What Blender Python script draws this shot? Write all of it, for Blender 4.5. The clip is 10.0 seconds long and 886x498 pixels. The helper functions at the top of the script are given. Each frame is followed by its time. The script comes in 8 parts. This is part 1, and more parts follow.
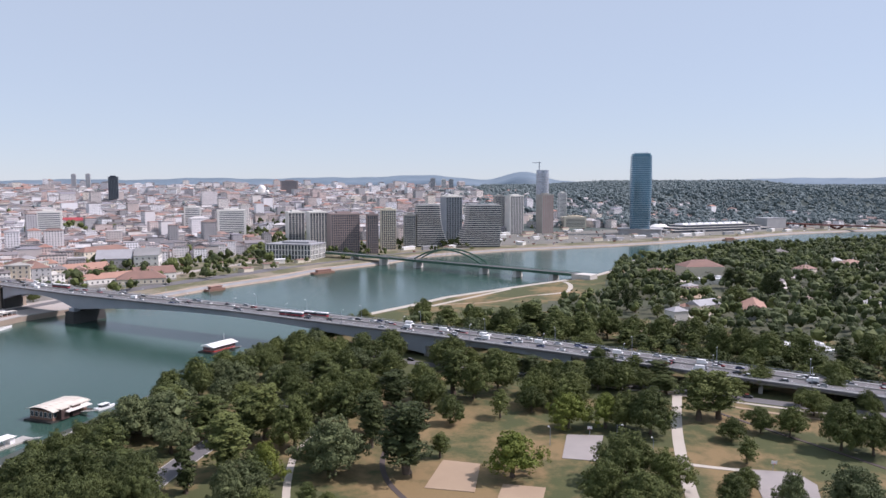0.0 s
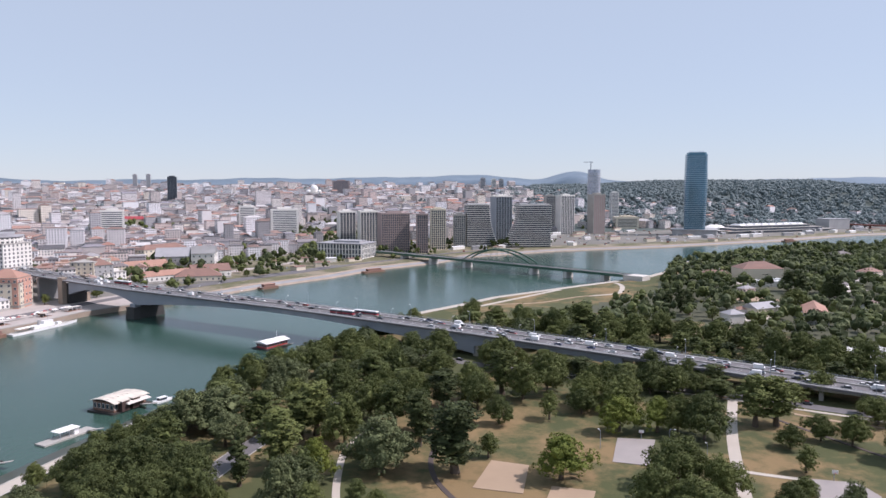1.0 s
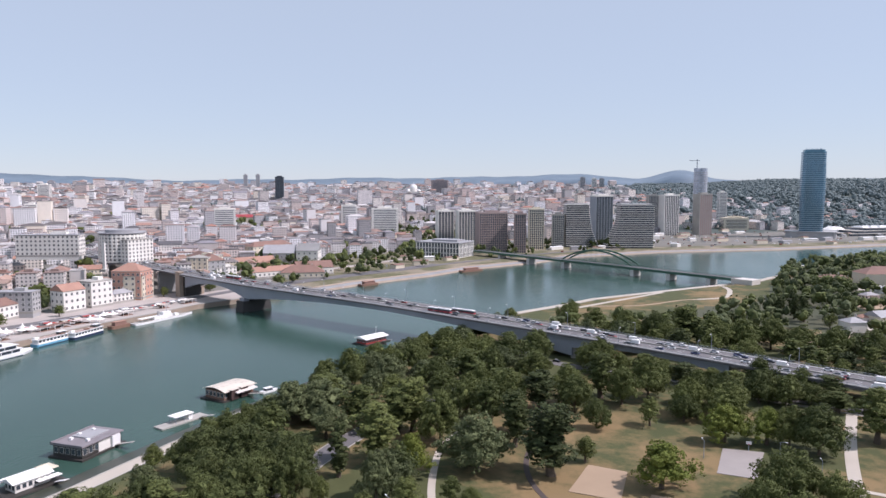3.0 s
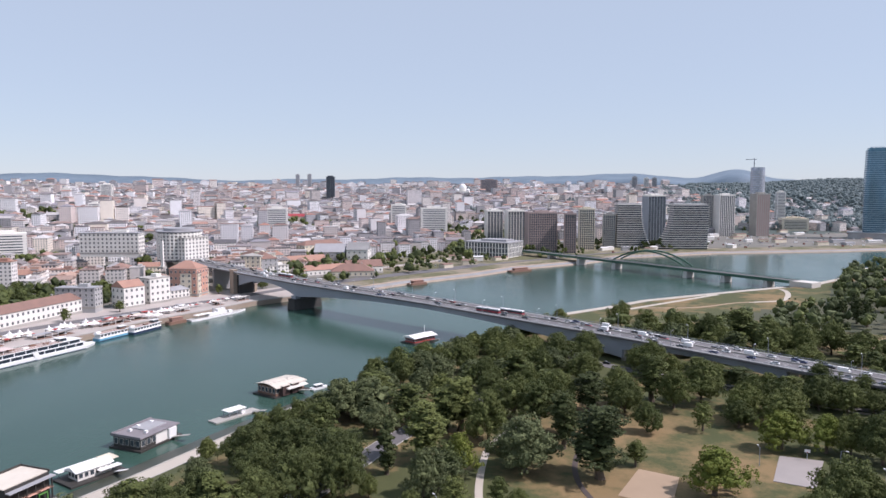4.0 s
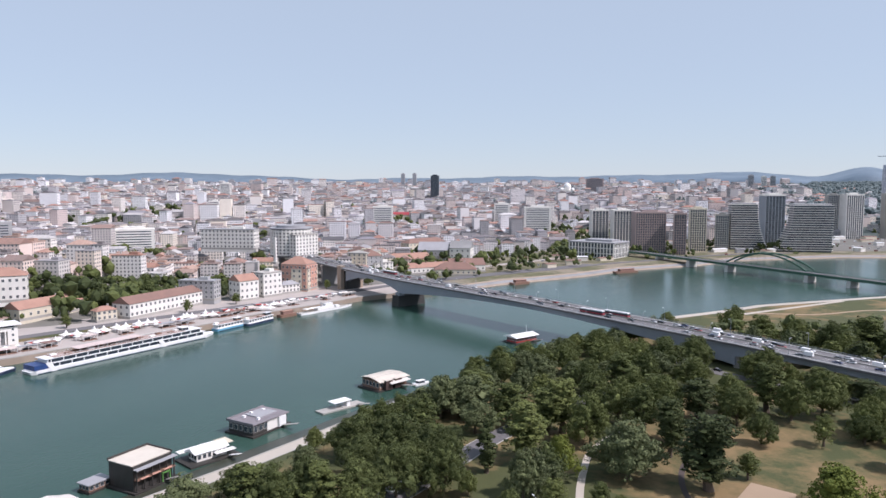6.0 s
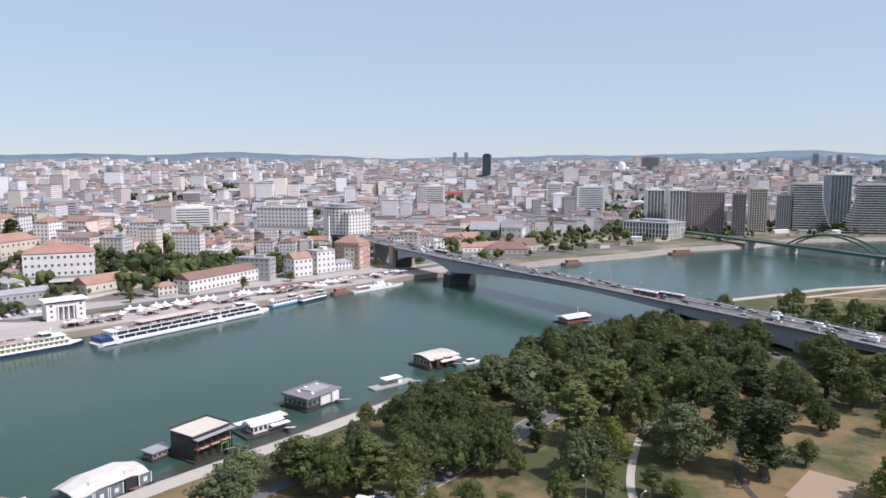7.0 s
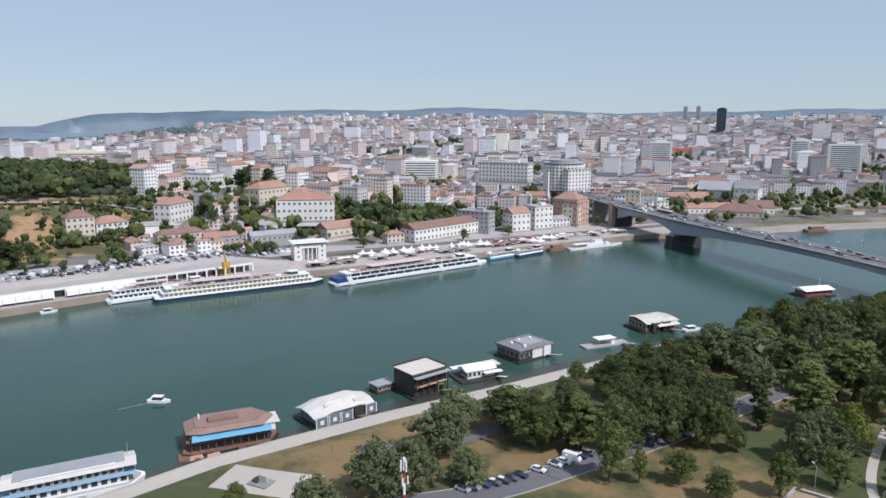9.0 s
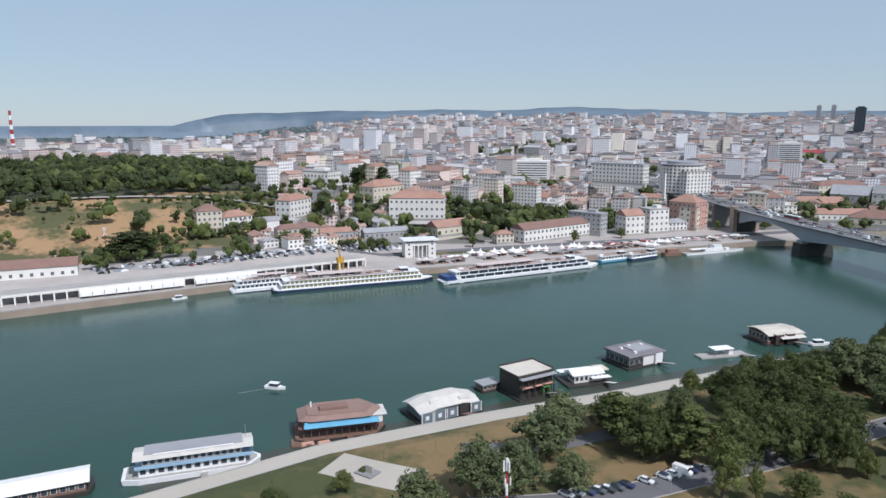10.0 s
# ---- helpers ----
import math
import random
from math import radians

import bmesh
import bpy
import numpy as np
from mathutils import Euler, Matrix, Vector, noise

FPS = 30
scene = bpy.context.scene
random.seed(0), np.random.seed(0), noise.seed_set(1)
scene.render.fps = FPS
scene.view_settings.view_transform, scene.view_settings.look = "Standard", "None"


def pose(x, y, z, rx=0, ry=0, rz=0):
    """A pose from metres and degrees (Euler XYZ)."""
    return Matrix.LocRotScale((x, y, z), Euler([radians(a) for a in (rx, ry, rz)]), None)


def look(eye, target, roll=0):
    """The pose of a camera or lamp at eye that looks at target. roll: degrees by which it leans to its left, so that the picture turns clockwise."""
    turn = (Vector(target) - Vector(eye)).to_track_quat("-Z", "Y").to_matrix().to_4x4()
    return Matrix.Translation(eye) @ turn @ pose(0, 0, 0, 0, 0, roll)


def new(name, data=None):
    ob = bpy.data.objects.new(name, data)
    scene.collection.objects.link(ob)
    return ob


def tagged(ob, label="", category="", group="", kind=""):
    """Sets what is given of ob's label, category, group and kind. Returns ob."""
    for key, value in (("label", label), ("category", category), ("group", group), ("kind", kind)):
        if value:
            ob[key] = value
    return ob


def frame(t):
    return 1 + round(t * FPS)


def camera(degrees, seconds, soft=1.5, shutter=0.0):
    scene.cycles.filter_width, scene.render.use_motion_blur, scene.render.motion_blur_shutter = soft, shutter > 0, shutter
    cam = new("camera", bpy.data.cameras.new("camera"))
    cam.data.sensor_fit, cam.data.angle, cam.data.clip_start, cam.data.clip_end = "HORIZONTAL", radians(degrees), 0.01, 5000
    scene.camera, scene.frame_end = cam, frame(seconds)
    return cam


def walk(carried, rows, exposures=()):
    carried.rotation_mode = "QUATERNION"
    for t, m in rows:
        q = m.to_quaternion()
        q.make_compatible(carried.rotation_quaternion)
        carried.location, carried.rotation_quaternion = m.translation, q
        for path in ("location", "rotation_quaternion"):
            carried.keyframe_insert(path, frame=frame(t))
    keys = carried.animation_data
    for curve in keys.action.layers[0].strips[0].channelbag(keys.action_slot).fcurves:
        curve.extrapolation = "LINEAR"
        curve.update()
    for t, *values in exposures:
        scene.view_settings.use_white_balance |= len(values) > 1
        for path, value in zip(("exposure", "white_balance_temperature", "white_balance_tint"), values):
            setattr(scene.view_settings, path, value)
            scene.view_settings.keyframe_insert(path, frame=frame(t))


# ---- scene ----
# Camera: a drone that hangs 100 m over the river bank and turns.
CAM = (0.0, 0.0, 100.0)
cam = camera(64.0, 10.0, soft=1.5)


def aim(yaw, pitch):
    return pose(*CAM, 90 + pitch, 0, yaw)


walk(cam, [
    (0.0, aim(0.00, -4.80)), (0.5, aim(2.02, -4.81)), (1.0, aim(4.02, -4.82)), (1.5, aim(6.00, -4.83)),
    (2.0, aim(7.98, -4.84)), (2.5, aim(9.95, -4.85)), (4.0, aim(15.88, -4.89)), (4.5, aim(17.87, -4.90)),
    (5.0, aim(19.89, -4.92)), (5.5, aim(22.05, -4.93)), (6.6, aim(26.70, -4.95)), (6.8, aim(27.55, -5.10)), (6.9, aim(27.97, -5.83)),
    (7.0, aim(28.36, -6.65)), (7.2, aim(29.22, -8.00)), (7.4, aim(30.38, -9.07)), (7.5, aim(31.23, -9.48)),
    (7.7, aim(33.02, -9.99)), (7.9, aim(34.89, -10.18)), (8.0, aim(35.90, -10.18)), (8.5, aim(40.93, -10.18)),
    (9.0, aim(45.97, -10.20)), (9.5, aim(50.47, -10.21)), (10.0, aim(54.91, -10.22))],
    exposures=[(0.0, 0.5, 6300, 24), (6.8, 0.45, 6220, 20), (8.5, 0.27, 6050, 16), (10.0, 0.15, 5950, 13)])

# Light: a high summer sun from the side, and a clear sky.
SUN_EL, SUN_DIR = radians(50), Vector((0.995, 0.08))
world = bpy.data.worlds.new("sky")
scene.world = world
world.use_nodes = True
wn, wl = world.node_tree.nodes, world.node_tree.links
sky = wn.new("ShaderNodeTexSky")
sky.sky_type, sky.sun_disc = "NISHITA", False
sky.sun_elevation, sky.sun_rotation = SUN_EL, math.atan2(SUN_DIR.x, SUN_DIR.y)
sky.altitude, sky.air_density, sky.dust_density, sky.ozone_density = 100, 1.0, 0.1, 4.0
haze = wn.new("ShaderNodeMix")
haze.data_type = "RGBA"
haze.inputs[0].default_value = 0.80
haze.inputs[7].default_value = (3.24, 3.92, 4.30, 1)
wl.new(sky.outputs[0], haze.inputs[6])
wl.new(haze.outputs[2], wn["Background"].inputs[0])
wn["Background"].inputs[1].default_value = 0.115
sun = new("sun", bpy.data.lights.new("sun", "SUN"))
sun.data.energy, sun.data.angle, sun.data.color = 3.5, radians(0.5), (1.0, 0.95, 0.90)
flat = SUN_DIR.normalized() * math.cos(SUN_EL)
sun.matrix_world = look((0, 0, 800), (-flat.x, -flat.y, 800 - math.sin(SUN_EL)))

rng = random.Random(7)
nrng = np.random.default_rng(7)


# ---- materials ----
def nodes_of(name):
    m = bpy.data.materials.new(name)
    m.use_nodes = True
    n, l = m.node_tree.nodes, m.node_tree.links
    return m, n, l, n["Principled BSDF"]


def math_node(n, l, op, a, b=None):
    k = n.new("ShaderNodeMath")
    k.operation = op
    for i, v in enumerate((a, b)):
        if v is None:
            continue
        if isinstance(v, (int, float)):
            k.inputs[i].default_value = v
        else:
            l.new(v, k.inputs[i])
    return k.outputs[0]


def mix_color(n, l, fac, a, b, mode="MIX"):
    k = n.new("ShaderNodeMix")
    k.data_type, k.blend_type = "RGBA", mode
    for s, v in ((k.inputs[0], fac), (k.inputs[6], a), (k.inputs[7], b)):
        if isinstance(v, (int, float)):
            s.default_value = v
        elif isinstance(v, tuple):
            s.default_value = (*v, 1) if len(v) == 3 else v
        else:
            l.new(v, s)
    return k.outputs[2]


def noise_node(n, l, coord, scale, detail=4, rough=0.6):
    k = n.new("ShaderNodeTexNoise")
    k.inputs["Scale"].default_value, k.inputs["Detail"].default_value, k.inputs["Roughness"].default_value = scale, detail, rough
    l.new(coord, k.inputs["Vector"])
    return k.outputs["Fac"]


def steep(n, l, fac, lo, hi):
    k = n.new("ShaderNodeMapRange")
    k.inputs[1].default_value, k.inputs[2].default_value = lo, hi
    l.new(fac, k.inputs[0])
    return k.outputs[0]


def palette(n, l, fac, colors):
    """A stepped ramp of colours, picked by fac."""
    r = n.new("ShaderNodeValToRGB")
    r.color_ramp.interpolation = "CONSTANT"
    e = r.color_ramp.elements
    while len(e) < len(colors):
        e.new(0.5)
    for i, c in enumerate(colors):
        e[i].position, e[i].color = i / len(colors), (*c, 1)
    l.new(fac, r.inputs[0])
    return r.outputs[0]


def surf(name, c1, c2, big=0.05, fine=1.2, rough=0.85, bump=0.3, metal=0.0, vary="", amount=0.25, depth=0.05):
    """A weathered surface: two colours mixed by wide stains and fine grain, with relief; vary: 'object' or 'island' shifts brightness."""
    m, n, l, b = nodes_of(name)
    pos = n.new("ShaderNodeNewGeometry")
    wide = noise_node(n, l, pos.outputs["Position"], big, 3)
    grain = noise_node(n, l, pos.outputs["Position"], fine, 5, 0.7)
    fac = math_node(n, l, "ADD", math_node(n, l, "MULTIPLY", steep(n, l, wide, 0.3, 0.7), 0.65), math_node(n, l, "MULTIPLY", grain, 0.35))
    col = mix_color(n, l, fac, c1, c2)
    if vary:
        r = n.new("ShaderNodeObjectInfo").outputs["Random"] if vary == "object" else pos.outputs["Random Per Island"]
        k = math_node(n, l, "ADD", math_node(n, l, "MULTIPLY", r, 2 * amount), 1 - amount)
        mul = n.new("ShaderNodeVectorMath")
        mul.operation = "SCALE"
        l.new(col, mul.inputs[0])
        l.new(k, mul.inputs["Scale"])
        col = mul.outputs[0]
    l.new(col, b.inputs["Base Color"])
    b.inputs["Roughness"].default_value, b.inputs["Metallic"].default_value = rough, metal
    if bump:
        bp = n.new("ShaderNodeBump")
        bp.inputs["Strength"].default_value, bp.inputs["Distance"].default_value = bump, depth
        l.new(grain, bp.inputs["Height"])
        l.new(bp.outputs[0], b.inputs["Normal"])
    return m


def wall_mat(name, colors, vary, pitch=3.3, floor=3.2, glass=(0.05, 0.06, 0.075), wide=0.42, tall=0.5, stain=0.12):
    """Rendered walls with rows of windows at real size; the wall colour is picked per house from a palette."""
    m, n, l, b = nodes_of(name)
    g = n.new("ShaderNodeNewGeometry")
    cr = n.new("ShaderNodeVectorMath")
    cr.operation = "CROSS_PRODUCT"
    l.new(g.outputs["True Normal"], cr.inputs[0])
    cr.inputs[1].default_value = (0, 0, 1)
    dt = n.new("ShaderNodeVectorMath")
    dt.operation = "DOT_PRODUCT"
    l.new(cr.outputs[0], dt.inputs[0])
    l.new(g.outputs["Position"], dt.inputs[1])
    sep = n.new("ShaderNodeSeparateXYZ")
    l.new(g.outputs["Position"], sep.inputs[0])
    r = n.new("ShaderNodeObjectInfo").outputs["Random"] if vary == "object" else g.outputs["Random Per Island"]
    off = math_node(n, l, "MULTIPLY", r, 17.0)
    u = math_node(n, l, "FRACT", math_node(n, l, "ADD", math_node(n, l, "DIVIDE", dt.outputs["Value"], pitch), off))
    v = math_node(n, l, "FRACT", math_node(n, l, "ADD", math_node(n, l, "DIVIDE", sep.outputs[2], floor), off))
    mu = math_node(n, l, "LESS_THAN", math_node(n, l, "ABSOLUTE", math_node(n, l, "SUBTRACT", u, 0.5)), wide / 2)
    mv = math_node(n, l, "LESS_THAN", math_node(n, l, "ABSOLUTE", math_node(n, l, "SUBTRACT", v, 0.5)), tall / 2)
    win = math_node(n, l, "MULTIPLY", mu, mv)
    sn = n.new("ShaderNodeSeparateXYZ")
    l.new(g.outputs["True Normal"], sn.inputs[0])
    side = math_node(n, l, "LESS_THAN", math_node(n, l, "ABSOLUTE", sn.outputs[2]), 0.3)
    # some of the faces are blind party walls
    blind = math_node(n, l, "FRACT", math_node(n, l, "ADD", math_node(n, l, "MULTIPLY", r, 91.7), math_node(n, l, "MULTIPLY", sn.outputs[0], 0.31)))
    win = math_node(n, l, "MULTIPLY", math_node(n, l, "MULTIPLY", win, side), math_node(n, l, "GREATER_THAN", blind, 0.15))
    wn_ = n.new("ShaderNodeTexWhiteNoise")
    cell = n.new("ShaderNodeCombineXYZ")
    l.new(math_node(n, l, "FLOOR", math_node(n, l, "DIVIDE", dt.outputs["Value"], pitch)), cell.inputs[0])
    l.new(math_node(n, l, "FLOOR", math_node(n, l, "DIVIDE", sep.outputs[2], floor)), cell.inputs[1])
    l.new(cell.outputs[0], wn_.inputs["Vector"])
    pane = mix_color(n, l, wn_.outputs["Value"], glass, (0.26, 0.26, 0.27))
    base = palette(n, l, math_node(n, l, "FRACT", math_node(n, l, "MULTIPLY", r, 5.37)), colors)
    dirt = noise_node(n, l, g.outputs["Position"], 0.18, 5, 0.7)
    base = mix_color(n, l, math_node(n, l, "MULTIPLY", steep(n, l, dirt, 0.4, 0.75), stain), base, (0.2, 0.18, 0.16))
    l.new(mix_color(n, l, win, base, pane), b.inputs["Base Color"])
    l.new(math_node(n, l, "SUBTRACT", 0.85, math_node(n, l, "MULTIPLY", win, 0.6)), b.inputs["Roughness"])
    bp = n.new("ShaderNodeBump")
    bp.inputs["Strength"].default_value, bp.inputs["Distance"].default_value, bp.invert = 0.8, 0.2, True
    l.new(win, bp.inputs["Height"])
    l.new(bp.outputs[0], b.inputs["Normal"])
    return m


def leaf_mat(name, c1, c2):
    m, n, l, b = nodes_of(name)
    g = n.new("ShaderNodeNewGeometry")
    r = n.new("ShaderNodeObjectInfo").outputs["Random"]
    f = math_node(n, l, "ADD", math_node(n, l, "MULTIPLY", g.outputs["Random Per Island"], 0.45), math_node(n, l, "MULTIPLY", r, 0.55))
    col = mix_color(n, l, f, c1, c2)
    l.new(col, b.inputs["Base Color"])
    b.inputs["Roughness"].default_value = 0.75
    b.inputs["Specular IOR Level"].default_value = 0.25
    return m


# far house and roof colours; whites and greys are cooled to stand for haze
HOUSE_COLORS = [(0.72, 0.69, 0.69), (0.82, 0.81, 0.83), (0.56, 0.51, 0.49), (0.78, 0.73, 0.69), (0.45, 0.44, 0.46), (0.83, 0.82, 0.83), (0.64, 0.53, 0.50), (0.78, 0.76, 0.78), (0.60, 0.52, 0.49), (0.80, 0.73, 0.64), (0.74, 0.64, 0.61), (0.36, 0.35, 0.36), (0.80, 0.80, 0.82)]
ROOF_COLORS = [(0.36, 0.22, 0.18), (0.20, 0.18, 0.18), (0.34, 0.18, 0.14), (0.24, 0.22, 0.23), (0.27, 0.20, 0.18), (0.46, 0.44, 0.44), (0.10, 0.10, 0.11), (0.31, 0.21, 0.18), (0.56, 0.54, 0.54), (0.22, 0.15, 0.13), (0.26, 0.25, 0.28), (0.18, 0.17, 0.18), (0.13, 0.12, 0.12), (0.38, 0.36, 0.37)]


OLD_ROOFS = [(0.40, 0.25, 0.20), (0.26, 0.19, 0.17), (0.36, 0.20, 0.15), (0.43, 0.29, 0.23), (0.31, 0.19, 0.155), (0.34, 0.33, 0.34), (0.46, 0.31, 0.25), (0.20, 0.18, 0.18), (0.34, 0.24, 0.20), (0.50, 0.48, 0.47)]


def roof_mat(name, vary, colors):
    m, n, l, b = nodes_of(name)
    g = n.new("ShaderNodeNewGeometry")
    r = n.new("ShaderNodeObjectInfo").outputs["Random"] if vary == "object" else g.outputs["Random Per Island"]
    base = palette(n, l, r, colors)
    dirt = noise_node(n, l, g.outputs["Position"], 0.35, 5, 0.75)
    col = mix_color(n, l, math_node(n, l, "MULTIPLY", steep(n, l, dirt, 0.4, 0.7), 0.45), base, (0.12, 0.10, 0.09))
    l.new(col, b.inputs["Base Color"])
    b.inputs["Roughness"].default_value = 0.9
    bp = n.new("ShaderNodeBump")
    bp.inputs["Strength"].default_value, bp.inputs["Distance"].default_value = 0.5, 0.1
    l.new(noise_node(n, l, g.outputs["Position"], 2.5, 3), bp.inputs["Height"])
    l.new(bp.outputs[0], b.inputs["Normal"])
    return m


M_WALL = wall_mat("rendered_wall", [(0.80, 0.75, 0.70), (0.83, 0.80, 0.77), (0.72, 0.62, 0.54), (0.80, 0.71, 0.58), (0.60, 0.56, 0.54), (0.82, 0.80, 0.79), (0.76, 0.62, 0.56), (0.70, 0.67, 0.65)], "object")
M_WALL_FAR = wall_mat("rendered_wall_far", HOUSE_COLORS, "island")
M_ROOF = roof_mat("roof_tile", "object", OLD_ROOFS)
M_ROOF_FAR = roof_mat("roof_tile_far", "island", ROOF_COLORS)
M_WHITE = surf("white_render", (0.78, 0.76, 0.72), (0.64, 0.62, 0.58), 0.08, 0.8)
M_CREAM = surf("cream_render", (0.66, 0.60, 0.48), (0.56, 0.50, 0.40), 0.08, 0.8)
M_PINK = surf("terracotta_render", (0.60, 0.34, 0.26), (0.50, 0.28, 0.22), 0.08, 0.8)
M_GREYWALL = surf("grey_render", (0.42, 0.42, 0.42), (0.32, 0.32, 0.33), 0.08, 0.8)
M_REDROOF = surf("red_tile", (0.40, 0.235, 0.18), (0.30, 0.17, 0.13), 0.12, 1.5, bump=0.5)
M_BROWNROOF = surf("brown_tile", (0.26, 0.15, 0.12), (0.19, 0.12, 0.10), 0.12, 1.5, bump=0.5)
M_GREYROOF = surf("grey_roof_sheet", (0.36, 0.36, 0.38), (0.27, 0.27, 0.28), 0.1, 1.0, rough=0.6)
M_TOWERBROWN = surf("brown_cladding", (0.38, 0.30, 0.285), (0.31, 0.245, 0.235), 0.05, 0.8)
M_SLATE = surf("slate_blue_panel", (0.17, 0.205, 0.225), (0.13, 0.16, 0.18), 0.2, 1.5, rough=0.6)
M_CONC = surf("concrete", (0.42, 0.40, 0.37), (0.30, 0.29, 0.27), 0.06, 0.9)
M_CONC_DARK = surf("stained_concrete", (0.30, 0.30, 0.30), (0.20, 0.20, 0.20), 0.06, 0.9)
M_STONE = surf("quay_stone", (0.36, 0.29, 0.23), (0.24, 0.19, 0.15), 0.08, 0.7, bump=0.6)
M_PAVE = surf("paving", (0.46, 0.41, 0.38), (0.34, 0.31, 0.29), 0.05, 1.0)
M_PAVE_LIGHT = surf("light_paving", (0.48, 0.435, 0.375), (0.40, 0.36, 0.31), 0.05, 1.0)
M_ASPHALT = surf("asphalt", (0.16, 0.155, 0.16), (0.115, 0.11, 0.115), 0.05, 1.2, rough=0.9)
M_STEEL_GREY = surf("painted_steel", (0.30, 0.33, 0.37), (0.23, 0.26, 0.30), 0.05, 0.6, rough=0.55)
M_STEEL_GREEN = surf("green_painted_steel", (0.05, 0.13, 0.09), (0.035, 0.09, 0.065), 0.05, 0.6, rough=0.5)
M_STEEL_RUST = surf("red_brown_steel", (0.20, 0.07, 0.05), (0.14, 0.05, 0.04), 0.05, 0.6, rough=0.6)
M_BARK = surf("bark", (0.13, 0.10, 0.075), (0.08, 0.06, 0.045), 0.5, 4.0, bump=0.8)
M_LEAF = leaf_mat("leaves", (0.038, 0.054, 0.017), (0.146, 0.168, 0.050))
M_LEAF_DARK = leaf_mat("dark_leaves", (0.026, 0.038, 0.014), (0.072, 0.090, 0.030))
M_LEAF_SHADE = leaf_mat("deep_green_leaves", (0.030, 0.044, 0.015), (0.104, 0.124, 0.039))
M_LEAF_GREY = leaf_mat("willow_leaves", (0.062, 0.080, 0.036), (0.142, 0.165, 0.072))
M_LEAF_LIME = leaf_mat("lime_leaves", (0.085, 0.120, 0.022), (0.150, 0.170, 0.030))
M_GLASS = surf("window_glass", (0.035, 0.045, 0.055), (0.06, 0.075, 0.09), 0.3, 2.0, rough=0.12, bump=0)
M_BLACK = surf("dark_paint", (0.03, 0.028, 0.026), (0.05, 0.045, 0.04), 0.3, 2.0, rough=0.6)
M_WHITEPAINT = surf("white_paint", (0.82, 0.82, 0.82), (0.70, 0.70, 0.70), 0.15, 1.5, rough=0.45, bump=0.05)
M_BLUE = surf("blue_paint", (0.03, 0.07, 0.22), (0.02, 0.05, 0.15), 0.2, 1.5, rough=0.4, bump=0.05)
M_LIGHTBLUE = surf("light_blue_paint", (0.15, 0.40, 0.58), (0.12, 0.33, 0.48), 0.2, 1.5, rough=0.5, bump=0.05)
M_WOOD = surf("weathered_wood", (0.24, 0.14, 0.10), (0.16, 0.09, 0.065), 0.4, 3.0, bump=0.4)
M_RED = surf("red_paint", (0.42, 0.05, 0.04), (0.32, 0.04, 0.035), 0.3, 2.0, rough=0.5, bump=0.05)
M_YELLOW = surf("yellow_paint", (0.62, 0.36, 0.04), (0.50, 0.29, 0.04), 0.3, 2.0, rough=0.5, bump=0.05)
M_CANVAS = surf("white_canvas", (0.85, 0.84, 0.82), (0.74, 0.73, 0.71), 0.3, 2.0, rough=0.8)
M_RUBBER = surf("rubber", (0.02, 0.02, 0.02), (0.03, 0.03, 0.03), 0.5, 3.0, rough=0.9)


PARK_WEAR = [(-165, 100, 30), (-155, 150, 26), (-112, 185, 30), (-80, 240, 30), (8, 226, 44), (-58, 178, 20), (104, 214, 14), (-150, 118, 26), (-112, 150, 24), (60, 300, 22), (-20, 268, 22)]


def ground_mat(name, grass1, grass2, bare, lo, hi, worn=()):
    """Mown grass with dry patches; worn: (x, y, radius) of ground that feet have bared."""
    m, n, l, b = nodes_of(name)
    g = n.new("ShaderNodeNewGeometry")
    p = g.outputs["Position"]
    wide, mid, fine = noise_node(n, l, p, 0.022, 4), noise_node(n, l, p, 0.16, 4, 0.7), noise_node(n, l, p, 1.6, 5, 0.7)
    col = mix_color(n, l, mid, grass1, grass2)
    dry = math_node(n, l, "ADD", math_node(n, l, "MULTIPLY", wide, 0.75), math_node(n, l, "MULTIPLY", mid, 0.25))
    for x, y, r in worn:
        dist = n.new("ShaderNodeVectorMath")
        dist.operation = "DISTANCE"
        l.new(p, dist.inputs[0])
        dist.inputs[1].default_value = (x, y, 4.6)
        dry = math_node(n, l, "ADD", dry, math_node(n, l, "MULTIPLY", steep(n, l, dist.outputs["Value"], r, r * 0.4), 0.075))
    col = mix_color(n, l, steep(n, l, dry, lo, hi), col, bare)
    col = mix_color(n, l, math_node(n, l, "MULTIPLY", fine, 0.35), col, (0.10, 0.085, 0.05))
    l.new(col, b.inputs["Base Color"])
    b.inputs["Roughness"].default_value = 0.95
    bp = n.new("ShaderNodeBump")
    bp.inputs["Strength"].default_value, bp.inputs["Distance"].default_value = 0.6, 0.12
    l.new(fine, bp.inputs["Height"])
    l.new(bp.outputs[0], b.inputs["Normal"])
    return m


M_PARK = ground_mat("park_grass", (0.034, 0.052, 0.014), (0.080, 0.089, 0.025), (0.232, 0.156, 0.070), 0.48, 0.59, PARK_WEAR)
M_SLOPE = ground_mat("dry_slope", (0.06, 0.075, 0.026), (0.12, 0.11, 0.045), (0.40, 0.25, 0.13), 0.46, 0.55)
M_CITY = surf("city_ground", (0.22, 0.20, 0.18), (0.11, 0.115, 0.10), 0.03, 0.5)
M_BANK = ground_mat("river_meadow", (0.075, 0.09, 0.035), (0.15, 0.14, 0.07), (0.27, 0.23, 0.17), 0.46, 0.58)
# pier stone with the shade below the bridge deck put into its colour
M_SHADED_STONE = surf("shade_darkened_stone", (0.060, 0.058, 0.056), (0.036, 0.035, 0.034), 0.1, 0.8, bump=0.6)
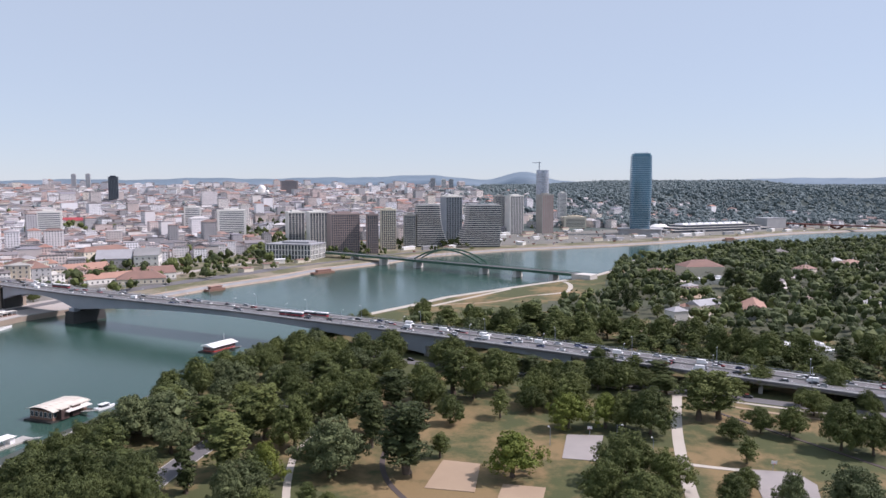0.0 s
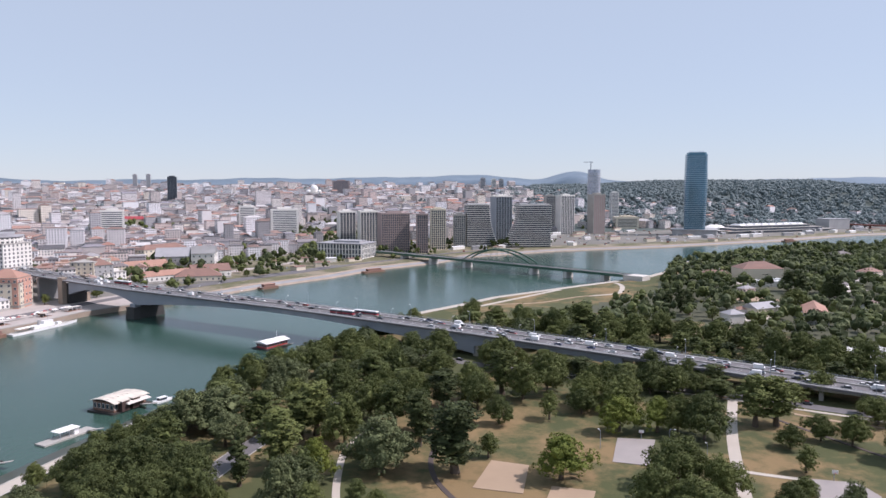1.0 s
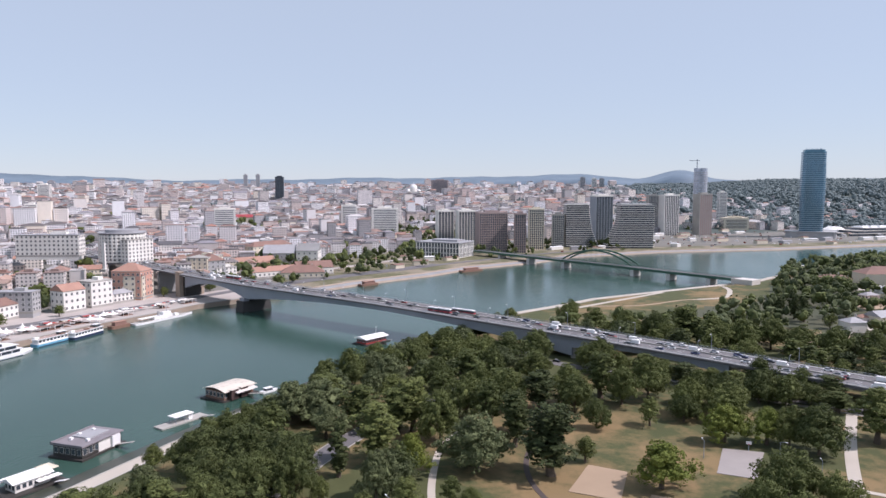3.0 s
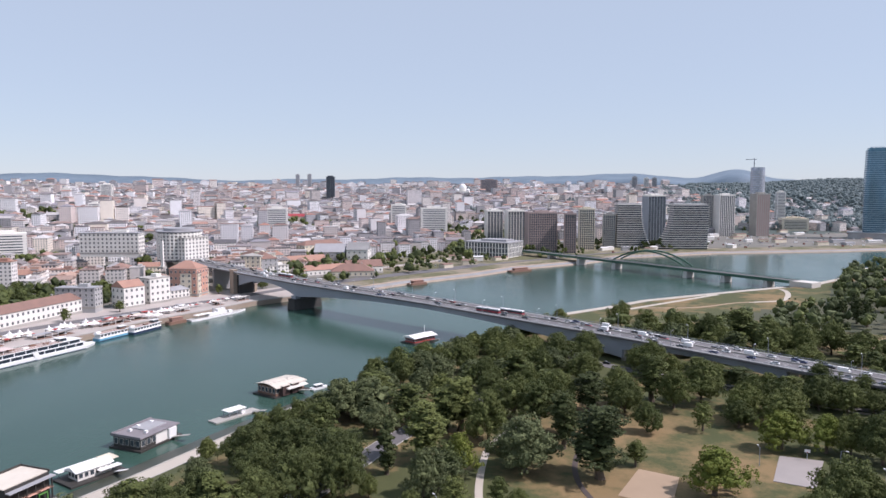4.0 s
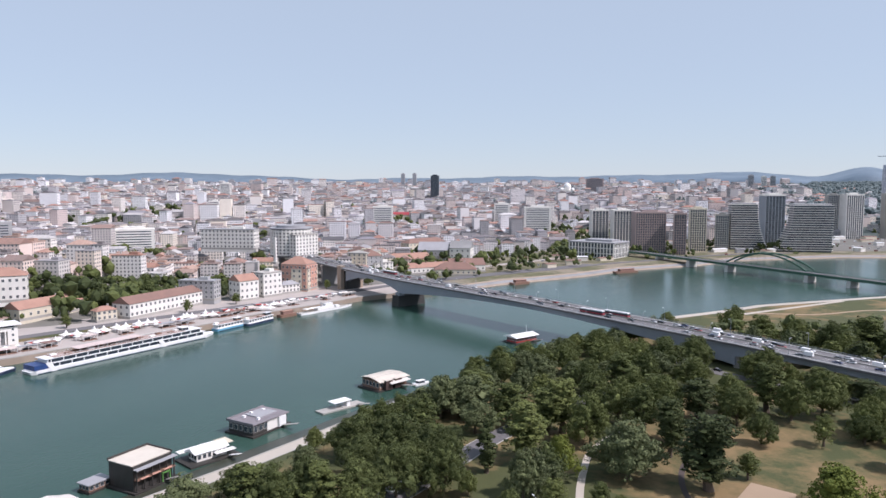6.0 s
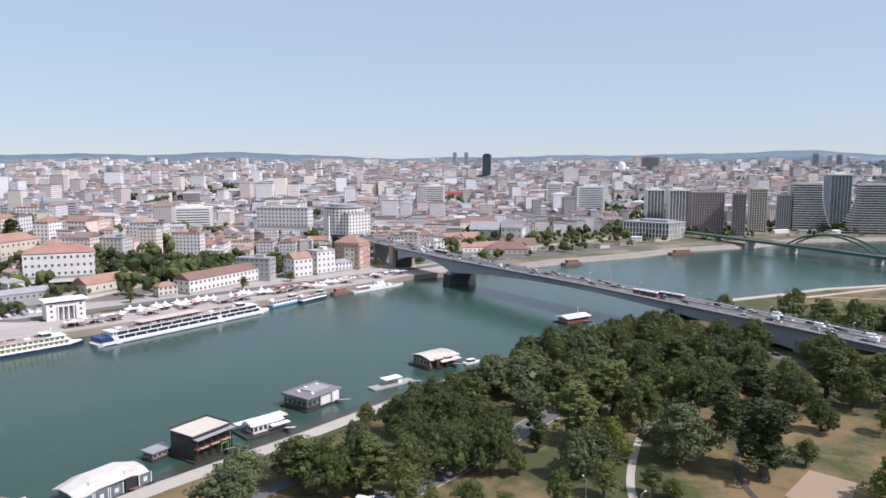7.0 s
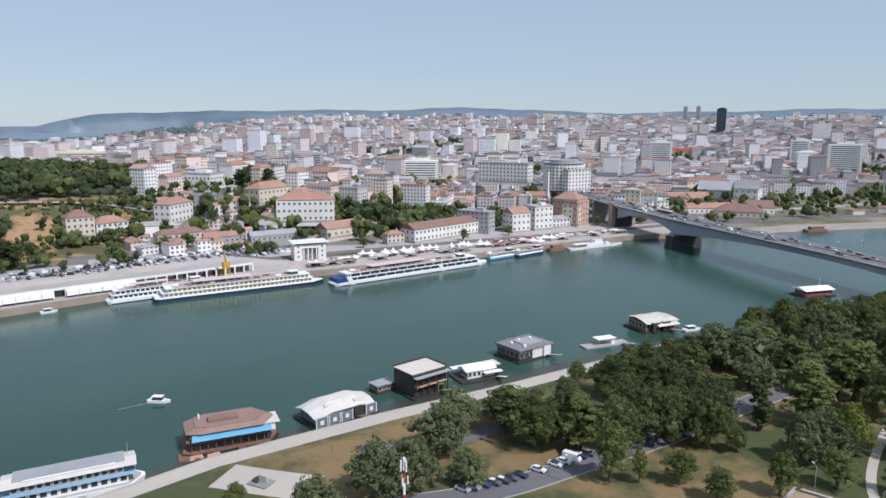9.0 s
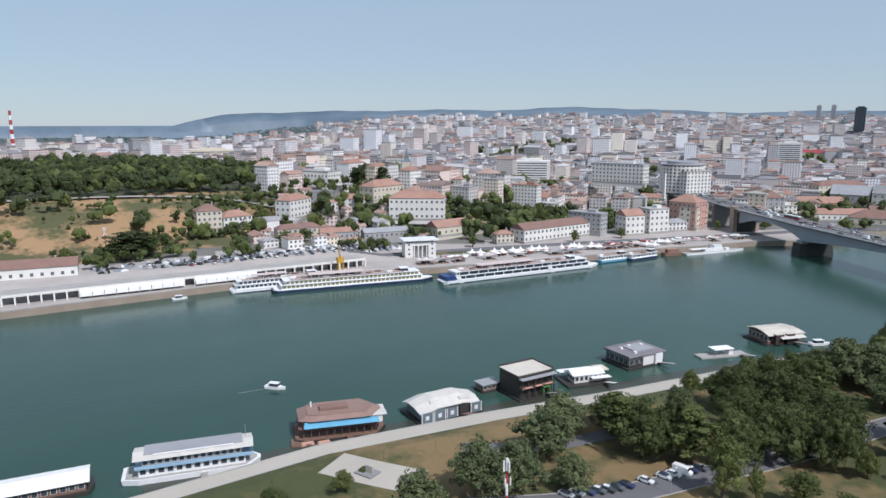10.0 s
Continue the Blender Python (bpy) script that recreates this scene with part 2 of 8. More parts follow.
# leaves of distant trees, with blue-grey air haze put into the colour
M_LEAF_HAZE = leaf_mat("hazed_far_leaves", (0.130, 0.165, 0.168), (0.175, 0.212, 0.216))
M_WOODS = surf("woodland_floor", (0.040, 0.055, 0.028), (0.085, 0.080, 0.045), 0.02, 0.3)
# ground below the far woods, its green tinted blue to stand for haze
M_FARWOODS = surf("hazed_wooded_ground", (0.048, 0.070, 0.062), (0.074, 0.096, 0.088), 0.006, 0.05)

# water
M_WATER, wn_, wl_, wb_ = nodes_of("river_water")
wg = wn_.new("ShaderNodeNewGeometry")
wmap = wn_.new("ShaderNodeMapping")
wmap.inputs["Scale"].default_value = (1.0, 0.45, 1.0)
wmap.inputs["Rotation"].default_value = (0, 0, 0.5)
wl_.new(wg.outputs["Position"], wmap.inputs[0])
ripple = noise_node(wn_, wl_, wmap.outputs[0], 0.55, 4, 0.6)
swell = noise_node(wn_, wl_, wmap.outputs[0], 0.012, 3, 0.5)
wl_.new(mix_color(wn_, wl_, steep(wn_, wl_, swell, 0.35, 0.65), (0.025, 0.063, 0.049), (0.036, 0.078, 0.062)), wb_.inputs["Base Color"])
wl_.new(math_node(wn_, wl_, "ADD", math_node(wn_, wl_, "MULTIPLY", swell, 0.14), 0.10), wb_.inputs["Roughness"])
wb_.inputs["IOR"].default_value = 1.33
wb_.inputs["Specular IOR Level"].default_value = 0.42
wbump = wn_.new("ShaderNodeBump")
wbump.inputs["Strength"].default_value, wbump.inputs["Distance"].default_value = 0.35, 0.25
wl_.new(ripple, wbump.inputs["Height"])
wl_.new(wbump.outputs[0], wb_.inputs["Normal"])


# ---- building tools ----
class Solid:
    """Collects vertices and faces of one mesh."""

    def __init__(self):
        self.v, self.f, self.m = [], [], []

    def add(self, verts, faces, mat=0):
        k = len(self.v)
        self.v += [tuple(p) for p in verts]
        self.f += [tuple(i + k for i in f) for f in faces]
        self.m += [mat] * len(faces)
        return self

    def box(self, cx, cy, z0, sx, sy, h, rot=0.0, mat=0, taper=1.0):
        c, s = math.cos(radians(rot)), math.sin(radians(rot))
        pts = []
        for z, k in ((z0, 1.0), (z0 + h, taper)):
            for ax, ay in ((-1, -1), (1, -1), (1, 1), (-1, 1)):
                x, y = ax * sx / 2 * k, ay * sy / 2 * k
                pts.append((cx + c * x - s * y, cy + s * x + c * y, z))
        return self.add(pts, [(3, 2, 1, 0), (4, 5, 6, 7), (0, 1, 5, 4), (1, 2, 6, 5), (2, 3, 7, 6), (3, 0, 4, 7)], mat)

    def prism(self, ring, z0, z1, mat=0, top=None, top_scale=1.0):
        """A closed outline pulled up from z0 to z1; top: another outline for the upper end."""
        n = len(ring)
        up = top or ring
        if top_scale != 1.0:
            mx, my = sum(p[0] for p in ring) / n, sum(p[1] for p in ring) / n
            up = [(mx + (x - mx) * top_scale, my + (y - my) * top_scale) for x, y in ring]
        pts = [(x, y, z0) for x, y in ring] + [(x, y, z1) for x, y in up]
        faces = [tuple(range(n - 1, -1, -1)), tuple(range(n, 2 * n))]
        faces += [(i, (i + 1) % n, n + (i + 1) % n, n + i) for i in range(n)]
        return self.add(pts, faces, mat)

    def tube(self, a, b, r0, r1=None, sides=6, mat=0):
        a, b = Vector(a), Vector(b)
        r1 = r0 if r1 is None else r1
        d = (b - a).normalized()
        s = d.orthogonal().normalized()
        t = d.cross(s)
        pts = []
        for p, r in ((a, r0), (b, r1)):
            for i in range(sides):
                w = 2 * math.pi * i / sides
                pts.append(p + s * (r * math.cos(w)) + t * (r * math.sin(w)))
        faces = [tuple(range(sides - 1, -1, -1)), tuple(range(sides, 2 * sides))]
        faces += [(i, (i + 1) % sides, sides + (i + 1) % sides, sides + i) for i in range(sides)]
        return self.add(pts, faces, mat)

    def hip(self, cx, cy, z0, sx, sy, h, rot=0.0, mat=0, ridge=None, over=0.5):
        """A hipped roof; ridge = sx gives a gable."""
        sx, sy = sx + 2 * over, sy + 2 * over
        turn = 0
        if sy > sx:
            sx, sy, turn = sy, sx, 90
        r = max(0.0, sx - sy) if ridge is None else ridge
        c, s = math.cos(radians(rot + turn)), math.sin(radians(rot + turn))
        raw = [(-sx / 2, -sy / 2, 0), (sx / 2, -sy / 2, 0), (sx / 2, sy / 2, 0), (-sx / 2, sy / 2, 0), (-r / 2, 0, h), (r / 2, 0, h)]
        pts = [(cx + c * x - s * y, cy + s * x + c * y, z0 + z) for x, y, z in raw]
        return self.add(pts, [(3, 2, 1, 0), (0, 1, 5, 4), (2, 3, 4, 5), (1, 2, 5), (3, 0, 4)], mat)

    def mesh(self, name, mats, smooth=False):
        me = bpy.data.meshes.new(name)
        me.from_pydata(self.v, [], self.f)
        for m in mats:
            me.materials.append(m)
        if len(mats) > 1:
            me.polygons.foreach_set("material_index", self.m)
        if smooth:
            me.polygons.foreach_set("use_smooth", [True] * len(me.polygons))
        me.update()
        return me


def part(name, solid, mats, parent, label="", smooth=False):
    """One mesh under a thing or a part."""
    data = solid if isinstance(solid, bpy.types.Mesh) else solid.mesh(name, mats if isinstance(mats, (list, tuple)) else [mats], smooth)
    ob = new(name, data)
    ob.parent = parent
    return tagged(ob, label)


def thing(name, label, category, x=0, y=0, z=0, rot=0, group=""):
    ob = new(name)
    ob.empty_display_size = 0.5
    ob.matrix_world = pose(x, y, z, 0, 0, rot)
    return tagged(ob, label, category, group)


def structure(name, solid, mats, label, category):
    return tagged(part(name, solid, mats, None), label, category, kind="structure")


# ---- lie of the land ----
EAST = [(-430, -500), (-417, 16), (-413, 134), (-404, 200), (-382, 260), (-365, 330), (-354, 372), (-347, 418), (-341, 447), (-331, 480), (-320, 530), (-308, 552), (-280, 600), (-235, 697), (-180, 785), (-147, 862),
        (-74, 954), (-30, 1040), (100, 1146), (293, 1238), (557, 1405), (779, 1584), (1087, 1738), (1600, 1950), (3400, 2600)]
WEST = [(-196, -500), (-190, 36), (-190, 86), (-180, 143), (-168, 195), (-150, 290), (-118, 400), (-80, 500), (-64, 551), (-31, 595), (-2, 639),
        (85, 723), (163, 794), (212, 870), (233, 949), (486, 1178), (835, 1332), (1400, 1560), (3500, 2300)]


def line_distance(line, x, y):
    best = np.full(np.shape(x), 1e9)
    for (ax, ay), (bx, by) in zip(line, line[1:]):
        dx, dy = bx - ax, by - ay
        k = np.clip(((x - ax) * dx + (y - ay) * dy) / (dx * dx + dy * dy), 0, 1)
        best = np.minimum(best, np.hypot(x - ax - k * dx, y - ay - k * dy))
    return best


def inside(ring, x, y):
    hit = np.zeros(np.shape(x), bool)
    for (ax, ay), (bx, by) in zip(ring, ring[1:] + ring[:1]):
        if ay != by:
            hit ^= ((ay > y) != (by > y)) & (x < (bx - ax) * (y - ay) / (by - ay) + ax)
    return hit


def hit_zone(ring, x, y):
    hit = False
    for (ax, ay), (bx, by) in zip(ring, ring[1:] + ring[:1]):
        if (ay > y) != (by > y) and x < (bx - ax) * (y - ay) / (by - ay) + ax:
            hit = not hit
    return hit


RIVER = EAST + WEST[::-1]
EASTLAND = EAST + [(3400, 9000), (-9000, 9000), (-9000, -500)]
DANUBE = [(-r_ * math.sin(radians(a_)), r_ * math.cos(radians(a_))) for a_, r_ in ((86, 3250), (82, 2900), (79, 2720), (77, 2900), (75.5, 3400), (72, 3900), (67, 4250), (65.5, 4900), (76, 4900), (76.5, 4200), (78, 3750), (82, 3600), (86, 3600))]


def step(lo, hi, d):
    k = np.clip((d - lo) / (hi - lo), 0, 1)
    return k * k * (3 - 2 * k)


def terrain(x, y):
    """Ground height: low quays, the old town's slope, the plateau behind it, hills beyond."""
    x, y = np.asarray(x, float), np.asarray(y, float)
    east, river = inside(EASTLAND, x, y), inside(RIVER, x, y)
    de, dw = line_distance(EAST, x, y), line_distance(WEST, x, y)
    r = np.hypot(x, y)
    az = np.degrees(np.arctan2(-x, y))
    low = step(-0.05, 0.05, (y - 560 - 0.35 * (x + 290)) / 1000.0)
    slope = (1 - low) * 34 * step(85, 250, de) + low * 34 * step(330, 1100, de)
    far = step(1100, 4300, r)
    slope = slope * (1 - 0.85 * step(60, 68, az) * step(1150, 1500, r))
    crest = 108 + 22 * step(-6, -14, az) - 26 * step(-23, -27, az) - 30 * step(55, 62, az) - 70 * step(62, 76, az)
    terrace = (1 - low) * 5.0 * step(24, 30, de) * step(260, 225, y)
    far = far * (1 - step(3, -3, az) * (1 - step(260, 900, de)))
    ze = 4 + np.maximum(slope, terrace) * (1 - far) + far * (crest - 4)
    ze = np.where(de < 7 + 0.03 * r, np.minimum(ze, -3.0 + 64.5 * (r > 3000)), ze)
    zw = 4.6 + 0.12 * np.sin(x / 31) * np.sin(y / 37)
    zw = np.where(dw < 18, 0.6, zw)
    z = np.where(east, ze, zw)
    wet = river | inside(DANUBE, x, y)
    return np.where(wet, -4.0, z)


def ground_z(x, y):
    return float(terrain(np.array([x]), np.array([y]))[0])


angles = np.radians(np.concatenate([np.arange(-48, 100, 0.5), np.arange(100, 312, 4)]))
radii = np.concatenate([[0.02, 4.0], np.geomspace(12, 4800, 190)])
A, Rr = np.meshgrid(angles, radii)
gx, gy = -Rr * np.sin(A), Rr * np.cos(A)
gz = terrain(gx, gy)
na, nr = len(angles), len(radii)
cell = np.arange(na * nr).reshape(nr, na)
quads = np.stack([cell[:-1], np.roll(cell[:-1], -1, 1), np.roll(cell[1:], -1, 1), cell[1:]], -1).reshape(-1, 4)
verts = np.stack([gx, gy, gz], -1).reshape(-1, 3)
SLOPE_ZONE = [(-495, -200), (-500, 110), (-520, 175), (-575, 240), (-640, 230), (-690, 120), (-660, -200)]
WOODS_ZONE = [(-640, -300), (-650, 120), (-640, 235), (-700, 300), (-980, 380), (-1130, 250), (-1150, -300)]
centre = verts[quads].mean(1)
cx_, cy_ = centre[:, 0], centre[:, 1]
kind_ = np.where(inside(EASTLAND, cx_, cy_), 1, 0)
kind_[inside(EASTLAND, cx_, cy_) & (cy_ < 590) & (line_distance(EAST, cx_, cy_) < 80)] = 5
kind_[inside(SLOPE_ZONE, cx_, cy_)] = 2
kind_[inside(WOODS_ZONE, cx_, cy_)] = 3
kind_[inside([(60, 570), (140, 640), (175, 740), (235, 940), (486, 1160), (835, 1315), (3000, 2080), (3000, 500), (500, 270)], cx_, cy_)] = 3
kind_[inside([(-300, 620), (-255, 720), (-160, 890), (60, 1150), (110, 1330), (-140, 1300), (-290, 1240), (-300, 1000), (-370, 820)], cx_, cy_)] = 4
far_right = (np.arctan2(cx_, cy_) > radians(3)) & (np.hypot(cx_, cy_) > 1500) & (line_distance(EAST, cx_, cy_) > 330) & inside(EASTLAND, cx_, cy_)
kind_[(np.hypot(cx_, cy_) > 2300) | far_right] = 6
gm = bpy.data.meshes.new("ground")
gm.from_pydata(verts.tolist(), [], quads.tolist())
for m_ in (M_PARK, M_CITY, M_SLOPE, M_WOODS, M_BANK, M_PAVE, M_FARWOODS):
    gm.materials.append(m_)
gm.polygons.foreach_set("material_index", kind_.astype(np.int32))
gm.polygons.foreach_set("use_smooth", (kind_ != 0).tolist())
tagged(new("ground", gm), "parched park lawns, dusty city ground and wooded hills", "ground", kind="structure")

ws = Solid().add([(-4900, -1500, 0), (4900, -1500, 0), (4900, 4900, 0), (-4900, 4900, 0)], [(0, 1, 2, 3)])
structure("water", ws, [M_WATER], "calm grey-green river water with faint ripples", "river")


def offset(line, d):
    """A line moved sideways by d (to its left)."""
    out = []
    for i, (x, y) in enumerate(line):
        (ax, ay), (bx, by) = line[max(i - 1, 0)], line[min(i + 1, len(line) - 1)]
        k = math.hypot(bx - ax, by - ay)
        out.append((x - (by - ay) / k * d, y + (bx - ax) / k * d))
    return out


def dense(line, gap):
    out = []
    for (ax, ay), (bx, by) in zip(line, line[1:]):
        k = max(1, int(math.hypot(bx - ax, by - ay) / gap))
        out += [(ax + (bx - ax) * i / k, ay + (by - ay) * i / k) for i in range(k)]
    return out + [line[-1]]


def smooth_line(line, gap):
    """Rounds the corners of a line."""
    for _ in range(2):
        out = [line[0]]
        for (ax, ay), (bx, by) in zip(line, line[1:]):
            out += [(ax * .75 + bx * .25, ay * .75 + by * .25), (ax * .25 + bx * .75, ay * .25 + by * .75)]
        line = out + [line[-1]]
    return dense(line, gap)


def ribbon(solid, line, width, lift, mat=0, z=None, thick=0.0):
    """A strip of paving along a line, lying on the land or at height z."""
    l, r = offset(line, width / 2), offset(line, -width / 2)
    zs = [z if z is not None else ground_z(*p) for p in line]
    n = len(line)
    pts = [(x, y, h + lift) for (x, y), h in zip(l, zs)] + [(x, y, h + lift) for (x, y), h in zip(r, zs)]
    faces = [(n + i, n + i + 1, i + 1, i) for i in range(n - 1)]
    solid.add(pts, faces, mat)
    if thick:
        low = [(x, y, h - thick) for x, y, h in pts]
        k = len(pts)
        solid.add(pts + low, [(i, i + 1, k + i + 1, k + i) for i in range(n - 1)] + [(n + i + 1, n + i, k + n + i, k + n + i + 1) for i in range(n - 1)], mat)
    return solid


def bank(line, sections):
    """A bank built up in profile along a line: sections of (offset, height, material)."""
    s = Solid()
    rows = [[(x, y, z) for x, y in offset(line, d)] for d, z, m in sections]
    n = len(line)
    for a, b, (_, _, mat) in zip(rows, rows[1:], sections[1:]):
        s.add(a + b, [(i, i + 1, n + i + 1, n + i) for i in range(n - 1)], mat)
    return s


eline = dense([p for p in EAST if p[1] < 605], 25)
uline = dense([p for p in EAST if p[1] >= 600], 25)
wline = dense(WEST, 25)
s = bank(eline, [(-0.3, -3, 0), (0, 3.8, 0), (0, 4.4, 1), (1.2, 4.4, 1), (1.2, 4.05, 1), (9, 4.05, 2), (14, 4.06, 2), (60, 4.1, 3)])
structure("quay", s, [M_STONE, M_CONC, M_PAVE, M_PAVE], "brown stone quay wall with pale coping and a paved walk", "quay")
s = bank(uline, [(-7, -3, 0), (0, 1.6, 0), (4, 2.6, 1), (9, 2.7, 1), (10, 3.9, 0), (16, 4.05, 2), (60, 4.1, 2)])
structure("river_bank", s, [M_STONE, M_CONC_DARK, M_BANK], "sloping stone bank with a pale lower walk and dry grass", "river bank")
s = bank(wline, [(2.0, -2, 0), (0, 0.2, 0), (-2.5, 2.6, 0), (-3.0, 3.1, 1), (-3.6, 3.1, 1), (-3.6, 2.95, 1), (-9.6, 3.0, 2), (-10.1, 2.9, 1), (-17, 4.3, 3), (-23, 4.42, 3), (-60, 4.46, 3)])
structure("promenade", s, [M_STONE, M_CONC, M_PAVE_LIGHT, M_PARK], "pale riverside promenade over a stone embankment", "promenade")


# ---- distance: hills as a plain backdrop ----
def hill_angle(az):
    """Height of the skyline in degrees over the level, by direction (degrees to the left of the first view)."""
    z = 0.74 + 0.14 * math.sin(az * 0.13) + 0.05 * math.sin(az * 0.7 + 1) + 0.02 * math.sin(az * 2.3)
    z += 0.34 * math.exp(-((az - 2) / 5.0) ** 2) + 0.75 * math.exp(-((az + 6.4) / 1.9) ** 2) + 0.10 * math.exp(-((az + 21.5) / 2.5) ** 2)
    z += 0.40 * math.exp(-((az - 43) / 6.5) ** 2)
    k = max(0.0, min(1.0, (az - 69) / 6.5))
    return (z - 0.14 * step(56, 66, az)) * (1 - k * k) - 0.34 * k * k


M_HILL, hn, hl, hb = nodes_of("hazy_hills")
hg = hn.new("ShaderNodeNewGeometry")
# distance haze is put into this blue-grey colour and its faint glow below
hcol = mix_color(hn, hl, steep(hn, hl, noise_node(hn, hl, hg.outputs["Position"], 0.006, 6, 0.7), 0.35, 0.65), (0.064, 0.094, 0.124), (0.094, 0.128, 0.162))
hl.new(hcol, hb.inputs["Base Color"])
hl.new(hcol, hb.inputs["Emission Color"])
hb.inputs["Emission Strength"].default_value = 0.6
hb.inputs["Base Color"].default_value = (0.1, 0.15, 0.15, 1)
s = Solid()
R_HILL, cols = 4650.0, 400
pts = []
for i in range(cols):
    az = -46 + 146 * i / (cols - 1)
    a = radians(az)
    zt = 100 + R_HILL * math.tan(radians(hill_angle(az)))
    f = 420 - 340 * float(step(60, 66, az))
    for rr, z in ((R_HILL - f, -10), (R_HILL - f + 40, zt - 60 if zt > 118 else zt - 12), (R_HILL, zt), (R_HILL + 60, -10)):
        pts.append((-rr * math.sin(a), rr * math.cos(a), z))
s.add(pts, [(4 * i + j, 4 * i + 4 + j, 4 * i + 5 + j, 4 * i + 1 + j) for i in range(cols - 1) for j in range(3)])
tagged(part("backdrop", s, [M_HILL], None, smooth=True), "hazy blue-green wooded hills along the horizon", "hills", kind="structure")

M_FARWATER = surf("far_water", (0.22, 0.28, 0.34), (0.18, 0.24, 0.30), 0.004, 0.02, rough=0.4, bump=0)
s = Solid()
pts = []
for i in range(60):
    az = 64.5 + 11.5 * i / 59
    mid, half = -1.02 - 0.03 * math.sin(az), 0.26 * min(1.0, (az - 64.4) / 3) * (1 - 0.3 * math.sin(az * 1.7) ** 2)
    for e, rr in ((mid - half, 4540), (mid + half, 4545), (mid + half, 4550), (mid - half, 4550)):
        pts.append((-rr * math.sin(radians(az)), rr * math.cos(radians(az)), 100 + rr * math.tan(radians(e))))
s.add(pts, [(4 * i + j, 4 * i + 4 + j, 4 * i + 4 + (j + 1) % 4, 4 * i + (j + 1) % 4) for i in range(59) for j in range(4)])
tagged(part("backdrop", s, [M_FARWATER], None), "pale far reach of the great river below hazy hills", "river", kind="structure")


# ---- road bridge ----
U, NF = Vector((0.9015, -0.4327)), Vector((0.4327, 0.9015))
EDGE0 = Vector((-11.0, 397.0))
DECK_W = 24.0
PROFILE = [(-700, 36), (-620, 33), (-460, 27), (-380, 24), (-300, 22), (-150, 21), (0, 18), (80, 15.5), (225, 10.2), (420, 7.2), (900, 5.6)]


def deck_z(q):
    return float(np.interp(q, [p[0] for p in PROFILE], [p[1] for p in PROFILE]))


def deck(q, side):
    """Plan point q metres along the bridge from its western pier, side metres from its near edge."""
    p = EDGE0 + U * q + NF * side
    return p.x, p.y


def along(solid, q0, q1, side, width, z_off, height, mat=0, gap=10.0):
    """A beam along the deck; z_off from the road surface to its underside."""
    n = max(2, int((q1 - q0) / gap))
    pts = []
    for i in range(n + 1):
        q = q0 + (q1 - q0) * i / n
        z = deck_z(q) + z_off
        a, b = deck(q, side), deck(q, side + width)
        pts += [(*a, z), (*b, z), (*b, z + height), (*a, z + height)]
    faces = [(4 * i + j, 4 * i + 4 + j, 4 * i + 4 + (j + 1) % 4, 4 * i + (j + 1) % 4) for i in range(n) for j in range(4)]
    return solid.add(pts, faces + [(3, 2, 1, 0), tuple(4 * n + j for j in range(4))], mat)


bridge = thing("road_bridge", "long grey steel girder road bridge busy with traffic", "bridge")
part("deck", along(Solid(), -620, 420, 0, DECK_W, -1.0, 1.0), [M_ASPHALT], bridge, "grey worn asphalt carriageway")
for side in (0.0, DECK_W - 2.6):
    part("walkway", along(Solid(), -620, 420, side, 2.6, 0.004, 0.2), [M_CONC_DARK], bridge, "grey concrete footway")
for side in (-0.05, DECK_W - 0.1):
    rail = Solid()
    along(rail, -620, 420, side, 0.12, 1.05, 0.12)
    along(rail, -620, 420, side, 0.10, 0.55, 0.08)
    for i in range(260):
        q = -620 + 4.0 * i
        rail.box(*deck(q, side + 0.06), deck_z(q) + 0.1, 0.1, 0.1, 1.0)
    part("railing", rail, [M_STEEL_GREY], bridge)
part("median", along(Solid(), -600, 420, DECK_W / 2 - 0.25, 0.5, 0.004, 0.7), [M_CONC], bridge, "low concrete median barrier")
for lane in (5.6, 8.6, 15.4, 18.4):
    dashes = Solid()
    for i in range(120):
        along(dashes, -590 + 8 * i, -587 + 8 * i, lane, 0.16, 0.004, 0.012, gap=4)
    tagged(part("lane_marking", dashes, [M_WHITEPAINT], bridge, "dashed white lane line"), kind="stuff")


def girder(q0, q1, side, width, shallow, deep):
    """A haunched box girder, deepest over its ends."""
    n, pts = 40, []
    for i in range(n + 1):
        k = i / n
        q = q0 + (q1 - q0) * k
        z = deck_z(q) - 1.0
        d = shallow + (deep - shallow) * (abs(2 * k - 1) ** 2.2)
        a, b = deck(q, side), deck(q, side + width)
        pts += [(*a, z - d), (*b, z - d), (*b, z), (*a, z)]
    faces = [(4 * i + j, 4 * i + 4 + j, 4 * i + 4 + (j + 1) % 4, 4 * i + (j + 1) % 4) for i in range(n) for j in range(4)]
    return Solid().add(pts, faces + [(3, 2, 1, 0), tuple(4 * n + j for j in range(4))])


for side in (2.0, DECK_W - 7.0):
    part("girder", girder(-295, 0, side, 5.0, 3.2, 10.6), [M_STEEL_GREY], bridge, "blue-grey steel box girder, deeper at the piers")
    part("girder", girder(-380, -295, side, 5.0, 3.4, 10.6), [M_STEEL_GREY], bridge)
    part("girder", girder(0, 85, side, 5.0, 2.6, 6.0), [M_STEEL_GREY], bridge)
for q0, q1 in ((85, 130), (130, 175), (175, 220)):
    part("girder", girder(q0, q1, 3.0, DECK_W - 6, 1.4, 1.8), [M_CONC], bridge, "low concrete girder")
ROT = math.degrees(math.atan2(U.y, U.x))
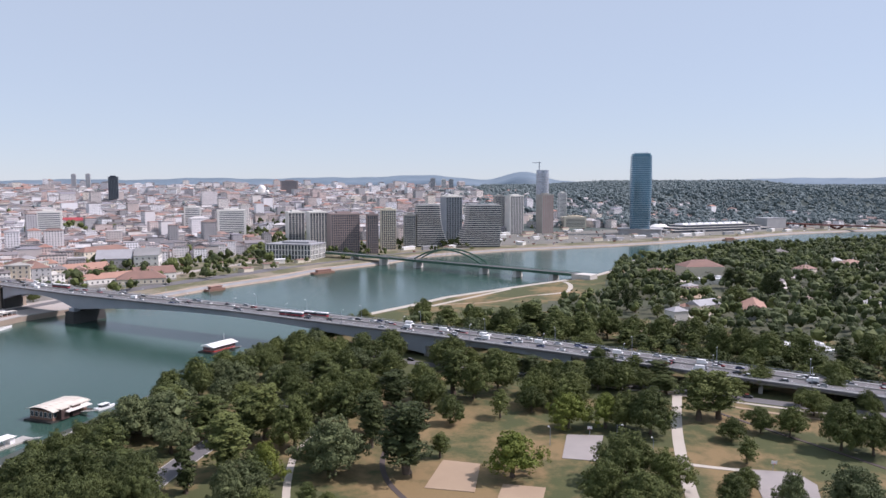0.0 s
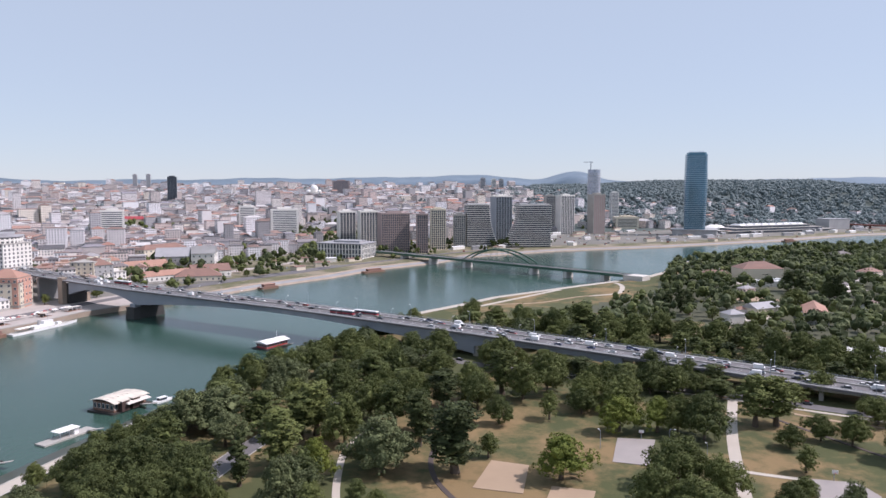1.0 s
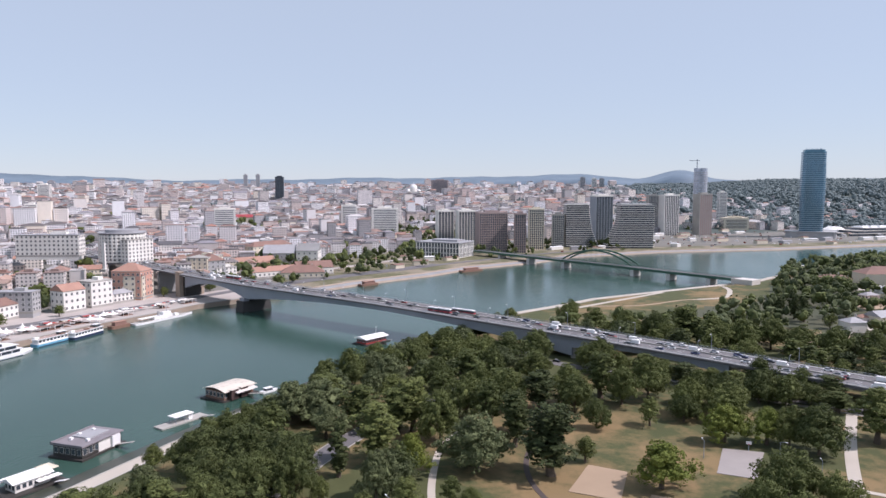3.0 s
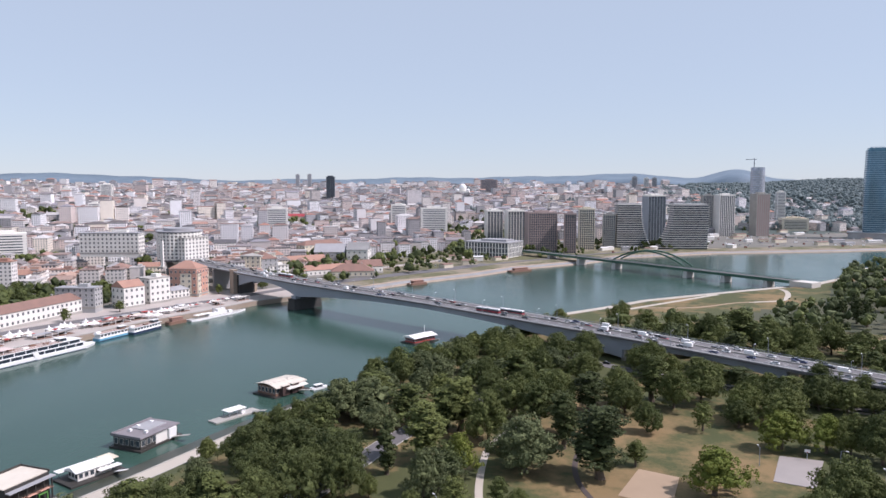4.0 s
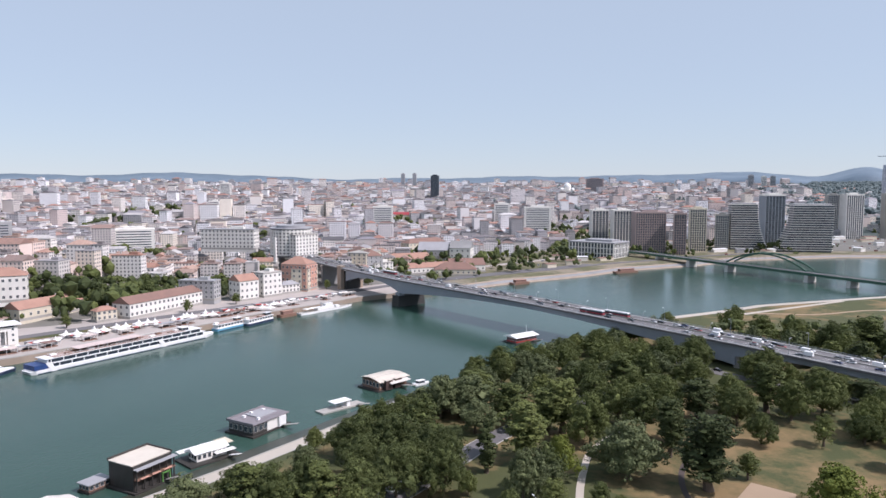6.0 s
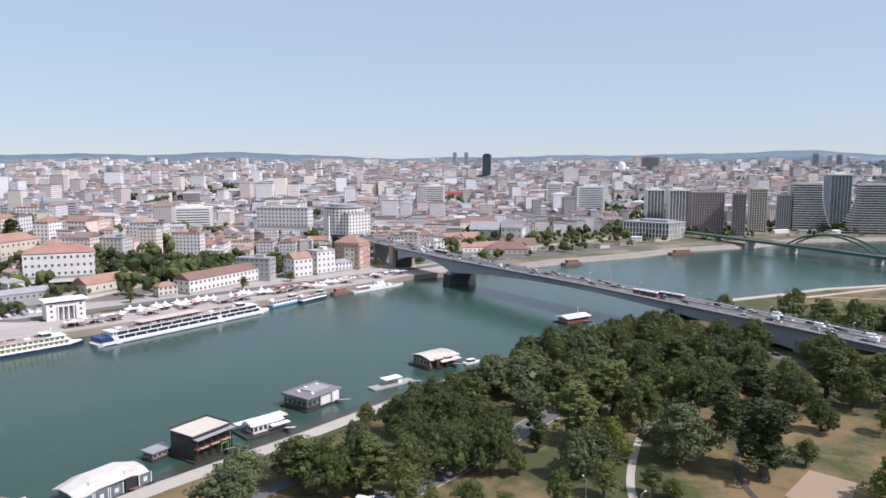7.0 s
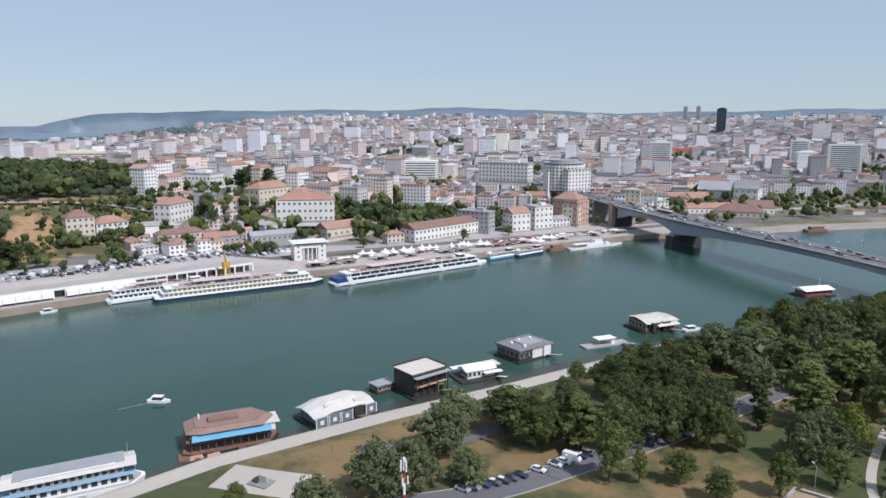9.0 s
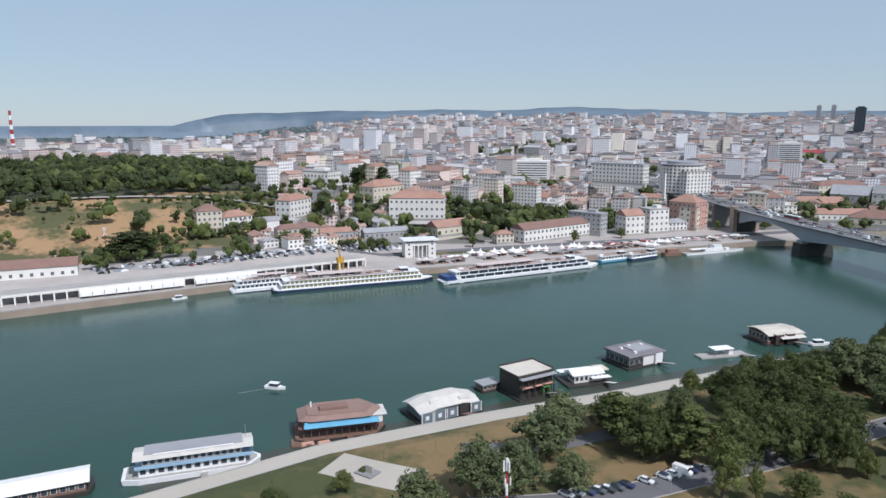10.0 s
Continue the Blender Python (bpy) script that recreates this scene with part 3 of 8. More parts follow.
# eastern river pier: a stone plinth with two steel legs
pe = Solid()
px, py = deck(-297, DECK_W / 2)
half = [(-5, -14.5), (5, -14.5), (6, -10), (6, 14.5), (-6, 14.5), (-6, -10)]
cr_, sr_ = math.cos(radians(ROT)), math.sin(radians(ROT))
ring = [(px + cr_ * x - sr_ * y, py + sr_ * x + cr_ * y) for x, y in half]
pe.prism(ring, -3, 8.0, top_scale=0.9)
pe.prism([(px + (x - px) * .95, py + (y - py) * .95) for x, y in ring], 8.0, 8.8)
part("pier", pe, [M_SHADED_STONE], bridge, "weathered stone river pier coloured dark for the bridge's shade")
for side in (3.0, DECK_W - 3.0):
    part("bearing_block", Solid().box(*deck(-297, side), 8.7, 6, 5, 2.6, ROT), [M_STEEL_GREY], bridge)
# western pier: a slim concrete wall
part("pier", Solid().box(*deck(0, DECK_W / 2), 1, 3.0, 17, deck_z(0) - 8.5, ROT), [M_CONC], bridge, "slender pale concrete pier")
part("bearing_block", Solid().box(*deck(0, DECK_W / 2), deck_z(0) - 7.6, 2.6, 15, 2.2, ROT), [M_CONC], bridge)
for q in (85, 130, 175):
    part("pier", Solid().box(*deck(q, DECK_W / 2), 2, 1.8, 15, deck_z(q) - 5.0, ROT), [M_CONC], bridge)
# eastern abutment tower and viaduct
for side in (1.5, DECK_W - 1.5):
    part("abutment", Solid().box(*deck(-388, side), 1, 6, 4, 24.5, ROT).box(*deck(-388, side), 25.5, 7, 5, 0.8, ROT), [M_STONE], bridge, "stone abutment tower")
part("pier", Solid().box(*deck(-386, DECK_W / 2), 1, 7, DECK_W - 8, 20.0, ROT), [M_SHADED_STONE], bridge)
for q in (-425, -470, -515):
    part("pier", Solid().box(*deck(q, DECK_W / 2), 2, 3, DECK_W - 6, deck_z(q) - 4.5, ROT), [M_CONC_DARK], bridge)
# western ramp on an earth bank with a retaining wall
ramp = Solid()
rp = []
for i in range(21):
    q = 220 + 10 * i
    z = deck_z(q) - 1.0
    rp += [(*deck(q, 0.3), 2), (*deck(q, DECK_W - 0.3), 2), (*deck(q, DECK_W - 0.3), z), (*deck(q, 0.3), z)]
ramp.add(rp, [(4 * i + j, 4 * i + 4 + j, 4 * i + 4 + (j + 1) % 4, 4 * i + (j + 1) % 4) for i in range(20) for j in range(4)] + [(3, 2, 1, 0)])
part("ramp_wall", ramp, [M_CONC_DARK], bridge, "stained concrete ramp wall")


# ---- green arch bridge ----
M_PIER = surf("pale_stone", (0.60, 0.57, 0.53), (0.48, 0.46, 0.43), 0.08, 0.8)
gb = thing("arch_bridge", "old green steel tied-arch bridge on stone piers", "bridge")
G0, G1 = Vector((-32, 905)), Vector((49, 840))
GU = (G1 - G0).normalized()
GN = Vector((-GU.y, GU.x))
G_ROT = math.degrees(math.atan2(GU.y, GU.x))
G_LEN = (G1 - G0).length


def gpoint(q, side):
    p = G0 + GU * q + GN * side
    return p.x, p.y


def gz(q):
    return 11.5 - 2.0 * max(0.0, (q - 60) / 160.0)


def gbeam(q0, q1, side, width, z_off, h):
    s = Solid()
    a, b, c, d = gpoint(q0, side), gpoint(q0, side + width), gpoint(q1, side + width), gpoint(q1, side)
    z0, z1 = gz(q0) + z_off, gz(q1) + z_off
    return s.add([(*a, z0), (*b, z0), (*c, z1), (*d, z1), (*a, z0 + h), (*b, z0 + h), (*c, z1 + h), (*d, z1 + h)],
                 [(3, 2, 1, 0), (4, 5, 6, 7), (0, 1, 5, 4), (1, 2, 6, 5), (2, 3, 7, 6), (3, 0, 4, 7)])


part("deck", gbeam(-170, 228, -7, 14, -0.6, 0.6), [M_ASPHALT], gb)
for side in (-7.2, 6.4):
    part("girder", gbeam(-170, 228, side, 0.8, -2.6, 2.9), [M_STEEL_GREEN], gb)
    part("railing", gbeam(-170, 228, side + 0.3, 0.15, 1.2, 0.25), [M_STEEL_GREEN], gb)
    n, pts = 24, []
    for i in range(n + 1):
        k = i / n
        z = gz(0) + 0.5 + 14 * (1 - (2 * k - 1) ** 2)
        for dy, dz in ((-.55, -.9), (.55, -.9), (.55, .9), (-.55, .9)):
            pts.append((*gpoint(G_LEN * k, side + 0.4 + dy), z + dz))
    arch = Solid().add(pts, [(4 * i + j, 4 * i + 4 + j, 4 * i + 4 + (j + 1) % 4, 4 * i + (j + 1) % 4) for i in range(n) for j in range(4)] + [(3, 2, 1, 0), tuple(4 * n + j for j in range(4))])
    part("arch", arch, [M_STEEL_GREEN], gb)
    for i in range(1, 12):
        k = i / 12
        zt = gz(0) + 0.8 + 14.6 * (1 - (2 * k - 1) ** 2)
        q = G_LEN * k
        part("hanger", Solid().tube((*gpoint(q, side + 0.4), gz(q)), (*gpoint(q, side + 0.4), zt), 0.16, sides=4), [M_STEEL_GREEN], gb)
for i in range(3, 10):
    k = i / 12
    zt = gz(0) + 0.8 + 14.6 * (1 - (2 * k - 1) ** 2)
    part("cross_brace", Solid().tube((*gpoint(G_LEN * k, -6.8), zt), (*gpoint(G_LEN * k, 6.8), zt), 0.35, sides=4), [M_STEEL_GREEN], gb)
for q in (-115, -60, 0, G_LEN, G_LEN + 47, G_LEN + 95):
    part("pier", Solid().box(*gpoint(q, 0), -2, 5, 15, gz(q) - 0.7, G_ROT, taper=0.85), [M_PIER], gb, "pale stone pier")
part("abutment", Solid().box(*gpoint(236, 0), -2, 22, 17, 11.4, G_ROT), [M_PIER], gb, "pale stone abutment")

# ---- red-brown bridge far upstream ----
rb = thing("strut_bridge", "long red-brown steel bridge with slanted legs", "bridge")
R0, R1 = Vector((870, 1822)), Vector((1380, 1180))
RU = (R1 - R0).normalized()
r_rot = math.degrees(math.atan2(RU.y, RU.x))
mid = (R0 + R1) / 2
part("deck", Solid().box(mid.x, mid.y, 12, (R1 - R0).length, 14, 3.2, r_rot), [M_STEEL_RUST], rb)
for q, lean in ((60, 0), (120, 22), (150, -22), (330, 22), (360, -22)):
    p0, p1 = R0 + RU * q, R0 + RU * (q + lean)
    part("leg", Solid().tube((p1.x, p1.y, -1), (p0.x, p0.y, 12), 2.6, sides=4), [M_STEEL_RUST], rb)


# ---- towers ----
def rounded(w, d, r, n=5):
    out = []
    for cx, cy, a0 in ((w / 2 - r, d / 2 - r, 0), (-w / 2 + r, d / 2 - r, 90), (-w / 2 + r, -d / 2 + r, 180), (w / 2 - r, -d / 2 + r, 270)):
        for i in range(n + 1):
            a = radians(a0 + 90 * i / n)
            out.append((cx + r * math.cos(a), cy + r * math.sin(a)))
    return out


def glass_mat(name, c1, c2, rough=0.12):
    m, n, l, b = nodes_of(name)
    g = n.new("ShaderNodeNewGeometry")
    sep = n.new("ShaderNodeSeparateXYZ")
    l.new(g.outputs["Position"], sep.inputs[0])
    lay = n.new("ShaderNodeCombineXYZ")
    l.new(math_node(n, l, "FLOOR", math_node(n, l, "MULTIPLY", sep.outputs[0], 0.5)), lay.inputs[0])
    l.new(math_node(n, l, "FLOOR", math_node(n, l, "MULTIPLY", sep.outputs[1], 0.5)), lay.inputs[1])
    l.new(math_node(n, l, "FLOOR", math_node(n, l, "DIVIDE", sep.outputs[2], 4.0)), lay.inputs[2])
    w = n.new("ShaderNodeTexWhiteNoise")
    l.new(lay.outputs[0], w.inputs["Vector"])
    l.new(mix_color(n, l, w.outputs["Value"], c1, c2), b.inputs["Base Color"])
    b.inputs["Roughness"].default_value, b.inputs["Metallic"].default_value = rough, 0.55
    return m


M_CURTAIN = glass_mat("blue_curtain_glass", (0.06, 0.15, 0.22), (0.14, 0.27, 0.36), 0.2)
# dark glass, its colour lightened and blued for reflected sky and haze
M_DARKGLASS = glass_mat("sky_tinted_dark_glass", (0.075, 0.09, 0.12), (0.20, 0.235, 0.28), 0.25)
M_NIGHTGLASS = glass_mat("near_black_curtain_glass", (0.050, 0.058, 0.074), (0.125, 0.138, 0.160), 0.3)
M_PALEGLASS = glass_mat("pale_curtain_glass", (0.30, 0.34, 0.42), (0.52, 0.55, 0.62), 0.3)


def turned(ring, deg):
    c, s = math.cos(radians(deg)), math.sin(radians(deg))
    return [(c * x - s * y, s * x + c * y) for x, y in ring]


def glass_tower():
    t = thing("glass_tower", "tall twisting blue glass skyscraper with rounded corners by the river", "skyscraper", 424, 1527, 4, -14)
    base, shaft = rounded(44, 40, 9), Solid()
    levels = 42
    def ring_at(i):
        k = i / levels
        sc = 0.94 + 0.06 * math.sin(math.pi * min(1, k * 1.1))
        return [(x * sc, y * sc) for x, y in turned(base, 8 * step(0.3, 0.75, k) if 0 < k < 1 else (8 if k >= 1 else 0))]
    for i in range(levels):
        n = len(base)
        lo, hi = ring_at(i), ring_at(i + 1)
        shaft.add([(x, y, 4 * i) for x, y in lo] + [(x, y, 4 * i + 4) for x, y in hi], [(j, (j + 1) % n, n + (j + 1) % n, n + j) for j in range(n)])
    skin = shaft.mesh("curtain_wall", [M_CURTAIN])
    bm = bmesh.new()
    bm.from_mesh(skin)
    bmesh.ops.remove_doubles(bm, verts=bm.verts, dist=0.01)
    bm.to_mesh(skin)
    bm.free()
    part("curtain_wall", skin, None, t)
    for i in range(1, levels):
        part("floor_band", Solid().prism([(x * 1.012, y * 1.012) for x, y in ring_at(i)], 4 * i - 0.45, 4 * i + 0.45), [M_STEEL_GREY], t)
    part("crown", Solid().prism([(x * 0.9, y * 0.9) for x, y in ring_at(levels)], 168, 172), [M_CURTAIN], t)
    for i in range(5):
        part("roof_unit", Solid().box(-12 + 6 * i, 0, 171.9, 4, 14, 2.4), [M_WHITEPAINT], t)
    part("podium", Solid().prism(rounded(90, 56, 8), -1, 11).prism(rounded(94, 60, 9), 11, 12.5), [M_GREYWALL], t, "low stone-grey podium")
    return t


glass_tower()


def slab_tower(name, label, x, y, w, d, h, rot, wall, rib=None, rib_gap=4.0, band=None, cap=2.5, z0=4.0, lean=0.0, crown=None):
    """A tower with proud vertical ribs or floor bands over recessed glass."""
    t = thing(name, label, "tower block", x, y, z0, rot, "riverside towers")
    part("core", Solid().box(0, 0, 0, w - 0.8, d - 0.8, h), [wall], t)
    if rib:
        for i in range(int(w / rib_gap) + 1):
            xx = -w / 2 + 0.5 + i * (w - 1.0) / int(w / rib_gap)
            part("rib", Solid().box(xx, 0, 0, 1.0, d, h), [rib], t)
        for i in range(1, int(d / rib_gap)):
            yy = -d / 2 + i * d / int(d / rib_gap)
            part("rib", Solid().box(0, yy, 0, w, 1.0, h), [rib], t)
    band = band or rib
    if band:
        for i in range(1, int(h / 3.6)):
            part("floor_band", Solid().box(0, 0, 3.6 * i, w - 0.3, d - 0.3, 0.9), [band], t)
    part("roof_slab", Solid().box(0, 0, h, w + 0.6, d + 0.6, cap).box(0, 0, h + cap, w * 0.5, d * 0.5, cap), [crown or rib or band or wall], t)
    return t


def curved_block(name, label, x, y, z0, rot, top, flare_l, flare_r, depth, h):
    """A terraced apartment block that swings out towards its foot."""
    t = thing(name, label, "apartment block", x, y, z0, rot, "riverside towers")
    floors = int(h / 3.5)
    for i in range(floors):
        k = 1 - i / floors
        l, r = -top / 2 - flare_l * k ** 2.4, top / 2 + flare_r * k ** 2.4
        part("glazing", Solid().box((l + r) / 2, 0, 3.5 * i, r - l - 2.4, depth - 2.4, 3.5), [M_NIGHTGLASS], t)
        part("balcony", Solid().box((l + r) / 2, 0, 3.5 * i + 2.75, r - l, depth, 0.8), [M_WHITE], t, "white balcony band")
    part("roof_slab", Solid().box(0, 0, 3.5 * floors, top - 6, depth - 6, 2.0), [M_GREYWALL], t)
    return t


slab_tower("apartment_tower", "grey apartment tower with white vertical piers", -253, 1212, 28, 26, 56, 24, M_NIGHTGLASS, M_WHITE, 5.0, M_GREYWALL)
slab_tower("apartment_tower", "white-ribbed apartment tower over dark glazing", -212, 1190, 30, 26, 57, 24, M_NIGHTGLASS, M_WHITE, 4.4, M_GREYWALL)
slab_tower("apartment_tower", "broad dark brown apartment block", -152, 1078, 44, 28, 58, 22, M_NIGHTGLASS, M_TOWERBROWN, 3.2)
slab_tower("apartment_tower", "slender brown apartment tower", -107, 1070, 17, 20, 57, 10, M_NIGHTGLASS, M_TOWERBROWN, 2.9)
slab_tower("apartment_tower", "pale brown ribbed apartment tower", -89, 1145, 24, 24, 62, 10, M_DARKGLASS, M_CREAM, 3.2)
slab_tower("apartment_tower", "grey-brown ribbed apartment tower", -56, 1188, 20, 20, 52, 6, M_DARKGLASS, M_CONC, 3.2)
curved_block("curved_block", "terraced apartment block curving outward at its foot", -27, 1196, 4, 14, 40, 0, 16, 26, 71)
slab_tower("apartment_tower", "dark glass tower with a white frame", 15, 1300, 32, 28, 82, 22, M_NIGHTGLASS, M_STEEL_GREY, 5.0, M_SLATE, crown=M_WHITE)
curved_block("curved_block", "wide terraced apartment block curving outward at its foot", 67, 1190, 4, 14, 56, 24, 0, 26, 72)
slab_tower("apartment_tower", "tan ribbed apartment tower", 124, 1560, 22, 30, 80, 6, M_DARKGLASS, M_CONC, 3.0)
slab_tower("apartment_tower", "white-ribbed tall apartment tower", 154, 1540, 32, 28, 81, 22, M_DARKGLASS, M_WHITE, 4.0, M_CONC)
slab_tower("apartment_tower", "brown-grey tower with pale floors, still being finished", 224, 1562, 28, 28, 83, 22, M_TOWERBROWN, M_CONC, 4.2, M_TOWERBROWN)


def round_tower(x, y):
    t = thing("round_tower", "round glass tower under construction", "skyscraper", x, y, 4)
    ring = [(15 * math.cos(2 * math.pi * i / 24), 15 * math.sin(2 * math.pi * i / 24)) for i in range(24)]
    part("shaft", Solid().prism(ring, 0, 132).prism([(a * .97, b * .97) for a, b in ring], 132, 142), [M_PALEGLASS], t)
    for i in range(1, 34):
        part("floor_band", Solid().prism([(a * 1.02, b * 1.02) for a, b in ring], 4 * i - 0.5, 4 * i + 0.5), [M_GREYWALL], t)
    crane = thing("tower_crane", "slim grey tower crane on the unfinished tower", "crane", x - 8, y, 144)
    part("mast", Solid().box(0, 0, 0, 1.6, 1.6, 22), [M_STEEL_GREY], crane)
    part("jib", Solid().box(-6, 0, 19, 22, 1.2, 1.2), [M_STEEL_GREY], crane)


round_tower(238, 1704)


def low_block():
    t = thing("office_block", "low white colonnaded office block", "office building", -206, 990, 4, -14)
    part("core", Solid().box(0, 0, 0, 66, 48, 20), [M_DARKGLASS], t)
    for i in range(15):
        for side in (-1, 1):
            part("pier", Solid().box(-33 + 66 * i / 14, 24.4 * side, 0, 1.4, 1.0, 20), [M_WHITE], t)
    for i in range(11):
        for side in (-1, 1):
            part("pier", Solid().box(33.4 * side, -24 + 48 * i / 10, 0, 1.0, 1.4, 20), [M_WHITE], t)
    for z in (0, 6, 13):
        part("band", Solid().box(0, 0, z, 67, 49, 0.9), [M_WHITE], t)
    part("roof", Solid().box(0, 0, 20, 69, 51, 1.6).box(4, 2, 21.6, 40, 24, 2.6), [M_GREYROOF], t)


low_block()


M_DARKTOWER = glass_mat("bronze_black_glass", (0.035, 0.045, 0.062), (0.060, 0.075, 0.095), 0.3)


def dark_tower():
    """The lone dark office tower on the ridge."""
    x, y = -905, 1955
    t = thing("office_tower", "lone dark bronze office tower over the old town", "skyscraper", x, y, ground_z(x, y) - 4, 20)
    part("base", Solid().box(0, 0, 0, 46, 36, 14), [M_DARKGLASS], t)
    part("shaft", Solid().box(0, 0, 14, 24, 19, 66), [M_DARKTOWER], t)
    for i in range(7):
        part("rib", Solid().box(-12 + 24 * i / 6, 0, 14, 0.7, 20, 66), [M_SLATE], t)
    part("crown", Solid().box(0, 0, 80, 25, 20, 3).box(0, 0, 83, 15, 10, 3), [M_DARKTOWER], t)


dark_tower()


# ---- trees ----
def icosphere(n=2):
    bm = bmesh.new()
    bmesh.ops.create_icosphere(bm, subdivisions=n, radius=1.0)
    bm.verts.index_update()
    v = np.array([p.co[:] for p in bm.verts])
    f = [tuple(q.index for q in p.verts) for p in bm.faces]
    bm.free()
    return v, f


ICO_V, ICO_F = icosphere(1)


def crown_mesh(name, lobes, leaves, size, mat, seed, droop=0.0, puffs=9):
    """Uneven lobes built of leafy puffs: each puff is set with small leaves that lie along its surface, with gaps between."""
    g = np.random.default_rng(seed)
    V, F, base = [], [], 0
    area = np.array([a * b for (_, _, _, a, b) in lobes])
    share = np.maximum(puffs * 2, leaves * area / area.sum()).astype(int)
    for (x, y, z, r, h), k in zip(lobes, share):
        wob = 1 + 0.2 * g.standard_normal(len(ICO_V))
        V.append(ICO_V * wob[:, None] * np.array([r, r, h]) * 0.46 + [x, y, z])
        F += [tuple(i + base for i in f) for f in ICO_F]
        base += len(ICO_V)
        m = max(4, int(puffs * g.uniform(0.8, 1.3)))
        out = g.standard_normal((m, 3))
        out[:, 2] += 0.45
        out /= np.linalg.norm(out, axis=1)[:, None]
        pr = g.uniform(0.30, 0.56, m)
        pc = out * np.array([r, r, h]) * g.uniform(0.66, 0.98, m)[:, None] + [x, y, z]
        pick = g.integers(0, m, k)
        d = g.standard_normal((k, 3)) + out[pick] * 0.9
        d[:, 2] += 0.25
        d /= np.linalg.norm(d, axis=1)[:, None]
        c = pc[pick] + d * (pr[pick] * g.uniform(0.72, 1.14, k))[:, None] * np.array([r, r, h * 0.9])
        nrm = d + 0.42 * g.standard_normal((k, 3))
        nrm /= np.linalg.norm(nrm, axis=1)[:, None]
        t1 = np.cross(nrm, g.standard_normal((k, 3)))
        t1 /= np.linalg.norm(t1, axis=1)[:, None]
        t2 = np.cross(nrm, t1)
        t1[:, 2] -= droop
        sz = g.uniform(0.55, 1.3, k)[:, None] * size
        V.append(np.stack([c - t1 * sz * .55, c + t1 * sz * .55, c + t2 * sz * .95], 1).reshape(-1, 3))
        F += [tuple(q) for q in (base + np.arange(3 * k).reshape(-1, 3)).tolist()]
        base += 3 * k
    me = bpy.data.meshes.new(name)
    me.from_pydata(np.concatenate(V).tolist(), [], F)
    me.materials.append(mat)
    me.update()
    return me


def trunk_mesh(name, lobes, height, r, fork, seed):
    g = random.Random(seed)
    s = Solid()
    k = height * fork
    lean = (g.uniform(-.3, .3), g.uniform(-.3, .3))
    s.tube((0, 0, -0.6), (lean[0] * .5, lean[1] * .5, k * .5), r * 1.25, r, 7)
    s.tube((lean[0] * .5, lean[1] * .5, k * .5), (*lean, k), r, r * .8, 7)
    for x, y, z, a, h in lobes[::3]:
        s.tube((*lean, k * 0.95), (x * .8, y * .8, z - h * .2), r * .5, r * .15, 5)
    return s.mesh(name, [M_BARK])


SHAPES = {"broad": (2.2, 13.5, 4.9, 19, 1.4, 2.4, 0.75), "spread": (2.0, 14.5, 9.4, 32, 1.8, 3.3, 0.85), "tall": (2.6, 17.5, 3.4, 21, 1.2, 2.0, 0.9), "willow": (1.2, 11.5, 6.2, 24, 1.5, 2.5, 0.6), "dome": (0.9, 8.8, 5.2, 26, 1.3, 2.1, 0.5)}


def lobed(kind, seed):
    """Crown lobes in metres: (x, y, z, radius, half height), strewn over an uneven egg-shaped body."""
    g = random.Random(seed)
    out = []
    if kind in SHAPES:
        z0, z1, wide, n, r0, r1, point = SHAPES[kind]
        dents = [(g.uniform(0, 6.28), g.uniform(0.65, 1.0)) for _ in range(4)]
        tops = [(g.uniform(-.5, .5) * wide, g.uniform(-.5, .5) * wide, g.uniform(0.75, 1.0)) for _ in range(4)]
        for i in range(n):
            k = (i + 0.5) / n
            a = 2.4 * i + g.uniform(-.5, .5)
            dent = 1.0
            for w, f in dents:
                if math.cos(a - w) > 0.6:
                    dent *= f
            body = wide * math.sin(math.pi * min(1.0, 0.13 + 0.83 * k ** point)) ** 0.7 * dent
            r = g.uniform(r0, r1)
            q = max(0.0, body - 0.6 * r) * g.uniform(0.7, 1.12)
            x, y = q * math.cos(a), q * math.sin(a)
            z = z0 + r * .7 + (z1 - z0 - 1.7 * r) * k
            if kind == "spread":
                z = z0 + (z - z0) * max(f * (1 - 0.5 * (math.hypot(x - u, y - v) / wide) ** 2) for u, v, f in tops)
            out.append((x, y, z + g.uniform(-.5, .5), r, r * g.uniform(0.7, 1.05)))
        mid = (z0 + z1) / 2
        for dz, f in ((-0.2, .42), (0.02, .46), (0.2, .30)):
            out.append((g.uniform(-.4, .4), g.uniform(-.4, .4), mid + dz * (z1 - z0), wide * f, (z1 - z0) * .17))
    elif kind == "poplar":
        for i in range(14):
            k = i / 13
            out.append((g.uniform(-.6, .6), g.uniform(-.6, .6), 2.4 + i * 1.22, 1.6 * math.sin(math.pi * (0.16 + 0.78 * k)) + 0.25, 1.5))
    else:
        for i in range(7):
            a, q = g.uniform(0, 6.28), g.uniform(0.3, 1.3)
            out.append((q * math.cos(a), q * math.sin(a), g.uniform(0.7, 1.8), g.uniform(0.7, 1.2), g.uniform(0.6, 1.1)))
    return out


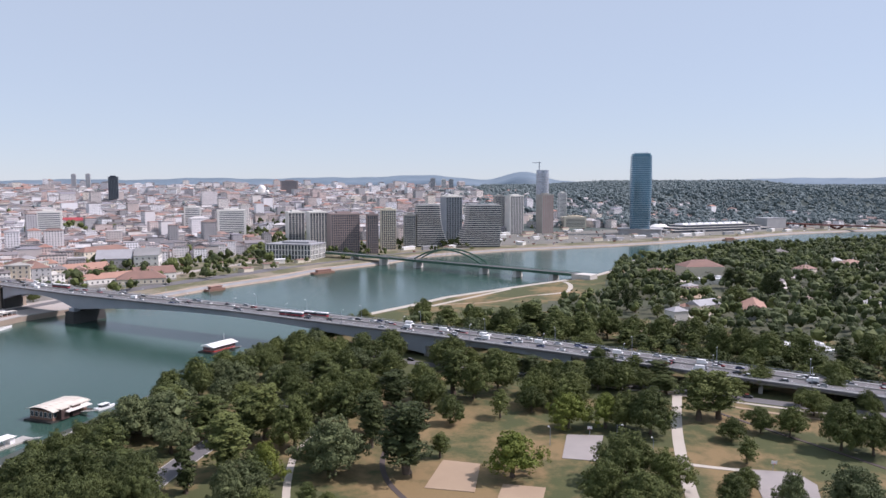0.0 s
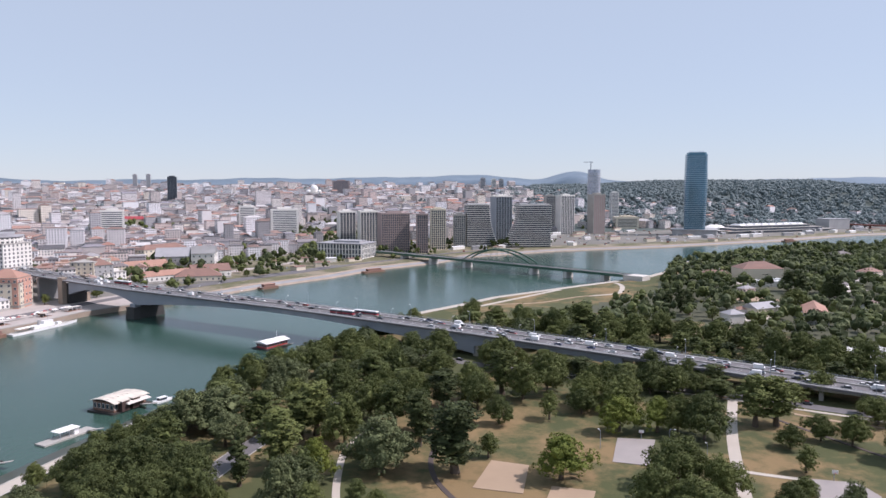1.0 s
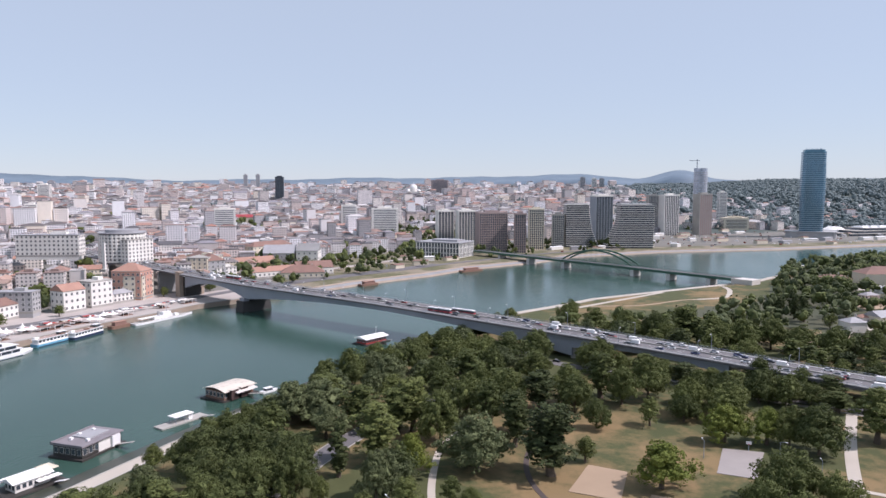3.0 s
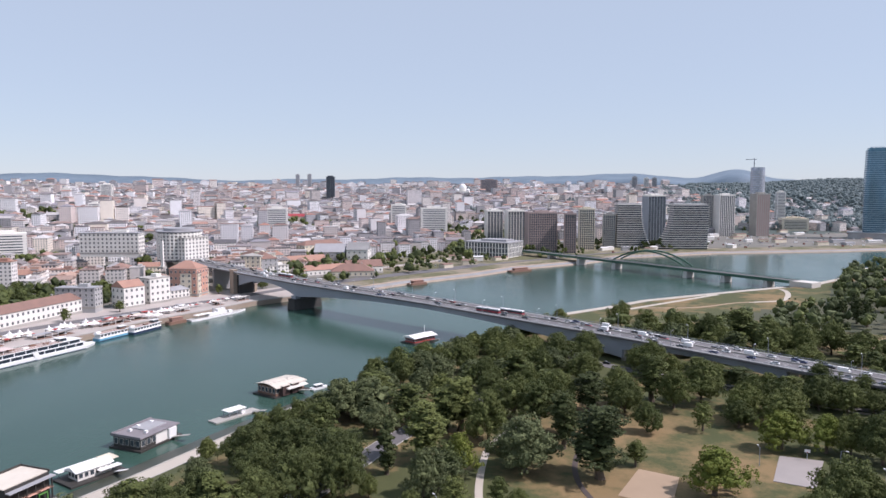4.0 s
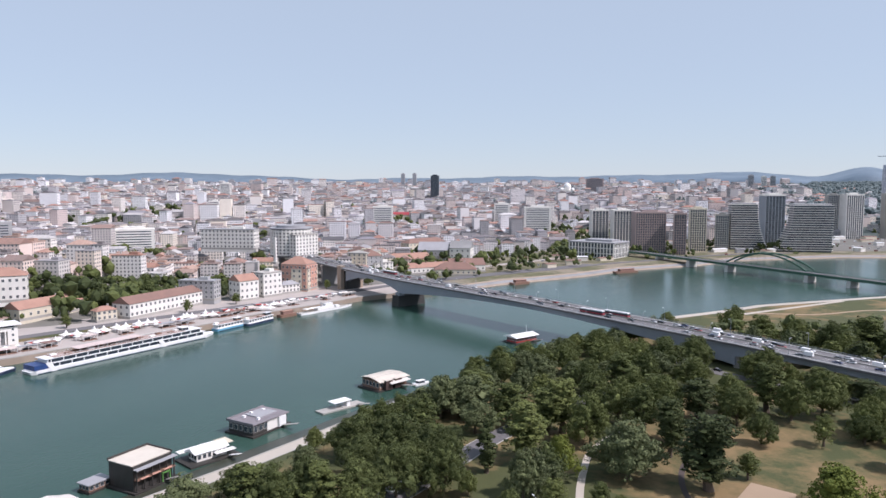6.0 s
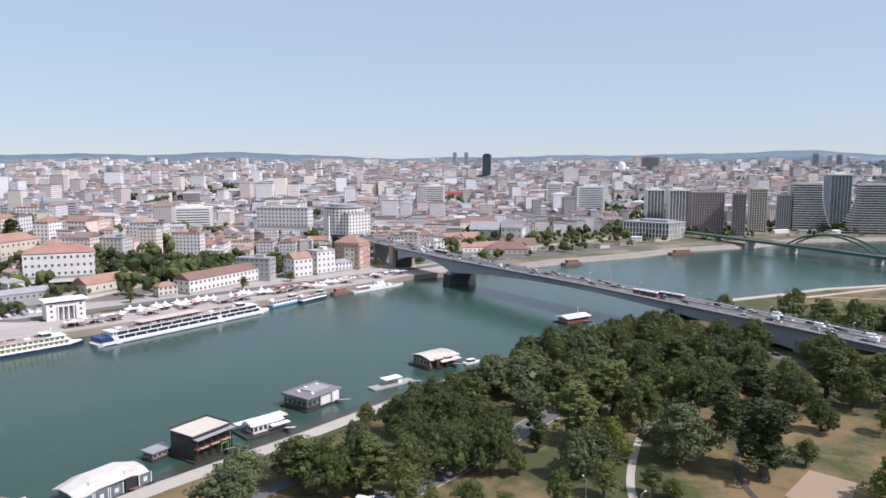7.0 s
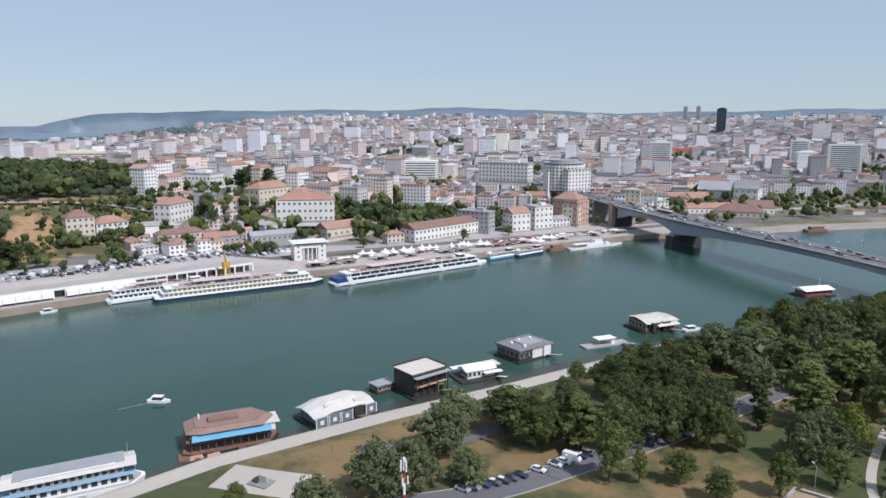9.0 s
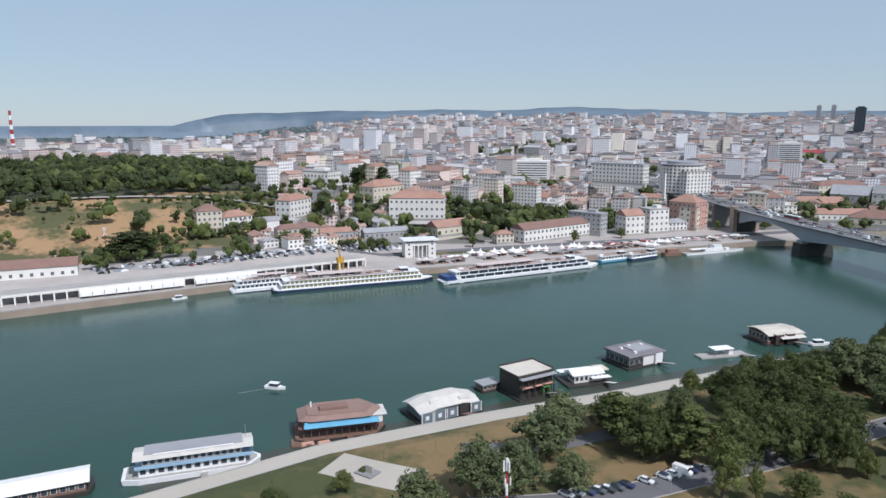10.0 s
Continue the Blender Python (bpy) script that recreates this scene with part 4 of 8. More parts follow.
TREE_KINDS = {"broad": (13.5, 10.5, 5200, 0.31, .2, M_LEAF), "spread": (14.5, 19.5, 9500, 0.38, .16, M_LEAF), "shade": (14.5, 19.5, 8500, 0.37, .16, M_LEAF_SHADE), "tall": (17.5, 7.5, 4600, 0.38, .2, M_LEAF), "poplar": (19.5, 4.3, 3000, 0.45, .1, M_LEAF_DARK), "dark": (17.5, 7.5, 5000, 0.38, .16, M_LEAF_DARK),
              "willow": (11.5, 13.5, 6000, 0.36, .2, M_LEAF_GREY), "dome": (8.8, 11.0, 5000, 0.31, .3, M_LEAF_LIME), "bush": (2.8, 3.6, 700, 0.4, .2, M_LEAF)}
TREES = {}
TREE_WORDS = {"broad": "broad-crowned leafy park tree in full summer leaf", "spread": "large spreading tree with an uneven many-topped crown", "shade": "broad dark-leaved tree with a dense crown", "tall": "tall leafy tree with a slender green crown", "poplar": "dark green columnar poplar on the lawn", "dark": "dense dark green tree with a full crown",
              "willow": "wide grey-green willow with drooping leaves", "dome": "dome-shaped tree with yellow-green summer leaves", "bush": "low rounded green shrub in dry grass"}


def build_trees():
    for kind, (h, w, leaves, size, fork, mat) in TREE_KINDS.items():
        for k in range(4):
            lobes = lobed({"dark": "tall", "shade": "spread"}.get(kind, kind), 11 * k + len(kind))
            droop = 0.5 if kind == "willow" else 0.0
            crown = crown_mesh("crown", lobes, int(leaves * 1.75), size * 0.9, mat, 100 + k + len(kind), droop)
            plain = crown_mesh("crown", lobes, leaves // 3, size * 1.7, mat, 100 + k + len(kind), droop * 0.4, 6)
            trunk = trunk_mesh("trunk", lobes, h, 0.08 if kind == "bush" else 0.3 + 0.01 * h, fork, k)
            pts = np.array([v.co[:] for v in crown.vertices])
            reach = np.percentile(np.hypot(pts[:, 0], pts[:, 1]), 96) * 2
            TREES[kind, k] = (trunk, crown, plain, reach, np.percentile(pts[:, 2], 99.3))


build_trees()
tree_count = [0]
PLANTED = []


def plant(kind, x, y, h, w=None, group="park trees", z=None):
    """One tree of a kind, h metres tall and w wide."""
    if kind == "broad" and (w or 0) > 1.12 * h:
        kind, w = "spread", min(w, 1.6 * h)
    k = tree_count[0] % 4
    tree_count[0] += 1
    trunk, crown, plain, w0, h0 = TREES[kind, k]
    far = group in ("far bank trees", "quayside trees", "trees beyond the bridge")
    PLANTED.append((x, y))
    t = thing("shrub" if kind == "bush" else "tree", TREE_WORDS[kind], "shrub" if kind == "bush" else "tree", 0, 0, 0, 0, group)
    sw = (w or h * w0 / h0) / w0
    sw *= 0.78 if (w or 0) >= 20 and y > 250 else 0.9
    turn = rng.uniform(0, 360)
    t.matrix_world = pose(x, y, ground_z(x, y) if z is None else z, 0, 0, turn) @ Matrix.Diagonal((sw, sw, h / h0, 1))
    part("trunk", trunk, None, t)
    part("crown", plain if far else crown, None, t)
    return t


def scatter(ring, gap, g, keep=None):
    """Random points in an outline, no two nearer than gap."""
    xs, ys = [p[0] for p in ring], [p[1] for p in ring]
    out, cells = [], {}
    tries = int((max(xs) - min(xs)) * (max(ys) - min(ys)) / gap ** 2 * 9)
    for _ in range(tries):
        x, y = g.uniform(min(xs), max(xs)), g.uniform(min(ys), max(ys))
        if not hit_zone(ring, x, y):
            continue
        ci, cj = int(x // gap), int(y // gap)
        if all((x - a) ** 2 + (y - b) ** 2 > gap * gap for u in (-1, 0, 1) for v in (-1, 0, 1) for a, b in cells.get((ci + u, cj + v), ())):
            if keep and not keep(x, y):
                continue
            out.append((x, y))
            cells.setdefault((ci, cj), []).append((x, y))
    return out


def woods(name, label, spots, hmin, hmax, mats, seed, leaves=24):
    """Far woodland as one mass: for each spot a clump of three to five lobes set with leaf sprays."""
    g = np.random.default_rng(seed)
    V, F, mi = [], [], []
    v0, f0 = icosphere(1)
    f0 = np.array(f0)
    base = 0
    for x, y, z in spots:
        h = g.uniform(hmin, hmax)
        tone = g.integers(0, len(mats))
        n = int(g.integers(3, 6))
        for _ in range(n):
            r = h * g.uniform(0.17, 0.34)
            size = np.array([r, r, r * g.uniform(0.8, 1.2)])
            c = np.array([x + g.uniform(-.3, .3) * h, y + g.uniform(-.3, .3) * h, z + h * g.uniform(0.35, 0.78)])
            wob = 1 + 0.2 * g.standard_normal(len(v0))
            V.append(v0 * wob[:, None] * size * 0.8 + c)
            F.append(f0 + base)
            base += len(v0)
            k = max(4, leaves // n)
            d = g.standard_normal((k, 3))
            d[:, 2] += 0.35
            d /= np.linalg.norm(d, axis=1)[:, None]
            p = d * size * g.uniform(0.75, 1.2, k)[:, None] + c
            nrm = d + 0.35 * g.standard_normal((k, 3))
            t1 = np.cross(nrm, g.standard_normal((k, 3)))
            t1 *= (r * g.uniform(0.10, 0.24, k) / np.linalg.norm(t1, axis=1))[:, None]
            t2 = np.cross(nrm / np.linalg.norm(nrm, axis=1)[:, None], t1)
            V.append(np.stack([p - t1, p + t1, p + t2 * 1.6], 1).reshape(-1, 3))
            F.append(base + np.arange(3 * k).reshape(-1, 3))
            base += 3 * k
            mi.append(np.full(len(f0) + k, tone))
    me = bpy.data.meshes.new(name)
    me.from_pydata(np.concatenate(V).tolist(), [], np.concatenate(F).tolist())
    for m in mats:
        me.materials.append(m)
    me.polygons.foreach_set("material_index", np.concatenate(mi).astype(np.int32))
    me.update()
    return tagged(new(name, me), label, "woodland", kind="stuff")


# ---- the old town ----
class Town:
    """Keeps plots free of one another, of water and of roads."""
    taken = []

    @classmethod
    def claim(cls, x, y, r):
        cls.taken.append((x, y, r))

    @classmethod
    def free(cls, x, y, r):
        return all((x - a) ** 2 + (y - b) ** 2 > (r + c) ** 2 for a, b, c in cls.taken)


def house(x, y, w, d, h, rot, roof, wall=None, tile=None, label="", group="old town houses", z=None):
    """A rendered town house with rows of windows and a pitched or flat roof."""
    z = ground_z(x, y) if z is None else z
    t = thing("house", label or ("old town house with a pitched tile roof" if roof != "flat" else "flat-roofed town apartment house"), "house", x, y, z, rot, group)
    part("wall", Solid().box(0, 0, -4, w, d, h + 4), [wall or M_WALL], t)
    r = Solid()
    if roof == "flat":
        r.box(0, 0, h, w + 0.5, d + 0.5, 0.7).box(w * 0.2, 0, h + 0.7, w * 0.3, d * 0.4, 2.2)
    else:
        r.hip(0, 0, h + 0.02, w, d, min(w, d) * 0.26, 0, 0, ridge=(max(w, d) + 1) if roof == "gable" else None)
    part("roof", r, [tile or M_ROOF], t)
    if roof == "hip":
        part("chimney", Solid().box(w * 0.2, d * 0.1, h + 0.5, 1.0, 1.0, min(w, d) * 0.32 + 0.6), [M_CONC], t)
    return t


# ---- town fabric ----
def bridge_road_clear(x, y, margin):
    v = Vector((x, y)) - EDGE0 - NF * (DECK_W / 2)
    return not (-900 < v.dot(U) < 500 and abs(v.dot(NF)) < DECK_W / 2 + margin)


OPEN_SAVAMALA = [(-300, 620), (-255, 720), (-200, 800), (-160, 890), (-90, 990), (60, 1150), (150, 1220), (110, 1330), (-140, 1300), (-290, 1240), (-300, 1000), (-370, 820), (-350, 720)]
BUILDING_SITE = [(110, 1180), (300, 1260), (560, 1420), (780, 1600), (1100, 1760), (1060, 1880), (760, 1800), (480, 1740), (330, 1720), (180, 1640), (60, 1420), (-20, 1300)]
FRONT_GREEN = [(-470, 60), (-455, 260), (-470, 320), (-500, 300), (-560, 310), (-610, 330), (-625, 260), (-600, 180), (-560, 120)]
GREEN_SLOPE = [(-440, 430), (-470, 330), (-520, 260), (-560, 300), (-510, 400), (-480, 480), (-440, 560), (-420, 540)]


def build_town():
    g = random.Random(21)
    V, F, M = [], [], []
    count = 0
    r = 520.0
    while r < 4150:
        pitch = 20 + max(0, r - 600) * 0.0058
        n = int(radians(140) * r / pitch)
        for i in range(n):
            a = radians(-40 + 140 * (i + g.uniform(-.25, .25)) / n)
            rr = r + g.uniform(-.35, .35) * pitch
            x, y = -rr * math.sin(a), rr * math.cos(a)
            az = math.degrees(a)
            z = TZ(x, y)
            if z < 2 or not EASTMASK(x, y):
                continue
            de = TD(x, y)
            if de < 105 or not Town.free(x, y, pitch * 0.4):
                continue
            if not bridge_road_clear(x, y, 16):
                continue
            if any(hit_zone(zone, x, y) for zone in (OPEN_SAVAMALA, GREEN_SLOPE, SLOPE_ZONE, WOODS_ZONE, BUILDING_SITE, FRONT_GREEN)):
                continue
            # parks, streets and hills thin the town out
            patch = noise.noise(Vector((x * 0.004, y * 0.004, 3.1)))
            thin = 0.04 + 0.35 * step(1500, 4000, rr) + (0.22 if az < -7 else 0) * step(1500, 1900, rr) + (0.75 if patch > 0.27 else 0) + 0.8 * step(62, 66, az) * step(2500, 3100, rr)
            if az < 8 and rr > 1500:
                thin += 0.15 + 0.5 * step(2000, 2700, rr) * step(4, -4, az)
            if g.random() < thin:
                continue
            street = 20 * noise.noise(Vector((x * 0.002, y * 0.002, 9))) + (28 if g.random() < 0.5 else 118)
            tall = 0.5 + 0.5 * noise.noise(Vector((x * 0.006, y * 0.006, 7.7)))
            h = g.uniform(8, 19) + 14 * max(0, tall - 0.35) * g.random() * (1 if rr < 3000 else .6)
            if g.random() < 0.07 and rr > 1000:
                h += g.uniform(8, 26)
            w, d = pitch * g.uniform(0.5, 1.25), pitch * g.uniform(0.5, 0.85)
            if rr < 1900:
                h, w = h * 1.18, w * 1.12
            if az < -7:
                h *= 0.75
            roof = "flat" if g.random() < (0.55 if h > 15 else 0.15) else ("hip" if g.random() < 0.6 else "gable")
            if rr < 900 and count < 300:
                count += 1
                house(x, y, w, d, h, street, roof)
                continue
            s = Solid()
            s.box(x, y, z - 6, w, d, h + 6, street, 0)
            if roof == "flat":
                s.box(x, y, z + h, w + 0.4, d + 0.4, 0.8, street, 1)
                if g.random() < 0.5:
                    s.box(x + g.uniform(-2, 2), y, z + h + 0.8, w * .3, d * .35, 2.4, street, 0)
            else:
                s.hip(x, y, z + h + 0.02, w, d, min(w, d) * 0.22, street, 1, ridge=(max(w, d) + 1) if roof == "gable" else None)
            k = len(V)
            V.extend(s.v)
            F.extend(tuple(i + k for i in f) for f in s.f)
            M.extend(s.m)
        r += pitch * 0.92
    me = bpy.data.meshes.new("old_town_roofscape")
    me.from_pydata(V, [], F)
    me.materials.append(M_WALL_FAR)
    me.materials.append(M_ROOF_FAR)
    me.polygons.foreach_set("material_index", M)
    me.update()
    tagged(new("old_town_roofscape", me), "dense old town of pale houses under red and grey roofs", "town", kind="stuff")


# quick look-ups of height, shore distance and side on a coarse raster
GRID = 20.0
gx0, gy0 = -4400.0, -900.0
LX, LY = np.meshgrid(np.arange(gx0, 3400, GRID), np.arange(gy0, 4400, GRID))
LZ, LD, LE = terrain(LX, LY), line_distance(EAST, LX, LY), inside(EASTLAND, LX, LY)


def raster(layer, x, y):
    i, j = int(round((y - gy0) / GRID)), int(round((x - gx0) / GRID))
    i, j = min(max(i, 0), layer.shape[0] - 1), min(max(j, 0), layer.shape[1] - 1)
    return layer[i, j]


def TZ(x, y):
    return float(raster(LZ, x, y))


def TD(x, y):
    return float(raster(LD, x, y))


def EASTMASK(x, y):
    return bool(raster(LE, x, y))


def town_trees():
    g = random.Random(5)
    spots = []
    for _ in range(9500):
        a, rr = radians(g.uniform(-40, 100)), 560 + 3500 * g.random() ** 1.3
        x, y = -rr * math.sin(a), rr * math.cos(a)
        if not EASTMASK(x, y) or hit_zone(BUILDING_SITE, x, y) or TD(x, y) < 70 or TZ(x, y) < 2 or not bridge_road_clear(x, y, 8):
            continue
        az = math.degrees(a)
        patch = noise.noise(Vector((x * 0.004, y * 0.004, 3.1)))
        if patch < 0.2 and g.random() < 0.6 and az > -6 and rr < 3000:
            continue
        spots.append((x, y, TZ(x, y)))
    woods("town_trees", "clumps of green trees between the town's roofs", [p for p in spots if math.hypot(p[0], p[1]) < 1750], 12, 22, [M_LEAF, M_LEAF_DARK], 3, 24)
    # beyond 1750 m the trees take the leaf colour with haze in it
    woods("town_trees", "green trees between the far roofs, coloured pale with haze", [p for p in spots if math.hypot(p[0], p[1]) >= 1750], 12, 22, [M_LEAF_HAZE], 3, 10)
    # wooded hills behind the far bank
    spots = []
    for _ in range(9000):
        a, rr = radians(g.uniform(-35, -3)), 4300 - 2500 * g.random() ** 1.15
        x, y = -rr * math.sin(a), rr * math.cos(a)
        if EASTMASK(x, y) and TD(x, y) > 160:
            spots.append((x, y, TZ(x, y)))
    woods("hill_woods", "woods covering the hills, coloured pale blue-green with haze", spots, 15, 27, [M_LEAF_HAZE], 4, 6)
    # fortress park
    ring = WOODS_ZONE
    spots = []
    while len(spots) < 1100:
        x, y = g.uniform(-1150, -630), g.uniform(-300, 390)
        if hit_zone(ring, x, y):
            spots.append((x, y, TZ(x, y)))
    woods("fortress_woods", "thick park woods on the fortress plateau", spots, 12, 19, [M_LEAF_DARK, M_LEAF_DARK, M_LEAF], 6, 150)




# ---- park: planted one by one where they stand free ----
plant("willow", -37, 231, 19, 28)
plant("dark", -12, 232, 24, 21)
plant("dome", 23, 229, 15, 23)
plant("broad", 3, 283, 12, 14)
plant("broad", 24, 290, 12, 11)
plant("dome", 50, 277, 14, 19)
plant("dome", 65, 277, 14, 20)
plant("broad", 38, 298, 11, 15)
plant("broad", 81, 270, 18, 25)
plant("broad", 73, 278, 15, 21)
plant("tall", 106, 287, 21, 18)
plant("tall", 115, 289, 20, 18)
plant("broad", 60, 225, 17, 23)
plant("broad", 71, 216, 14, 18)
plant("broad", 48, 205, 15, 20)
plant("broad", 58, 199, 14, 21)
plant("broad", 110, 263, 9, 12)
plant("broad", 106, 240, 10, 9)
plant("broad", 125, 272, 10, 14)
plant("broad", 134, 267, 12, 16)
plant("broad", 146, 253, 18, 22)
plant("broad", 155, 248, 16, 20)
plant("broad", 86, 203, 12, 15)
plant("willow", 121, 203, 14, 22)
plant("willow", 99, 194, 16, 12)
plant("broad", 150, 329, 13, 19)
plant("broad", 181, 320, 11, 17)
plant("broad", 186, 303, 8, 12)
plant("broad", 157, 293, 11, 19)
plant("dark", -27, 256, 21, 13)
plant("tall", -47, 245, 5, 8)
plant("broad", 26, 329, 19, 28)
plant("broad", -29, 386, 18, 27)
plant("broad", 5, 368, 19, 28)
plant("broad", 14, 317, 17, 24)
plant("broad", -10, 317, 17, 24)
plant("broad", -44, 374, 18, 28)
plant("broad", 56, 321, 16, 28)
plant("broad", 74, 331, 15, 27)
plant("broad", 46, 321, 16, 21)
plant("broad", 86, 414, 12, 24)
plant("broad", 85, 331, 14, 25)
plant("tall", -73, 231, 21, 20)
plant("poplar", -81, 216, 19, 8)
plant("dome", -57, 220, 15, 13)
plant("willow", -61, 210, 13, 16)
plant("tall", -90, 265, 17, 18)
plant("broad", -55, 256, 19, 24)
plant("tall", -68, 265, 21, 18)
plant("broad", -50, 285, 19, 26)
plant("broad", -39, 275, 19, 18)
plant("shade", -126, 207, 17, 25)
plant("shade", -113, 211, 17, 27)
plant("willow", -119, 261, 17, 26)
plant("willow", -108, 268, 17, 28)
plant("broad", -116, 326, 17, 22)
plant("broad", -126, 321, 16, 19)
plant("willow", -95, 321, 16, 24)
plant("broad", -89, 351, 16, 26)
plant("broad", -81, 394, 16, 28)
plant("broad", -72, 440, 15, 25)
plant("broad", -56, 373, 17, 28)
plant("broad", -68, 313, 18, 23)
plant("broad", -69, 357, 16, 24)
plant("shade", -93, 208, 16, 20)
plant("shade", -98, 195, 16, 17)
plant("shade", -115, 194, 15, 20)
plant("dark", -21, 302, 17, 20)
plant("broad", -6, 301, 16, 20)
plant("broad", -35, 302, 17, 23)
plant("broad", -48, 307, 17, 20)
plant("broad", -26, 349, 15, 23)
plant("broad", -115, 237, 17, 18)
plant("tall", -73, 260, 18, 20)
plant("willow", -139, 135, 15, 19)
plant("willow", -134, 105, 15, 20)
plant("willow", -129, 114, 14, 18)
plant("willow", -132, 85, 13, 17)
plant("broad", -155, 77, 6, 8)
plant("broad", -157, 58, 6, 9)
plant("willow", -122, 127, 10, 14)
plant("shade", -124, 158, 17, 19)
plant("shade", -118, 166, 17, 20)
plant("shade", -106, 174, 17, 20)
plant("shade", -100, 187, 17, 20)
plant("shade", -97, 204, 17, 17)
plant("tall", -113, 165, 17, 16)
plant("broad", -96, 155, 17, 12)
plant("broad", -90, 160, 10, 6)
plant("broad", -82, 167, 10, 10)
plant("broad", -71, 166, 9, 10)
plant("broad", -61, 180, 12, 10)
plant("willow", -64, 203, 15, 13)
plant("broad", -59, 212, 15, 13)
plant("broad", -52, 195, 11, 10)
plant("broad", -40, 203, 9, 8)
plant("broad", -34, 203, 6, 7)
plant("shade", -87, 194, 17, 16)
plant("broad", -80, 197, 8, 9)
plant("tall", -120, 158, 13, 12)
plant("tall", -132, 157, 16, 14)
plant("broad", -14, 494, 19, 24)
plant("broad", 2, 473, 17, 19)
plant("broad", 21, 455, 19, 26)
plant("broad", 39, 455, 19, 22)
plant("tall", 58, 464, 21, 24)
plant("broad", 72, 446, 19, 28)
plant("broad", 87, 438, 19, 28)
plant("broad", 105, 446, 19, 25)
plant("broad", 117, 430, 18, 28)
plant("broad", 133, 426, 18, 28)
plant("broad", 154, 426, 18, 24)
plant("broad", 76, 438, 16, 25)
plant("broad", 45, 446, 15, 22)
plant("broad", 28, 455, 13, 22)
plant("poplar", 139, 565, 16, 9)
plant("poplar", 146, 557, 18, 9)
plant("poplar", 150, 547, 19, 10)
plant("poplar", 150, 579, 19, 8)
plant("broad", 186, 572, 16, 16)
plant("broad", 160, 522, 11, 12)
plant("broad", 235, 565, 19, 28)
plant("broad", 152, 386, 19, 22)
plant("broad", 165, 386, 19, 25)
plant("broad", 175, 374, 19, 28)
plant("dark", 277, 680, 19, 15)
plant("dark", 280, 661, 19, 13)
plant("dark", 282, 610, 24, 13)
plant("dark", 289, 610, 24, 12)
plant("poplar", 317, 565, 22, 14)
plant("broad", 193, 374, 18, 28)
plant("broad", 229, 374, 18, 28)
plant("broad", 187, 331, 14, 22)
plant("broad", -48, 344, 18, 22)
plant("broad", 79, 356, 15, 19)
plant("broad", 96, 347, 13, 16)
plant("dark", 106, 340, 12, 15)
plant("broad", 57, 303, 16, 26)
plant("tall", -56, 324, 20, 19)
plant("dark", -28, 271, 16, 13)
plant("tall", 5, 325, 21, 20)
plant("broad", 42, 307, 16, 18)
plant("broad", 96, 217, 8, 12)
plant("broad", -1, 246, 9, 9)

FOREST_A = [(-150, 150), (-140, 195), (-128, 290), (-100, 395), (-62, 470), (-38, 425), (-28, 392), (-30, 330), (-50, 300), (-72, 300), (-98, 245), (-106, 200), (-128, 150)]
FOREST_C = [(-30, 475), (0, 490), (45, 530), (80, 545), (140, 615), (175, 720), (205, 840), (235, 920), (486, 1150), (835, 1305), (1250, 1480), (1300, 700), (700, 240), (420, 215), (230, 320), (120, 375), (20, 425)]
CLEARING_SPOTS = [(150, 482, 32), (190, 537, 26), (275, 735, 40), (226, 632, 22), (331, 682, 24), (402, 770, 30), (500, 850, 34), (600, 980, 30), (207, 385, 20), (235, 535, 18), (280, 762, 36), (272, 710, 22), (236, 765, 22), (172, 512, 10), (200, 542, 14), (238, 568, 14), (300, 640, 16), (360, 720, 22), (420, 610, 20), (330, 860, 20), (500, 900, 26), (560, 760, 22), (340, 560, 18), (400, 500, 20), (470, 720, 22), (440, 830, 22), (640, 900, 26), (620, 1050, 26), (700, 1100, 24), (300, 960, 18), (380, 470, 16), (270, 610, 14), (520, 560, 22), (760, 950, 26), (300, 585, 14), (355, 625, 16), (450, 560, 18), (430, 690, 18), (520, 660, 18), (560, 620, 18), (610, 700, 22), (680, 800, 22), (560, 860, 22), (400, 900, 20), (480, 1010, 24), (560, 1110, 24), (820, 1080, 26), (700, 640, 22)]
CLEARINGS = CLEARING_SPOTS[:14] + CLEARING_SPOTS[14::2]


def clear_spot(x, y, r):
    if any((x - a) ** 2 + (y - b) ** 2 < c * c for a, b, c in CLEARINGS):
        return False
    if not bridge_road_clear(x, y, 9):
        return False
    near = np.array(PLANTED)
    return bool(np.all((near[:, 0] - x) ** 2 + (near[:, 1] - y) ** 2 > r * r))


